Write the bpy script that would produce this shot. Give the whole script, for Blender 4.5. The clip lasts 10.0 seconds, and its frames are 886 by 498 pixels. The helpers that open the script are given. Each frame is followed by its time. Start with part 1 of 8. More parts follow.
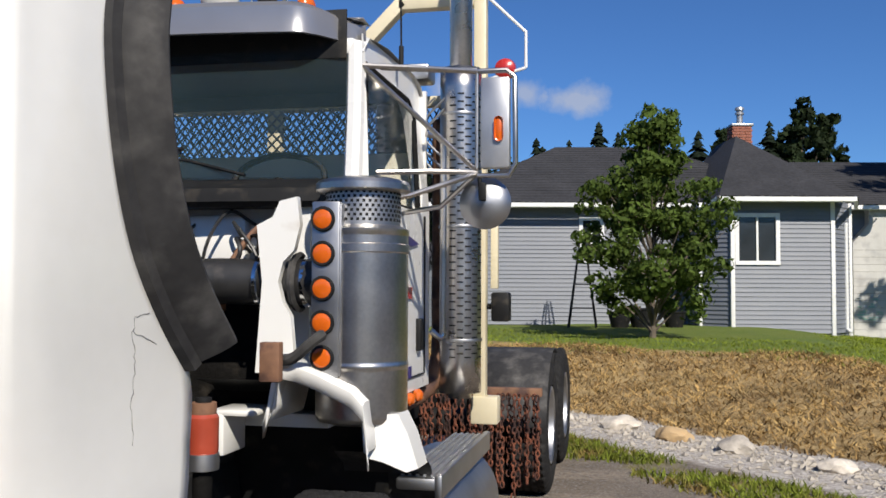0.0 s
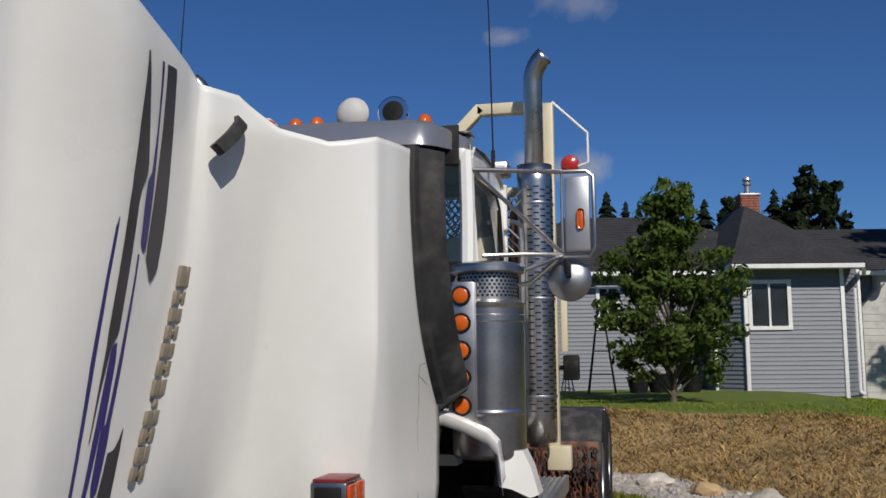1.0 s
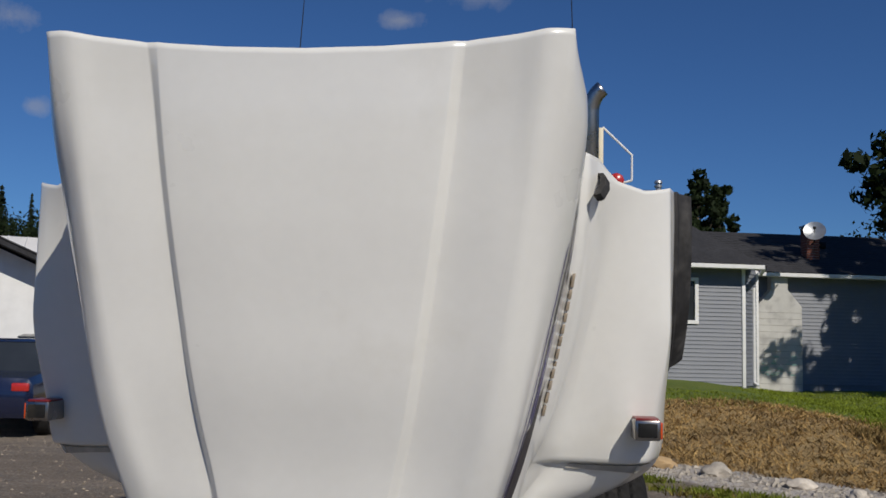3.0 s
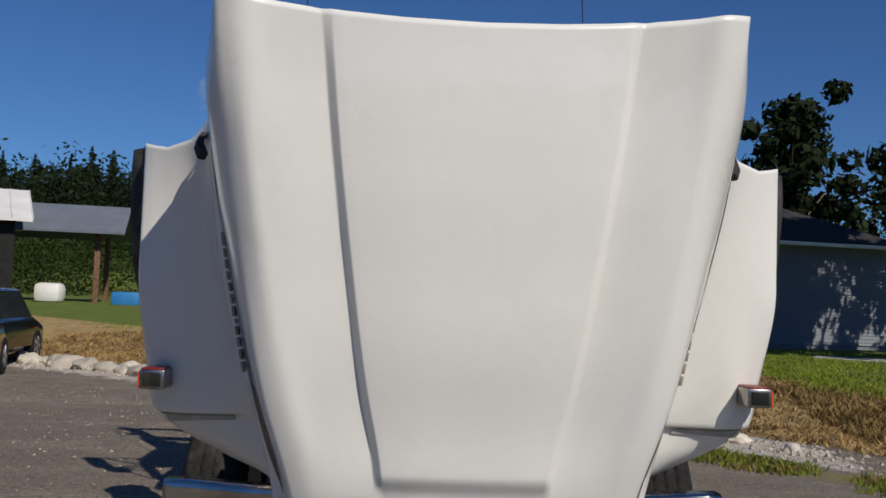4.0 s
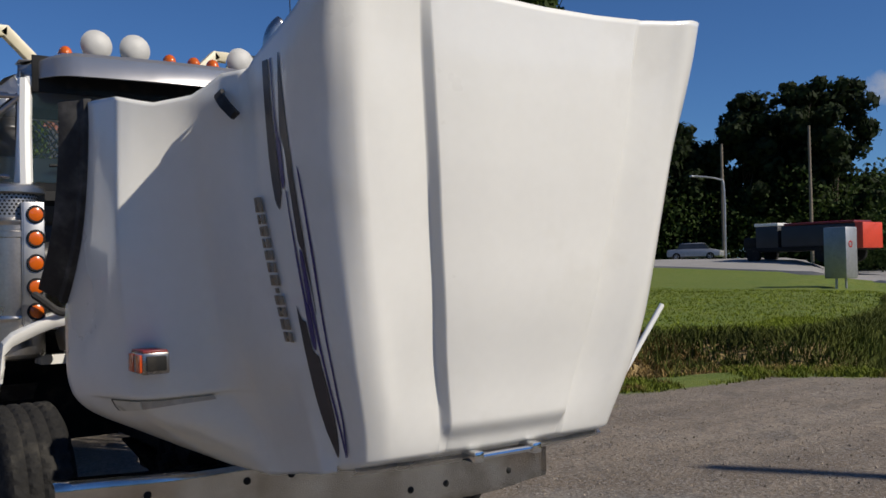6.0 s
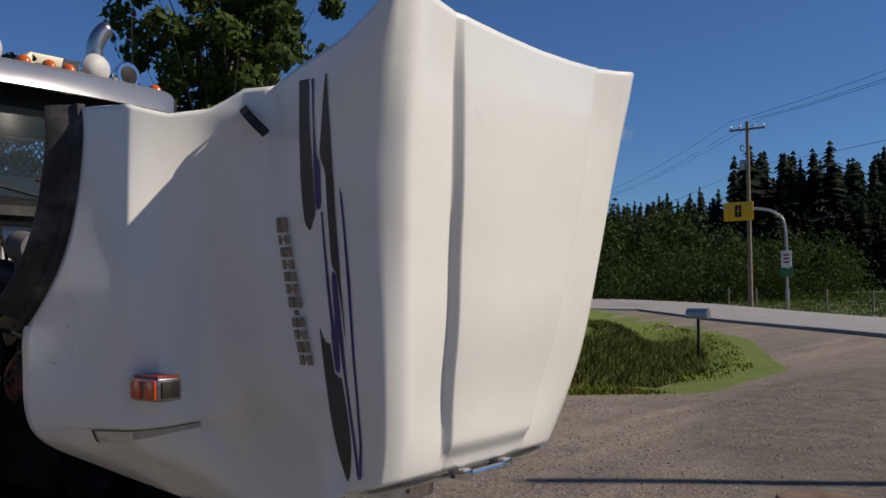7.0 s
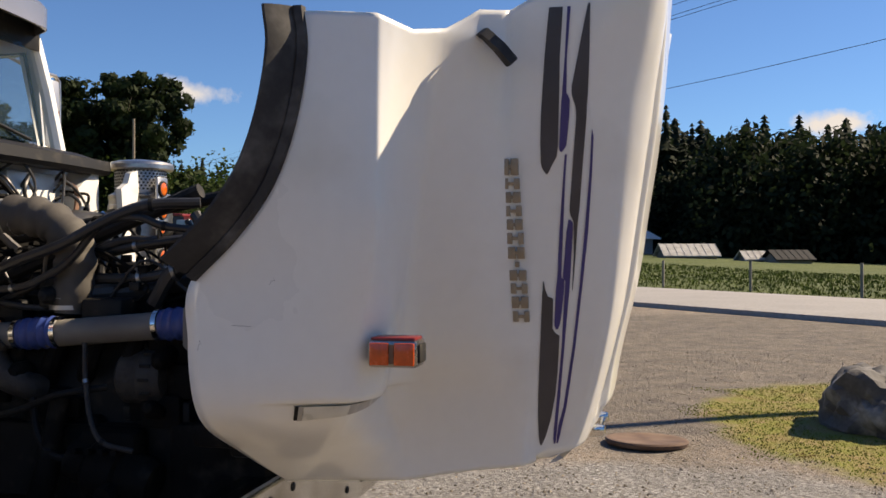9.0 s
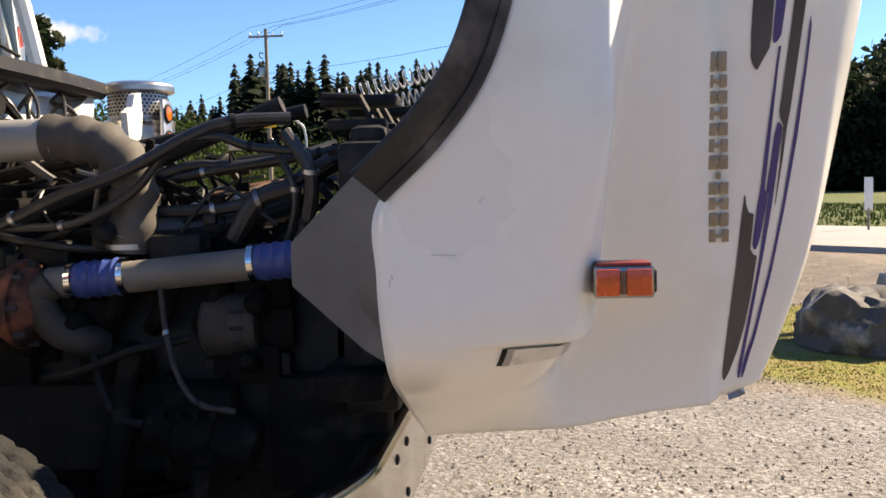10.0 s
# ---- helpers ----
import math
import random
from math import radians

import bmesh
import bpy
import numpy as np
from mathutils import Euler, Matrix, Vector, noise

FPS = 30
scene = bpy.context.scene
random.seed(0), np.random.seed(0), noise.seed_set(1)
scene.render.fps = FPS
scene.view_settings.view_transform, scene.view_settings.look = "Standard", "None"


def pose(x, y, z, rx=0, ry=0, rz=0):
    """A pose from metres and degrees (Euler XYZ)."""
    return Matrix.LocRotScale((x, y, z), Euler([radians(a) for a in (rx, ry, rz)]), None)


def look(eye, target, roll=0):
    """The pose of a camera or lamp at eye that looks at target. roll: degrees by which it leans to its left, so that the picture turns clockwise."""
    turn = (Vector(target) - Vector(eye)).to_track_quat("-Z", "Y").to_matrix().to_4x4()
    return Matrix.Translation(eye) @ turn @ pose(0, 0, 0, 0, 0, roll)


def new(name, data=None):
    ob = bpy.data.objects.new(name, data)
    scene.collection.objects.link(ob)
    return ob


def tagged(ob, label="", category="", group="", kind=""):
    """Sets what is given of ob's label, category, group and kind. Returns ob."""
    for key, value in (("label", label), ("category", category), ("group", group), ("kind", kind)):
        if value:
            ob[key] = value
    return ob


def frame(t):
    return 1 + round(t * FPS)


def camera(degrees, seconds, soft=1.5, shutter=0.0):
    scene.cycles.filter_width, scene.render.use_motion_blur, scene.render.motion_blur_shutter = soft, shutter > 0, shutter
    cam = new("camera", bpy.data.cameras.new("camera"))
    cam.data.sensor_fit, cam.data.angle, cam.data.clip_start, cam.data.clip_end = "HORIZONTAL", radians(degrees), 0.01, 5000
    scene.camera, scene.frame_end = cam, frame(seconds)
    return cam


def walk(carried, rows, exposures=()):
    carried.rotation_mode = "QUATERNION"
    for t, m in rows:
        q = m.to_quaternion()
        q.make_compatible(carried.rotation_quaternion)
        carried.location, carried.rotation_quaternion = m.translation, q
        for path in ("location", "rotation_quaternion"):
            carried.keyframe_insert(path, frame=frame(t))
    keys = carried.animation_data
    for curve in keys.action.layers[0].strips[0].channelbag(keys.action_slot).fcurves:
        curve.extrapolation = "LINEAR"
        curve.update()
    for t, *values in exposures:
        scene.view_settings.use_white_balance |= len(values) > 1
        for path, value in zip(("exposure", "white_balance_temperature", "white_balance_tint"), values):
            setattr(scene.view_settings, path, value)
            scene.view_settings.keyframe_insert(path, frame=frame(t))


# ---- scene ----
def row(t, x, y, z, yaw, pitch, roll):
    """Seconds and the camera's pose from its place and its yaw, pitch and roll in degrees."""
    a, p = radians(yaw), radians(pitch)
    eye = Vector((x, y, z))
    return t, look(eye, eye + Vector((-math.sin(a) * math.cos(p), math.cos(a) * math.cos(p), math.sin(p))), roll)


PATH = [
    (0.0, 2.088, -1.196, 1.577, 11.94, 2.44, 0.24),
    (0.5, 1.976, -1.649, 1.575, 10.77, 6.91, -0.17),
    (1.0, 1.810, -2.140, 1.543, 12.19, 6.67, -0.46),
    (1.5, 1.576, -2.523, 1.546, 9.66, 7.34, -1.37),
    (1.7, 1.499, -2.708, 1.532, 7.71, 8.92, -1.62),
    (2.0, 1.360, -2.978, 1.508, 9.01, 5.57, -0.38),
    (2.5, 1.059, -3.226, 1.492, 7.19, 5.01, 1.29),
    (3.0, 0.670, -3.362, 1.512, 5.15, 5.72, 1.39),
    (3.2, 0.483, -3.448, 1.511, 4.34, 4.94, 1.59),
    (4.3, -0.458, -3.416, 1.562, -5.44, 2.35, 2.31),
    (4.5, -0.641, -3.391, 1.568, -7.79, 1.43, 2.49),
    (4.8, -0.898, -3.335, 1.555, -12.60, 0.50, 1.70),
    (5.0, -1.069, -3.297, 1.545, -17.49, 3.17, 1.20),
    (5.2, -1.284, -3.256, 1.535, -18.40, 3.75, 0.80),
    (5.5, -1.606, -3.193, 1.520, -23.52, 3.07, 0.20),
    (5.9, -1.993, -3.062, 1.523, -33.12, 1.52, -0.12),
    (6.0, -2.084, -3.008, 1.516, -35.75, 1.12, -1.16),
    (6.2, -2.258, -2.876, 1.486, -39.28, 2.59, -1.79),
    (7.3, -3.049, -2.170, 1.536, -58.55, 1.21, -1.22),
    (7.5, -3.157, -2.000, 1.510, -61.45, 0.81, -2.35),
    (8.0, -3.376, -1.538, 1.476, -69.45, 0.63, -0.73),
    (8.2, -3.389, -1.372, 1.523, -70.87, -1.36, -0.31),
    (8.5, -3.474, -1.038, 1.476, -74.61, -0.96, -0.82),
    (9.0, -3.419, -0.643, 1.491, -77.43, 0.13, -0.00),
    (9.5, -3.360, -0.196, 1.464, -83.45, -2.27, -0.81),
    (9.9, -3.174, 0.110, 1.429, -84.69, -3.69, -0.89),
    (10.0, -3.145, 0.184, 1.439, -84.35, -3.67, -1.51),
]
EXPOSURES = [(0.0, 0.5, 6650, 10), (0.5, 0.2, 6600, 10), (1.0, -0.12, 6550, 10), (1.5, -0.02, 6550, 10), (2.0, 0.1, 6550, 10), (2.5, -0.08, 6550, 10), (3.0, -0.25, 6600, 10), (3.8, -0.15, 6650, 10), (4.5, -0.05, 6800, 11), (5.0, 0.03, 6750, 10), (6.0, 0.15, 6850, 10), (7.5, 0.12, 7450, 12), (8.0, 0.24, 7750, 12), (8.5, 0.56, 8000, 12), (9.0, 1.05, 8600, 13), (9.5, 1.40, 8800, 13), (10.0, 1.80, 9000, 13)]
cam = camera(50.56, 10.0, soft=1.6)
walk(cam, [row(*r) for r in PATH], EXPOSURES)

# ---- light ----
SUN_AZ, SUN_EL = radians(31.0), radians(40.0)      # from the truck's left front
sun_way = Vector((-math.sin(SUN_AZ) * math.cos(SUN_EL), math.cos(SUN_AZ) * math.cos(SUN_EL), -math.sin(SUN_EL)))
sun = new("sun", bpy.data.lights.new("sun", "SUN"))
sun.data.energy, sun.data.angle, sun.data.color = 4.0, radians(0.53), (1.0, 0.945, 0.86)
sun.rotation_euler = sun_way.to_track_quat("-Z", "Y").to_euler()

world = bpy.data.worlds.new("world")
scene.world = world
world.use_nodes = True
wn, wl = world.node_tree.nodes, world.node_tree.links
sky = wn.new("ShaderNodeTexSky")
sky.sky_type, sky.sun_disc, sky.sun_elevation = "NISHITA", False, SUN_EL
sky.sun_rotation = math.pi - SUN_AZ
sky.altitude, sky.air_density, sky.dust_density, sky.ozone_density = 1200.0, 1.0, 0.35, 3.0
wtc, cloud = wn.new("ShaderNodeTexCoord"), wn.new("ShaderNodeTexNoise")
cloud.inputs["Scale"].default_value, cloud.inputs["Detail"].default_value, cloud.inputs["Roughness"].default_value = 26.0, 6.0, 0.6
wl.new(wtc.outputs["Generated"], cloud.inputs["Vector"])
mix = wn.new("ShaderNodeMixRGB")
mix.inputs["Color2"].default_value = (6.0, 6.2, 6.8, 1)
# small fair-weather clouds: direction, half width, half height, thickness
CLOUDS = [((-.118, .971, .206), .020, .017, .55), ((-.065, .978, .196), .034, .017, .6), ((-.061, .931, .359), .042, .018, .35), ((-.133, .935, .331), .028, .011, .45), ((-.489, .82, .297), .028, .018, .5),
          ((-.477, .851, .219), .014, .011, .4), ((-.194, .959, .208), .026, .020, .6), ((.874, .46, .161), .042, .014, .95), ((.976, -.177, .124), .040, .014, 1.3), ((.958, -.262, .118), .03, .009, 1.2)]
total = None
for way, wide, high, thick in CLOUDS:
    sub, scale, size = wn.new("ShaderNodeVectorMath"), wn.new("ShaderNodeVectorMath"), wn.new("ShaderNodeVectorMath")
    sub.operation, scale.operation, size.operation = "SUBTRACT", "MULTIPLY", "LENGTH"
    sub.inputs[1].default_value, scale.inputs[1].default_value = way, (1 / wide, 1 / wide, 1 / high)
    wl.new(wtc.outputs["Generated"], sub.inputs[0])
    wl.new(sub.outputs["Vector"], scale.inputs[0])
    wl.new(scale.outputs["Vector"], size.inputs[0])
    ragged, fade = wn.new("ShaderNodeMath"), wn.new("ShaderNodeMapRange")
    ragged.operation = "MULTIPLY_ADD"
    ragged.inputs[1].default_value = 2.4
    wl.new(cloud.outputs["Fac"], ragged.inputs[0])
    wl.new(size.outputs["Value"], ragged.inputs[2])
    fade.inputs["From Min"].default_value, fade.inputs["From Max"].default_value = 2.25, 1.35
    fade.inputs["To Max"].default_value = thick
    wl.new(ragged.outputs["Value"], fade.inputs["Value"])
    if total is None:
        total = fade.outputs["Result"]
    else:
        add = wn.new("ShaderNodeMath")
        add.operation, add.use_clamp = "ADD", True
        wl.new(total, add.inputs[0])
        wl.new(fade.outputs["Result"], add.inputs[1])
        total = add.outputs["Value"]
wl.new(total, mix.inputs["Fac"])
deep = wn.new("ShaderNodeMixRGB")
deep.blend_type = "MULTIPLY"
deep.inputs["Fac"].default_value, deep.inputs["Color2"].default_value = 1.0, (0.46, 0.78, 1.20, 1)
wl.new(sky.outputs["Color"], deep.inputs["Color1"])
wl.new(deep.outputs["Color"], mix.inputs["Color1"])
wl.new(mix.outputs["Color"], wn["Background"].inputs["Color"])
wn["Background"].inputs["Strength"].default_value = 0.062


# ---- materials ----
def mat(name, color, rough=0.6, metal=0.0, vary=0.15, scale=8.0, fine=0.0, fine_scale=60.0, bump=0.0, bump_scale=80.0,
        coat=0.0, second=None, second_at=0.6, second_scale=3.0, rough_vary=0.1, transmission=0.0, alpha=1.0, emit=None, island=0.0, spread=0.08, object_random=0.0, gloss=0.5):
    """A node material: base colour with variation at two scales, a second colour in patches, fine relief."""
    m = bpy.data.materials.new(name)
    m.use_nodes = True
    n, l = m.node_tree.nodes, m.node_tree.links
    b = n["Principled BSDF"]
    b.inputs["Roughness"].default_value, b.inputs["Metallic"].default_value = rough, metal
    b.inputs["Coat Weight"].default_value, b.inputs["Coat Roughness"].default_value = coat, 0.06
    b.inputs["Transmission Weight"].default_value, b.inputs["Alpha"].default_value = transmission, alpha
    b.inputs["Specular IOR Level"].default_value = gloss
    tc = n.new("ShaderNodeTexCoord")

    def noise_node(s, detail=5.0):
        t = n.new("ShaderNodeTexNoise")
        t.inputs["Scale"].default_value, t.inputs["Detail"].default_value = s, detail
        l.new(tc.outputs["Object"], t.inputs["Vector"])
        return t

    def scaled(sock, amount, of):
        """of * (1 - amount + 2 * amount * sock)"""
        mr = n.new("ShaderNodeMapRange")
        mr.inputs["From Min"].default_value, mr.inputs["From Max"].default_value = 0.25, 0.75
        mr.inputs["To Min"].default_value, mr.inputs["To Max"].default_value = 1 - amount, 1 + amount
        l.new(sock, mr.inputs["Value"])
        mm = n.new("ShaderNodeVectorMath")
        mm.operation = "SCALE"
        l.new(of, mm.inputs[0])
        l.new(mr.outputs["Result"], mm.inputs["Scale"])
        return mm.outputs["Vector"]

    rgb = n.new("ShaderNodeRGB")
    rgb.outputs[0].default_value = (*color, 1)
    sock = rgb.outputs[0]
    if second:
        t, cr, mx = noise_node(second_scale, 7.0), n.new("ShaderNodeValToRGB"), n.new("ShaderNodeMixRGB")
        cr.color_ramp.elements[0].position, cr.color_ramp.elements[1].position = second_at - spread, second_at + spread
        mx.inputs["Color2"].default_value = (*second, 1)
        l.new(t.outputs["Fac"], cr.inputs["Fac"])
        l.new(cr.outputs["Color"], mx.inputs["Fac"])
        l.new(sock, mx.inputs["Color1"])
        sock = mx.outputs["Color"]
    first = noise_node(scale)
    if vary:
        sock = scaled(first.outputs["Fac"], vary, sock)
    if fine:
        sock = scaled(noise_node(fine_scale).outputs["Fac"], fine, sock)
    if island:
        g = n.new("ShaderNodeNewGeometry")
        sock = scaled(g.outputs["Random Per Island"], island, sock)
    if object_random:
        g = n.new("ShaderNodeObjectInfo")
        sock = scaled(g.outputs["Random"], object_random, sock)
    l.new(sock, b.inputs["Base Color"])
    if rough_vary:
        mr = n.new("ShaderNodeMapRange")
        mr.inputs["To Min"].default_value, mr.inputs["To Max"].default_value = max(0.02, rough - rough_vary), min(1.0, rough + rough_vary)
        l.new(first.outputs["Fac"], mr.inputs["Value"])
        l.new(mr.outputs["Result"], b.inputs["Roughness"])
    if bump:
        t, bp = noise_node(bump_scale), n.new("ShaderNodeBump")
        bp.inputs["Strength"].default_value, bp.inputs["Distance"].default_value = min(1.0, bump), 0.02
        l.new(t.outputs["Fac"], bp.inputs["Height"])
        l.new(bp.outputs["Normal"], b.inputs["Normal"])
    if emit:
        b.inputs["Emission Color"].default_value, b.inputs["Emission Strength"].default_value = (*emit, 1), 1.0
    return m


def leaf_mat(name, color, vary):
    """Leaves: matt, let some light through, and differ from leaf to leaf."""
    m = bpy.data.materials.new(name)
    m.use_nodes = True
    n, l = m.node_tree.nodes, m.node_tree.links
    b, out = n["Principled BSDF"], n["Material Output"]
    b.inputs["Roughness"].default_value = 0.75
    b.inputs["Specular IOR Level"].default_value = 0.2
    g, tc, nz = n.new("ShaderNodeNewGeometry"), n.new("ShaderNodeTexCoord"), n.new("ShaderNodeTexNoise")
    nz.inputs["Scale"].default_value = 0.8
    l.new(tc.outputs["Object"], nz.inputs["Vector"])
    add, mr, sc, rgb = n.new("ShaderNodeMath"), n.new("ShaderNodeMapRange"), n.new("ShaderNodeVectorMath"), n.new("ShaderNodeRGB")
    rgb.outputs[0].default_value = (*color, 1)
    l.new(g.outputs["Random Per Island"], add.inputs[0])
    l.new(nz.outputs["Fac"], add.inputs[1])
    mr.inputs["From Min"].default_value, mr.inputs["From Max"].default_value = 0.3, 1.7
    mr.inputs["To Min"].default_value, mr.inputs["To Max"].default_value = 1 - vary, 1 + vary
    l.new(add.outputs[0], mr.inputs["Value"])
    sc.operation = "SCALE"
    l.new(rgb.outputs[0], sc.inputs[0])
    l.new(mr.outputs["Result"], sc.inputs["Scale"])
    l.new(sc.outputs["Vector"], b.inputs["Base Color"])
    tr, mx = n.new("ShaderNodeBsdfTranslucent"), n.new("ShaderNodeMixShader")
    l.new(sc.outputs["Vector"], tr.inputs["Color"])
    mx.inputs["Fac"].default_value = 0.35
    l.new(b.outputs["BSDF"], mx.inputs[1])
    l.new(tr.outputs["BSDF"], mx.inputs[2])
    l.new(mx.outputs["Shader"], out.inputs["Surface"])
    return m


PAINT = mat("white_paint", (0.78, 0.77, 0.725), 0.3, vary=0.03, scale=2.0, fine=0.015, fine_scale=25, coat=0.6, second=(0.68, 0.66, 0.60), second_at=0.70, second_scale=2.2, rough_vary=0.08, spread=0.1, bump=0.035, bump_scale=5)
CABPAINT = mat("cab_paint", (0.78, 0.77, 0.73), 0.3, vary=0.04, scale=3.0, coat=0.5, second=(0.55, 0.5, 0.42), second_at=0.78, second_scale=6)
CREAM = mat("cream_paint", (0.62, 0.55, 0.38), 0.45, vary=0.12, scale=5.0, second=(0.3, 0.2, 0.12), second_at=0.72, second_scale=9)
RUBBER = mat("black_rubber", (0.024, 0.023, 0.023), 0.8, vary=0.35, scale=6, fine=0.3, fine_scale=40, second=(0.095, 0.09, 0.083), second_at=0.63, second_scale=9, spread=0.15)
TYRE = mat("tyre_rubber", (0.019, 0.0185, 0.018), 0.85, gloss=0.2, vary=0.25, scale=9, bump=0.3, bump_scale=60, second=(0.045, 0.042, 0.037), second_at=0.62, second_scale=7)
CHROME = mat("chrome", (0.72, 0.72, 0.72), 0.12, 1.0, vary=0.05, scale=6, rough_vary=0.05)
STEEL = mat("brushed_steel", (0.56, 0.53, 0.495), 0.30, 1.0, vary=0.12, scale=5, fine=0.1, fine_scale=70, rough_vary=0.1)
DULL = mat("dull_aluminium", (0.45, 0.45, 0.45), 0.42, 1.0, vary=0.15, scale=8, rough_vary=0.12)
VISOR = mat("visor_steel", (0.34, 0.335, 0.34), 0.24, 0.6, vary=0.1, scale=3, rough_vary=0.06)
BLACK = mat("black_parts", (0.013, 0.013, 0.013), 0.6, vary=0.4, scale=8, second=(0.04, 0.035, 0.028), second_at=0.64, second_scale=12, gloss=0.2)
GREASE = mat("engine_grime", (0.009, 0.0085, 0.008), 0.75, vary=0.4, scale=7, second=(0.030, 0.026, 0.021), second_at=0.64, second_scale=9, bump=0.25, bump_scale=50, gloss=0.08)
HOSE = mat("hose_rubber", (0.024, 0.0235, 0.023), 0.42, vary=0.3, scale=12, second=(0.06, 0.054, 0.048), second_at=0.66, second_scale=15)
PALEDUCT = mat("pale_duct", (0.36, 0.35, 0.33), 0.45, 0.3, vary=0.15, scale=6)
GREYDUCT = mat("grey_duct", (0.14, 0.13, 0.118), 0.6, vary=0.2, scale=6, second=(0.16, 0.145, 0.12), second_at=0.62, second_scale=6)
RUST = mat("rusty_chain", (0.17, 0.055, 0.028), 0.85, vary=0.4, scale=25, second=(0.035, 0.015, 0.012), second_at=0.5, second_scale=14)
RUSTPIPE = mat("rusty_pipe", (0.20, 0.10, 0.055), 0.75, vary=0.3, scale=15, second=(0.08, 0.04, 0.03), second_at=0.55, second_scale=10)
AMBER = mat("amber_lens", (0.60, 0.11, 0.007), 0.22, vary=0.12, scale=30, coat=0.5)
TOPRED = mat("dark_red_lens", (0.17, 0.014, 0.014), 0.35, vary=0.15, scale=20)
DULLCHROME = mat("dull_chrome", (0.34, 0.32, 0.30), 0.28, 1.0, vary=0.15, scale=9, rough_vary=0.1)
MIRRORBACK = mat("brushed_aluminium", (0.50, 0.50, 0.50), 0.42, 0.8, vary=0.1, scale=6)
DARKSLATE = mat("dark_slate_paint", (0.022, 0.026, 0.034), 0.55, vary=0.2, scale=1.5)
RED = mat("red_lens", (0.45, 0.025, 0.02), 0.25, vary=0.1, scale=20, coat=0.5)
CLEARLENS = mat("clear_lens", (0.62, 0.60, 0.52), 0.3, vary=0.1, scale=20, coat=0.4)
BLUEHOSE = mat("blue_silicone", (0.03, 0.06, 0.22), 0.45, vary=0.15, scale=12)
PURPLE = mat("purple_decal", (0.045, 0.035, 0.16), 0.35, vary=0.15, scale=8)
DARKDECAL = mat("charcoal_decal", (0.055, 0.05, 0.055), 0.4, vary=0.35, scale=5)
TANCHROME = mat("badge_metal", (0.30, 0.245, 0.18), 0.45, 0.3, vary=0.2, scale=30)
GLASS = mat("cab_glass", (0.05, 0.085, 0.09), 0.03, vary=0.25, scale=3, coat=1.0, rough_vary=0.02, alpha=0.22)
INTERIOR = mat("cab_interior", (0.11, 0.11, 0.105), 0.8, vary=0.2)
SEAT = mat("seat_vinyl", (0.09, 0.10, 0.11), 0.6, vary=0.2)
SIDING = mat("siding_vinyl", (0.172, 0.186, 0.212), 0.55, vary=0.06, scale=2.0, fine=0.05, fine_scale=20)
TRIM = mat("white_trim", (0.76, 0.76, 0.74), 0.5, vary=0.06, scale=4)
SHINGLE = mat("roof_shingle", (0.028, 0.028, 0.031), 0.9, vary=0.3, scale=1.5, fine=0.35, fine_scale=12, bump=0.6, bump_scale=14)
BRICK = mat("red_brick", (0.30, 0.11, 0.07), 0.85, vary=0.2, scale=6, fine=0.25, fine_scale=30, bump=0.4, bump_scale=30)
BLOCKWALL = mat("painted_block", (0.52, 0.51, 0.475), 0.8, vary=0.12, scale=2.5, second=(0.40, 0.39, 0.37), second_at=0.6, second_scale=3, bump=0.3, bump_scale=20)
WINGLASS = mat("window_glass", (0.03, 0.035, 0.04), 0.05, vary=0.3, scale=1.5, coat=0.6, rough_vary=0.02)
CURTAIN = mat("curtain_cloth", (0.42, 0.42, 0.40), 0.9, vary=0.2, scale=5)
WOODPOLE = mat("weathered_pole", (0.20, 0.165, 0.125), 0.85, vary=0.2, scale=5, fine=0.25, fine_scale=40)
BARK = mat("bark", (0.12, 0.095, 0.07), 0.9, vary=0.3, scale=9, bump=0.5, bump_scale=35)
LEAF = leaf_mat("leaf_green", (0.075, 0.115, 0.020), 0.6)
PALELEAF = leaf_mat("cottonwood_leaf", (0.055, 0.085, 0.018), 0.5)
LEAFDARK = leaf_mat("leaf_dark", (0.019, 0.031, 0.010), 0.55)
WOODLEAF = leaf_mat("far_wood_leaf", (0.017, 0.027, 0.011), 0.2)
CONIFER = leaf_mat("conifer_green", (0.016, 0.026, 0.014), 0.35)
BUSH = leaf_mat("bush_green", (0.036, 0.060, 0.013), 0.45)
ROCK = mat("pale_rock", (0.48, 0.43, 0.36), 0.85, vary=0.2, scale=4, fine=0.2, fine_scale=25, bump=0.5, bump_scale=15, object_random=0.2)
TANROCK = mat("tan_rock", (0.48, 0.33, 0.17), 0.85, vary=0.2, scale=5, bump=0.5, bump_scale=15)
BOULDER = mat("grey_boulder", (0.085, 0.08, 0.075), 0.85, vary=0.3, scale=2.5, second=(0.28, 0.27, 0.25), second_at=0.58, second_scale=3.0, fine=0.2, fine_scale=30, bump=0.7, bump_scale=12)
ROAD = mat("pale_asphalt", (0.27, 0.26, 0.25), 0.9, vary=0.1, scale=0.6, fine=0.15, fine_scale=12)
GRAVELSTONE = mat("gravel_stone", (0.27, 0.225, 0.175), 0.9, vary=0.2, scale=30, island=0.5)
DRYGRASS = mat("dry_grass", (0.36, 0.235, 0.085), 0.9, vary=0.3, scale=1.0, island=0.5, second=(0.17, 0.10, 0.035), second_at=0.55, second_scale=1.6, spread=0.15)
FIELDGRASS = mat("field_grass", (0.070, 0.102, 0.018), 0.85, vary=0.4, scale=0.25, island=0.25, gloss=0.1)
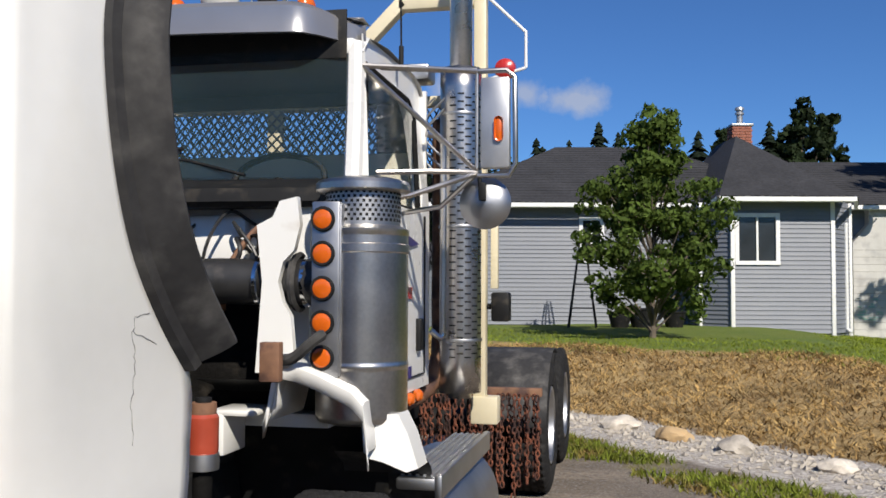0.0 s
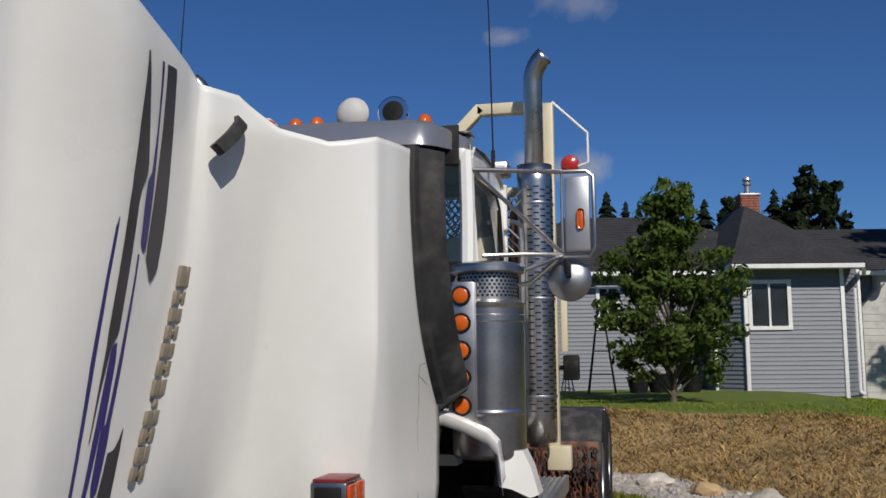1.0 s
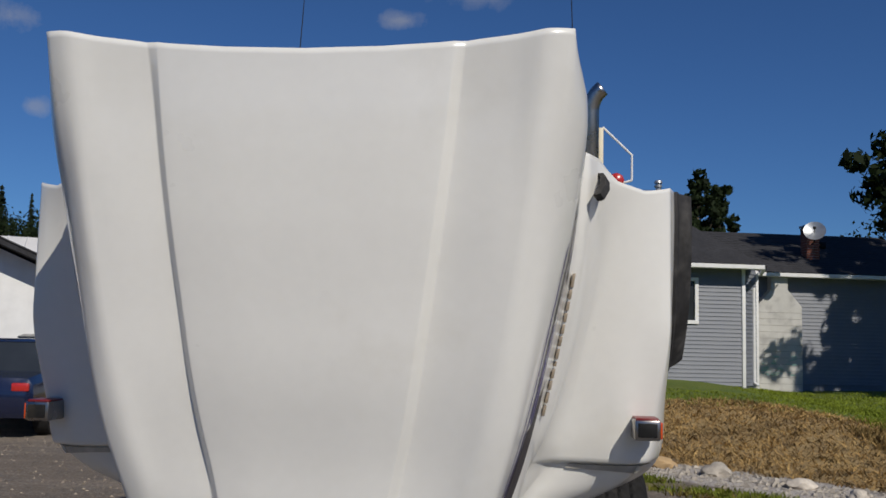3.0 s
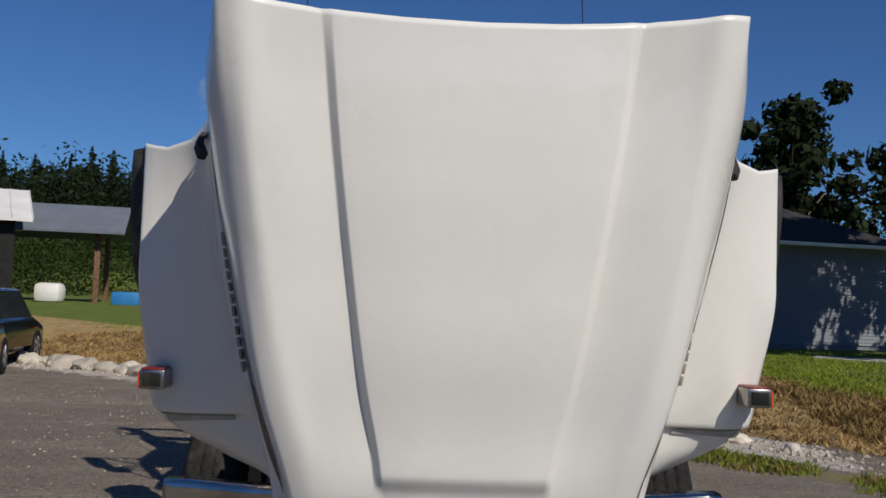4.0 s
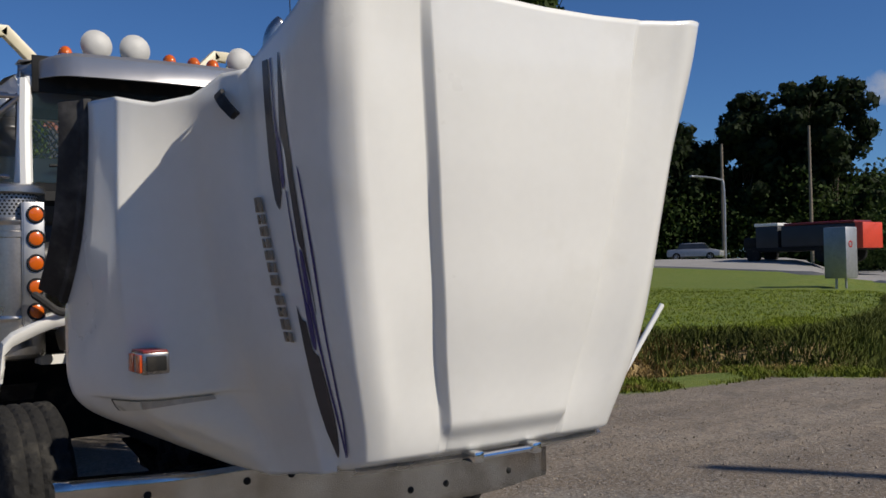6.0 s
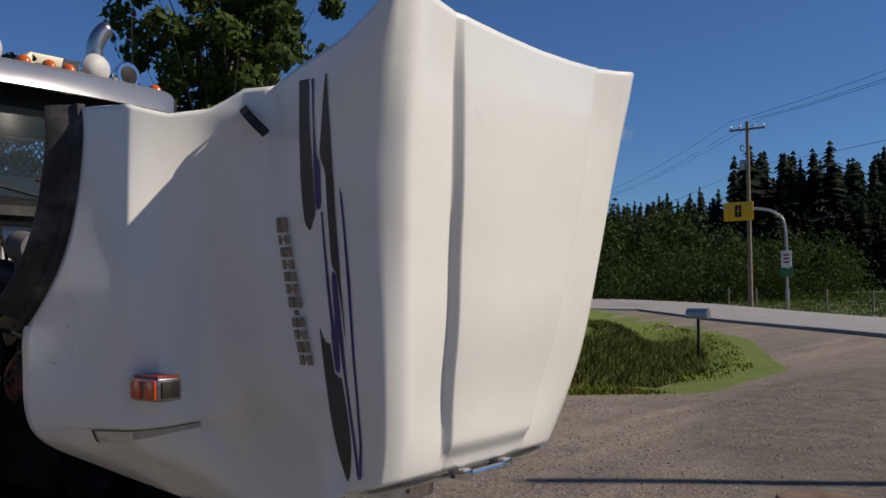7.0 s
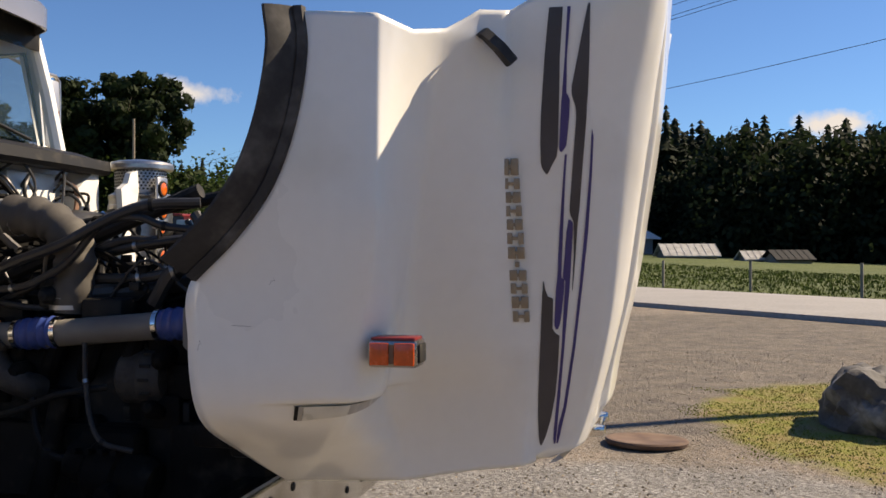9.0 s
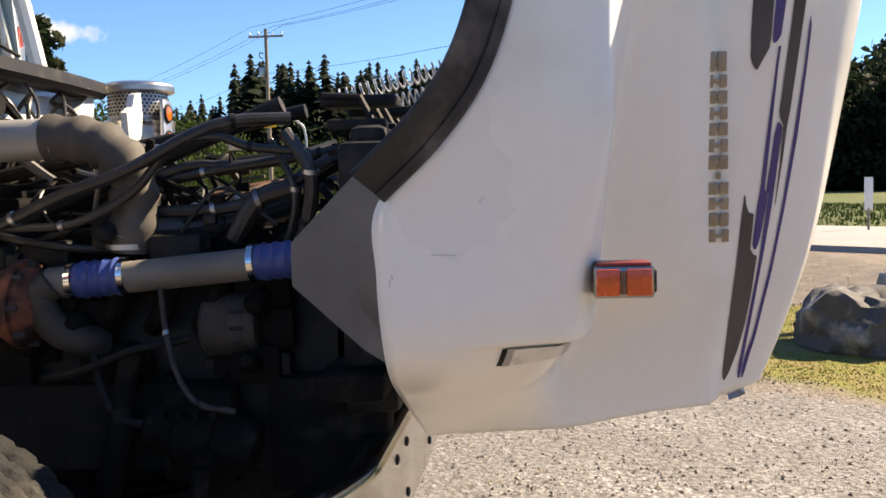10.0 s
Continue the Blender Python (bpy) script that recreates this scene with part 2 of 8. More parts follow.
PALEBARK = mat("pale_bark", (0.17, 0.15, 0.125), 0.9, vary=0.3, scale=6, bump=0.5, bump_scale=30)
GRASS = mat("grass_blade", (0.165, 0.205, 0.024), 0.8, vary=0.3, scale=0.7, island=0.25, gloss=0.1)
WEED = mat("yellow_green_weed", (0.130, 0.158, 0.022), 0.85, vary=0.3, scale=0.8, island=0.3, gloss=0.1, second=(0.20, 0.13, 0.05), second_at=0.6, second_scale=2.2)
YELLOW = mat("sign_yellow", (0.80, 0.42, 0.01), 0.5, vary=0.05)
SIGNWHITE = mat("sign_white", (0.75, 0.75, 0.72), 0.5, vary=0.05)
SIGNGREEN = mat("sign_green", (0.02, 0.16, 0.07), 0.5, vary=0.05)
GALV = mat("galvanised", (0.40, 0.41, 0.42), 0.45, 0.7, vary=0.15, scale=6)
SLATE = mat("weathered_roof", (0.13, 0.15, 0.185), 0.8, vary=0.15, scale=2.0)
TINROOF = mat("tin_roof", (0.66, 0.65, 0.63), 0.6, 0.0, vary=0.12, scale=1.0)
SHAKES = mat("weathered_shakes", (0.36, 0.35, 0.33), 0.9, vary=0.3, scale=2.0)
GRIMYCAST = mat("grimy_cast_metal", (0.050, 0.046, 0.042), 0.7, 0.2, vary=0.35, scale=18, second=(0.035, 0.03, 0.027), second_at=0.5, second_scale=12, spread=0.2, bump=0.3, bump_scale=60)
BARNWALL = mat("barn_boards", (0.22, 0.25, 0.28), 0.85, vary=0.15, scale=1.5)
OLDWOOD = mat("old_boards", (0.23, 0.21, 0.18), 0.9, vary=0.2, scale=1.5)
BLACKCAR = mat("black_car_paint", (0.010, 0.012, 0.012), 0.2, 0.1, vary=0.05, coat=0.8)
NAVY = mat("dark_blue_truck_paint", (0.012, 0.018, 0.05), 0.2, 0.2, vary=0.05, coat=0.8)
BLUETARP = mat("blue_plastic", (0.03, 0.20, 0.50), 0.5, vary=0.1)
REDPLASTIC = mat("red_plastic", (0.60, 0.06, 0.03), 0.45, vary=0.1)
ORANGEPLASTIC = mat("orange_fluid", (0.38, 0.06, 0.03), 0.35, vary=0.2, scale=9, coat=0.3)
ELBOW = mat("dusty_rubber", (0.058, 0.051, 0.043), 0.75, vary=0.3, scale=8, second=(0.10, 0.088, 0.072), second_at=0.56, second_scale=7, spread=0.15)
TANPIPE = mat("tan_pipe", (0.30, 0.20, 0.13), 0.6, vary=0.2, scale=9)
BACKLINING = mat("cream_cab_lining", (0.72, 0.68, 0.54), 0.8, vary=0.1, scale=4)
MARKER = mat("marker_lens", (0.62, 0.075, 0.008), 0.25, vary=0.2, scale=60, coat=0.5)
DUSTLID = mat("dusty_rusty_iron", (0.10, 0.055, 0.038), 0.9, vary=0.3, scale=6, second=(0.15, 0.10, 0.07), second_at=0.5, second_scale=5, spread=0.2)
PAINTCRACK = mat("crack_line", (0.12, 0.11, 0.10), 0.9, vary=0.3, scale=30)
GREYCOVER = mat("grey_cover", (0.40, 0.375, 0.33), 0.6, vary=0.15, scale=20, second=(0.5, 0.47, 0.42), second_scale=25)
BUMPERCHROME = mat("dirty_chrome", (0.60, 0.59, 0.57), 0.16, 1.0, vary=0.1, scale=4, second=(0.27, 0.24, 0.20), second_at=0.58, second_scale=3.5, rough_vary=0.1, spread=0.2)
LIGHTCOVER = mat("scuffed_plastic", (0.50, 0.49, 0.46), 0.55, vary=0.12, scale=12)
DITCHGRASS = mat("ditch_green", (0.082, 0.095, 0.022), 0.85, vary=0.4, scale=0.5, island=0.3, gloss=0.1)
BANKWEED = mat("dark_bank_weed", (0.24, 0.165, 0.065), 0.9, gloss=0.1, vary=0.4, scale=0.8, island=0.4)
TEALPAINT = mat("faded_teal_paint", (0.30, 0.47, 0.40), 0.8, vary=0.2, scale=5)


def ground_material():
    """Gravel drive, dirt tracks, dry grass, lawn and verges, told apart by a painted-on layer of the sheet's own vertices."""
    m = bpy.data.materials.new("ground_cover")
    m.use_nodes = True
    n, l = m.node_tree.nodes, m.node_tree.links
    b = n["Principled BSDF"]
    b.inputs["Roughness"].default_value = 0.95
    tc = n.new("ShaderNodeTexCoord")

    def noise_node(s, d=6.0, r=0.6):
        t = n.new("ShaderNodeTexNoise")
        t.inputs["Scale"].default_value, t.inputs["Detail"].default_value, t.inputs["Roughness"].default_value = s, d, r
        l.new(tc.outputs["Object"], t.inputs["Vector"])
        return t.outputs["Fac"]

    def blend(fac, a, c):
        mx = n.new("ShaderNodeMixRGB")
        for sock, v in ((mx.inputs["Fac"], fac), (mx.inputs["Color1"], a), (mx.inputs["Color2"], c)):
            if isinstance(v, tuple):
                sock.default_value = (*v, 1)
            else:
                l.new(v, sock)
        return mx.outputs["Color"]

    def ramp_of(sock, a, c):
        cr = n.new("ShaderNodeMapRange")
        cr.inputs["From Min"].default_value, cr.inputs["From Max"].default_value = a, c
        l.new(sock, cr.inputs["Value"])
        return cr.outputs["Result"]

    def attr(name):
        a = n.new("ShaderNodeAttribute")
        a.attribute_name = name
        return a.outputs["Fac"]

    def jag(name, amount=0.5, s=2.5):
        """The layer's edge, broken up by noise."""
        ad = n.new("ShaderNodeMath")
        ad.operation = "MULTIPLY_ADD"
        l.new(noise_node(s), ad.inputs[0])
        ad.inputs[1].default_value = amount
        l.new(attr(name), ad.inputs[2])
        return ramp_of(ad.outputs[0], 0.5 + amount * 0.5 - 0.12, 0.5 + amount * 0.5 + 0.12)

    gravel = blend(ramp_of(noise_node(0.55), 0.38, 0.68), (0.150, 0.118, 0.088), (0.215, 0.170, 0.126))
    # wheel tracks worn along the drive
    mp = n.new("ShaderNodeMapping")
    mp.inputs["Rotation"].default_value, mp.inputs["Scale"].default_value = (0, 0, radians(-12)), (0.12, 1.5, 1.0)
    l.new(tc.outputs["Object"], mp.inputs["Vector"])
    tracks = n.new("ShaderNodeTexNoise")
    tracks.inputs["Scale"].default_value, tracks.inputs["Detail"].default_value = 1.0, 5.0
    l.new(mp.outputs["Vector"], tracks.inputs["Vector"])
    gravel = blend(ramp_of(tracks.outputs["Fac"], 0.48, 0.66), gravel, (0.275, 0.222, 0.165))
    gravel = blend(ramp_of(noise_node(1.7), 0.54, 0.72), gravel, (0.125, 0.103, 0.083))
    gravel = blend(ramp_of(noise_node(7.0, 5.0), 0.52, 0.68), gravel, (0.118, 0.097, 0.078))
    gravel = blend(ramp_of(noise_node(38.0, 3.0), 0.52, 0.72), gravel, (0.31, 0.29, 0.265))
    gravel = blend(ramp_of(noise_node(22.0, 3.0), 0.55, 0.68), gravel, (0.085, 0.073, 0.062))
    # pebbles: pale and dark cells with dark seams between
    cells = n.new("ShaderNodeTexVoronoi")
    cells.inputs["Scale"].default_value, cells.inputs["Randomness"].default_value = 42.0, 1.0
    l.new(tc.outputs["Object"], cells.inputs["Vector"])
    seam = ramp_of(cells.outputs["Distance"], 0.62, 0.30)
    shade = n.new("ShaderNodeSeparateColor")
    l.new(cells.outputs["Color"], shade.inputs["Color"])
    stone = blend(shade.outputs["Red"], (0.085, 0.074, 0.064), (0.34, 0.30, 0.25))
    pick = n.new("ShaderNodeMath")
    pick.operation = "MULTIPLY"
    l.new(seam, pick.inputs[0])
    l.new(ramp_of(noise_node(1.1, 5.0), 0.46, 0.64), pick.inputs[1])
    gravel = blend(pick.outputs[0], gravel, stone)
    crushed = blend(ramp_of(noise_node(26.0, 4.0), 0.42, 0.62), (0.125, 0.117, 0.108), (0.25, 0.24, 0.225))
    crushed = blend(pick.outputs[0], crushed, blend(shade.outputs["Red"], (0.09, 0.085, 0.08), (0.46, 0.45, 0.43)))
    gravel = blend(jag("crushed", 0.8, 1.3), gravel, crushed)
    packed = blend(ramp_of(noise_node(2.6, 5.0), 0.4, 0.66), (0.098, 0.083, 0.068), (0.165, 0.137, 0.108))
    packed = blend(ramp_of(noise_node(24.0, 4.0), 0.55, 0.68), packed, (0.21, 0.19, 0.165))
    gravel = blend(jag("packed", 0.9, 0.9), gravel, packed)
    lawn = blend(ramp_of(noise_node(1.2), 0.35, 0.7), (0.105, 0.155, 0.014), (0.17, 0.19, 0.022))
    lawn = blend(ramp_of(noise_node(28.0), 0.4, 0.75), lawn, (0.06, 0.105, 0.015))
    dry = blend(ramp_of(noise_node(3.2), 0.4, 0.66), (0.40, 0.28, 0.12), (0.24, 0.155, 0.06))
    dry = blend(ramp_of(noise_node(16.0), 0.5, 0.75), dry, (0.52, 0.40, 0.2))
    weed = blend(ramp_of(noise_node(4.0), 0.4, 0.66), (0.17, 0.175, 0.025), (0.22, 0.16, 0.06))
    stones = blend(ramp_of(noise_node(20.0, 3.0), 0.4, 0.6), (0.34, 0.30, 0.26), (0.54, 0.50, 0.45))
    c = blend(jag("weed", 0.7, 1.8), gravel, weed)
    c = blend(jag("stones", 0.4), c, stones)
    c = blend(jag("dry", 0.4), c, dry)
    c = blend(jag("lawn", 0.4), c, lawn)
    field = blend(ramp_of(noise_node(0.25), 0.35, 0.7), (0.048, 0.072, 0.014), (0.085, 0.105, 0.022))
    c = blend(attr("field"), c, field)
    l.new(c, b.inputs["Base Color"])
    bp = n.new("ShaderNodeBump")
    bp.inputs["Strength"].default_value, bp.inputs["Distance"].default_value = 0.6, 0.05
    rough = n.new("ShaderNodeMath")
    rough.operation = "MULTIPLY_ADD"
    l.new(noise_node(5.0, 8.0, 0.7), rough.inputs[0])
    rough.inputs[1].default_value = 2.0
    l.new(noise_node(30.0), rough.inputs[2])
    l.new(rough.outputs[0], bp.inputs["Height"])
    l.new(bp.outputs["Normal"], b.inputs["Normal"])
    return m


GROUND = ground_material()


# ---- mesh helpers ----
def mesh_of(name, bm, angle=35):
    me = bpy.data.meshes.new(name)
    bm.normal_update()
    bm.to_mesh(me)
    bm.free()
    me.shade_smooth()
    me.set_sharp_from_angle(angle=radians(angle))
    return me


def part(name, bm, material, parent=None, label="", angle=35):
    ob = new(name, mesh_of(name, bm, angle))
    for one in material if isinstance(material, (list, tuple)) else [material]:
        ob.data.materials.append(one)
    if parent:
        ob.parent = parent
    if label:
        ob["label"] = label
    return ob


def thing(name, label, category, group="", at=(0, 0, 0), rz=0):
    ob = new(name)
    ob.empty_display_size = 0.2
    ob.matrix_basis = pose(*at, 0, 0, rz)
    return tagged(ob, label, category, group)


def structure(ob, label=""):
    return tagged(ob, label, kind="structure")


def slab(bm, lo, hi, bevel=0.0, m=None, slot=0):
    """A block from corner to corner, with rounded edges."""
    made = bmesh.ops.create_cube(bm, size=1.0)["verts"]
    for v in made:
        v.co = Vector([lo[i] + (v.co[i] + 0.5) * (hi[i] - lo[i]) for i in range(3)])
    faces = {f for v in made for f in v.link_faces}
    if bevel:
        edges = list({e for v in made for e in v.link_edges})
        r = bmesh.ops.bevel(bm, geom=edges, offset=bevel, segments=2, affect="EDGES", profile=0.5)
        made = list({v for f in r["faces"] for v in f.verts} | {v for v in made if v.is_valid})
        faces = {f for v in made for f in v.link_faces}
    for f in faces:
        f.material_index = slot
    if m is not None:
        bmesh.ops.transform(bm, matrix=m, verts=made)
    return made


def frame_of(way):
    """Two vectors square to a way."""
    w = Vector(way).normalized()
    a = w.cross(Vector((0, 0, 1)))
    if a.length < 1e-4:
        a = Vector((1, 0, 0))
    a.normalize()
    return a, w.cross(a)


def tube(bm, pts, r, seg=8, caps=True, closed=False):
    """A round tube through points; r is one radius or one for each point."""
    pts = [Vector(p) for p in pts]
    rs = r if isinstance(r, (list, tuple)) else [r] * len(pts)
    rings, ref = [], None
    for i, p in enumerate(pts):
        if closed:
            way = pts[(i + 1) % len(pts)] - pts[i - 1]
        else:
            way = pts[min(i + 1, len(pts) - 1)] - pts[max(i - 1, 0)]
        way.normalize()
        if ref is None:
            ref = frame_of(way)[0]
        ref = (ref - way * ref.dot(way)).normalized()
        other = way.cross(ref)
        rings.append([bm.verts.new(p + (ref * math.cos(k * 2 * math.pi / seg) + other * math.sin(k * 2 * math.pi / seg)) * rs[i]) for k in range(seg)])
    pairs = list(zip(rings, rings[1:])) + ([(rings[-1], rings[0])] if closed else [])
    for a, b in pairs:
        for k in range(seg):
            bm.faces.new((a[k], a[(k + 1) % seg], b[(k + 1) % seg], b[k]))
    if caps and not closed:
        bm.faces.new(rings[0][::-1])
        bm.faces.new(rings[-1])
    return rings


def smooth_pts(pts, n=6):
    """A rounded way through points (Catmull-Rom)."""
    p = [Vector(q) for q in pts]
    p = [2 * p[0] - p[1]] + p + [2 * p[-1] - p[-2]]
    out = []
    for i in range(1, len(p) - 2):
        for k in range(n):
            t = k / n
            out.append(0.5 * (2 * p[i] + (p[i + 1] - p[i - 1]) * t + (2 * p[i - 1] - 5 * p[i] + 4 * p[i + 1] - p[i + 2]) * t * t
                              + (3 * p[i] - p[i - 1] - 3 * p[i + 1] + p[i + 2]) * t ** 3))
    return out + [p[-2]]


def lathe(bm, profile, m=None, seg=32, closed=False):
    """Turns (radius, height) pairs round the z axis, then places them with m."""
    rings = []
    for r, z in profile:
        rings.append([bm.verts.new((r * math.cos(k * 2 * math.pi / seg), r * math.sin(k * 2 * math.pi / seg), z)) for k in range(seg)])
    for a, b in list(zip(rings, rings[1:])) + ([(rings[-1], rings[0])] if closed else []):
        for k in range(seg):
            bm.faces.new((a[k], a[(k + 1) % seg], b[(k + 1) % seg], b[k]))
    if not closed:
        if profile[0][0] > 1e-5:
            bm.faces.new(rings[0][::-1])
        if profile[-1][0] > 1e-5:
            bm.faces.new(rings[-1])
    verts = [v for ring in rings for v in ring]
    if m is not None:
        bmesh.ops.transform(bm, matrix=m, verts=verts)
    return verts


def sheet(bm, rows, flip=False, slot=0, wrap=False):
    """Quads over a grid of points."""
    v = [[bm.verts.new(p) for p in r] for r in rows]
    for a, b in zip(v, v[1:]):
        for k in range(len(a) - (0 if wrap else 1)):
            q = (a[k], a[(k + 1) % len(a)], b[(k + 1) % len(a)], b[k])
            bm.faces.new(q[::-1] if flip else q).material_index = slot
    return v


def poly(bm, pts, depth=None, slot=0):
    """A flat many-sided plate; depth is the vector by which it is thick."""
    a = [bm.verts.new(p) for p in pts]
    f = bm.faces.new(a)
    f.material_index = slot
    if depth is not None:
        b = [bm.verts.new(Vector(p) + Vector(depth)) for p in pts]
        bm.faces.new(b[::-1]).material_index = slot
        for k in range(len(a)):
            bm.faces.new((a[k], b[k], b[(k + 1) % len(b)], a[(k + 1) % len(a)])).material_index = slot
    bmesh.ops.recalc_face_normals(bm, faces=bm.faces[:])
    return a


def turned(p, way):
    """The matrix that lays the z axis along a way, from p."""
    return Matrix.Translation(p) @ Vector(way).to_track_quat("Z", "Y").to_matrix().to_4x4()


def ball(bm, c, r, squash=(1, 1, 1), u=16, v=10):
    made = bmesh.ops.create_uvsphere(bm, u_segments=u, v_segments=v, radius=1.0)["verts"]
    for q in made:
        q.co = Vector((c[0] + q.co.x * r * squash[0], c[1] + q.co.y * r * squash[1], c[2] + q.co.z * r * squash[2]))
    return made


def lump(bm, c, size, seed, rough=0.3, sub=3):
    """A stone: a ball pushed in and out by noise, flattened on its planes."""
    made = bmesh.ops.create_icosphere(bm, subdivisions=sub, radius=1.0)["verts"]
    for q in made:
        d = q.co.normalized()
        k = 1 + rough * noise.noise(d * 1.3 + Vector((seed, seed * 0.7, 3))) + rough * 0.4 * noise.noise(d * 3.5 + Vector((seed, 9, 1))) + rough * 0.15 * noise.noise(d * 9 + Vector((seed, 2, 5)))
        q.co = Vector([c[i] + d[i] * size[i] * k for i in range(3)])
    return made


def lerp(a, b, t):
    return tuple(p + (q - p) * t for p, q in zip(a, b))


def ease(a, b, x):
    t = min(1.0, max(0.0, (x - a) / (b - a)))
    return t * t * (3 - 2 * t)


def table(z, zs, vs):
    """A smooth curve through the given values."""
    z = min(zs[-1], max(zs[0], z))
    i = min(len(zs) - 2, max(0, int(np.searchsorted(zs, z, side="right")) - 1))

    def slope(k):
        if k <= 0 or k >= len(zs) - 1:
            k = max(1, min(len(zs) - 1, k))
            return (vs[k] - vs[k - 1]) / (zs[k] - zs[k - 1])
        return (vs[k + 1] - vs[k - 1]) / (zs[k + 1] - zs[k - 1])
    h = zs[i + 1] - zs[i]
    t = (z - zs[i]) / h
    return float((2 * t ** 3 - 3 * t * t + 1) * vs[i] + (t ** 3 - 2 * t * t + t) * h * slope(i) + (3 * t * t - 2 * t ** 3) * vs[i + 1] + (t ** 3 - t * t) * h * slope(i + 1))


# ---- ground ----
EDGE = [(-60, 40), (-14, 20), (-6, 14.6), (-4.3, 13.3), (-2.7, 11.5), (-0.5, 10.9), (1.5, 10.2), (2.5, 8.8), (3.5, 7.8), (4.3, 7.0), (4.9, 5.9), (6.4, 5.0), (8.6, 4.9),
        (9.9, 3.7), (10.6, 3.0), (14.4, 3.2), (22.8, 6.6), (30, 11.4), (60, 34)]
ROAD_AT, ROAD_WAY = (29.4, 1.55), (0.76, 0.65)      # a point of its middle line, and its way
ROAD_SIDE = (ROAD_WAY[1], -ROAD_WAY[0])


def edge_distance(x, y):
    """How far inside the grass (above 0) or the drive (below 0) a place lies."""
    best, side = 1e9, 1.0
    for (ax, ay), (bx, by) in zip(EDGE, EDGE[1:]):
        dx, dy = bx - ax, by - ay
        t = min(1.0, max(0.0, ((x - ax) * dx + (y - ay) * dy) / (dx * dx + dy * dy)))
        px, py = x - ax - t * dx, y - ay - t * dy
        d = math.hypot(px, py)
        if d < best:
            best, side = d, 1.0 if dx * py - dy * px > 0 else -1.0
    return best * side


def road_offset(x, y):
    return (x - ROAD_AT[0]) * ROAD_SIDE[0] + (y - ROAD_AT[1]) * ROAD_SIDE[1]


def road_z(x, y):
    """The road's height: it climbs a little towards the bend."""
    return 0.02 + 0.30 * ease(8, 38, (x - ROAD_AT[0]) * ROAD_WAY[0] + (y - ROAD_AT[1]) * ROAD_WAY[1])


def ground_z(x, y):
    d = edge_distance(x, y)
    h = 0.55 * ease(0.6, 6.0, d) + 0.12 * ease(6.0, 16.0, d)
    right = ease(4.5, 9.0, x)
    h = h * (1 - right) + right * (0.22 * ease(2.3, 3.2, d) - 0.36 * ease(0.5, 1.3, d) * (1 - ease(1.9, 2.9, d)))
    o = road_offset(x, y)
    r = math.hypot(x + 2, y + 3)
    h += (0.15 * ease(20, 40, r) + 0.32 * ease(40, 54, r) + 0.95 * ease(54, 74, r)) * ease(3, 9, -o) * ease(4, 12, x)
    h += (road_z(x, y) - h) * ease(-8, -3.8, o)
    if o > 4:
        h += -0.3 * ease(4, 6, o) * (1 - ease(7, 12, o)) + 0.032 * max(0.0, o - 12) * ease(-22, 10, y)
    h += 0.38 * ease(20, 31, y) * ease(3.0, 6.5, -x)
    h += 0.02 * noise.noise(Vector((x * 0.5, y * 0.5, 0))) * (1 if abs(o) > 4 else 0)
    # the wooded hill behind the house
    far = y - 60 - 0.25 * x
    if far > 0 and x < 10:
        h += 0.085 * far * ease(10, -20, x)
    return h


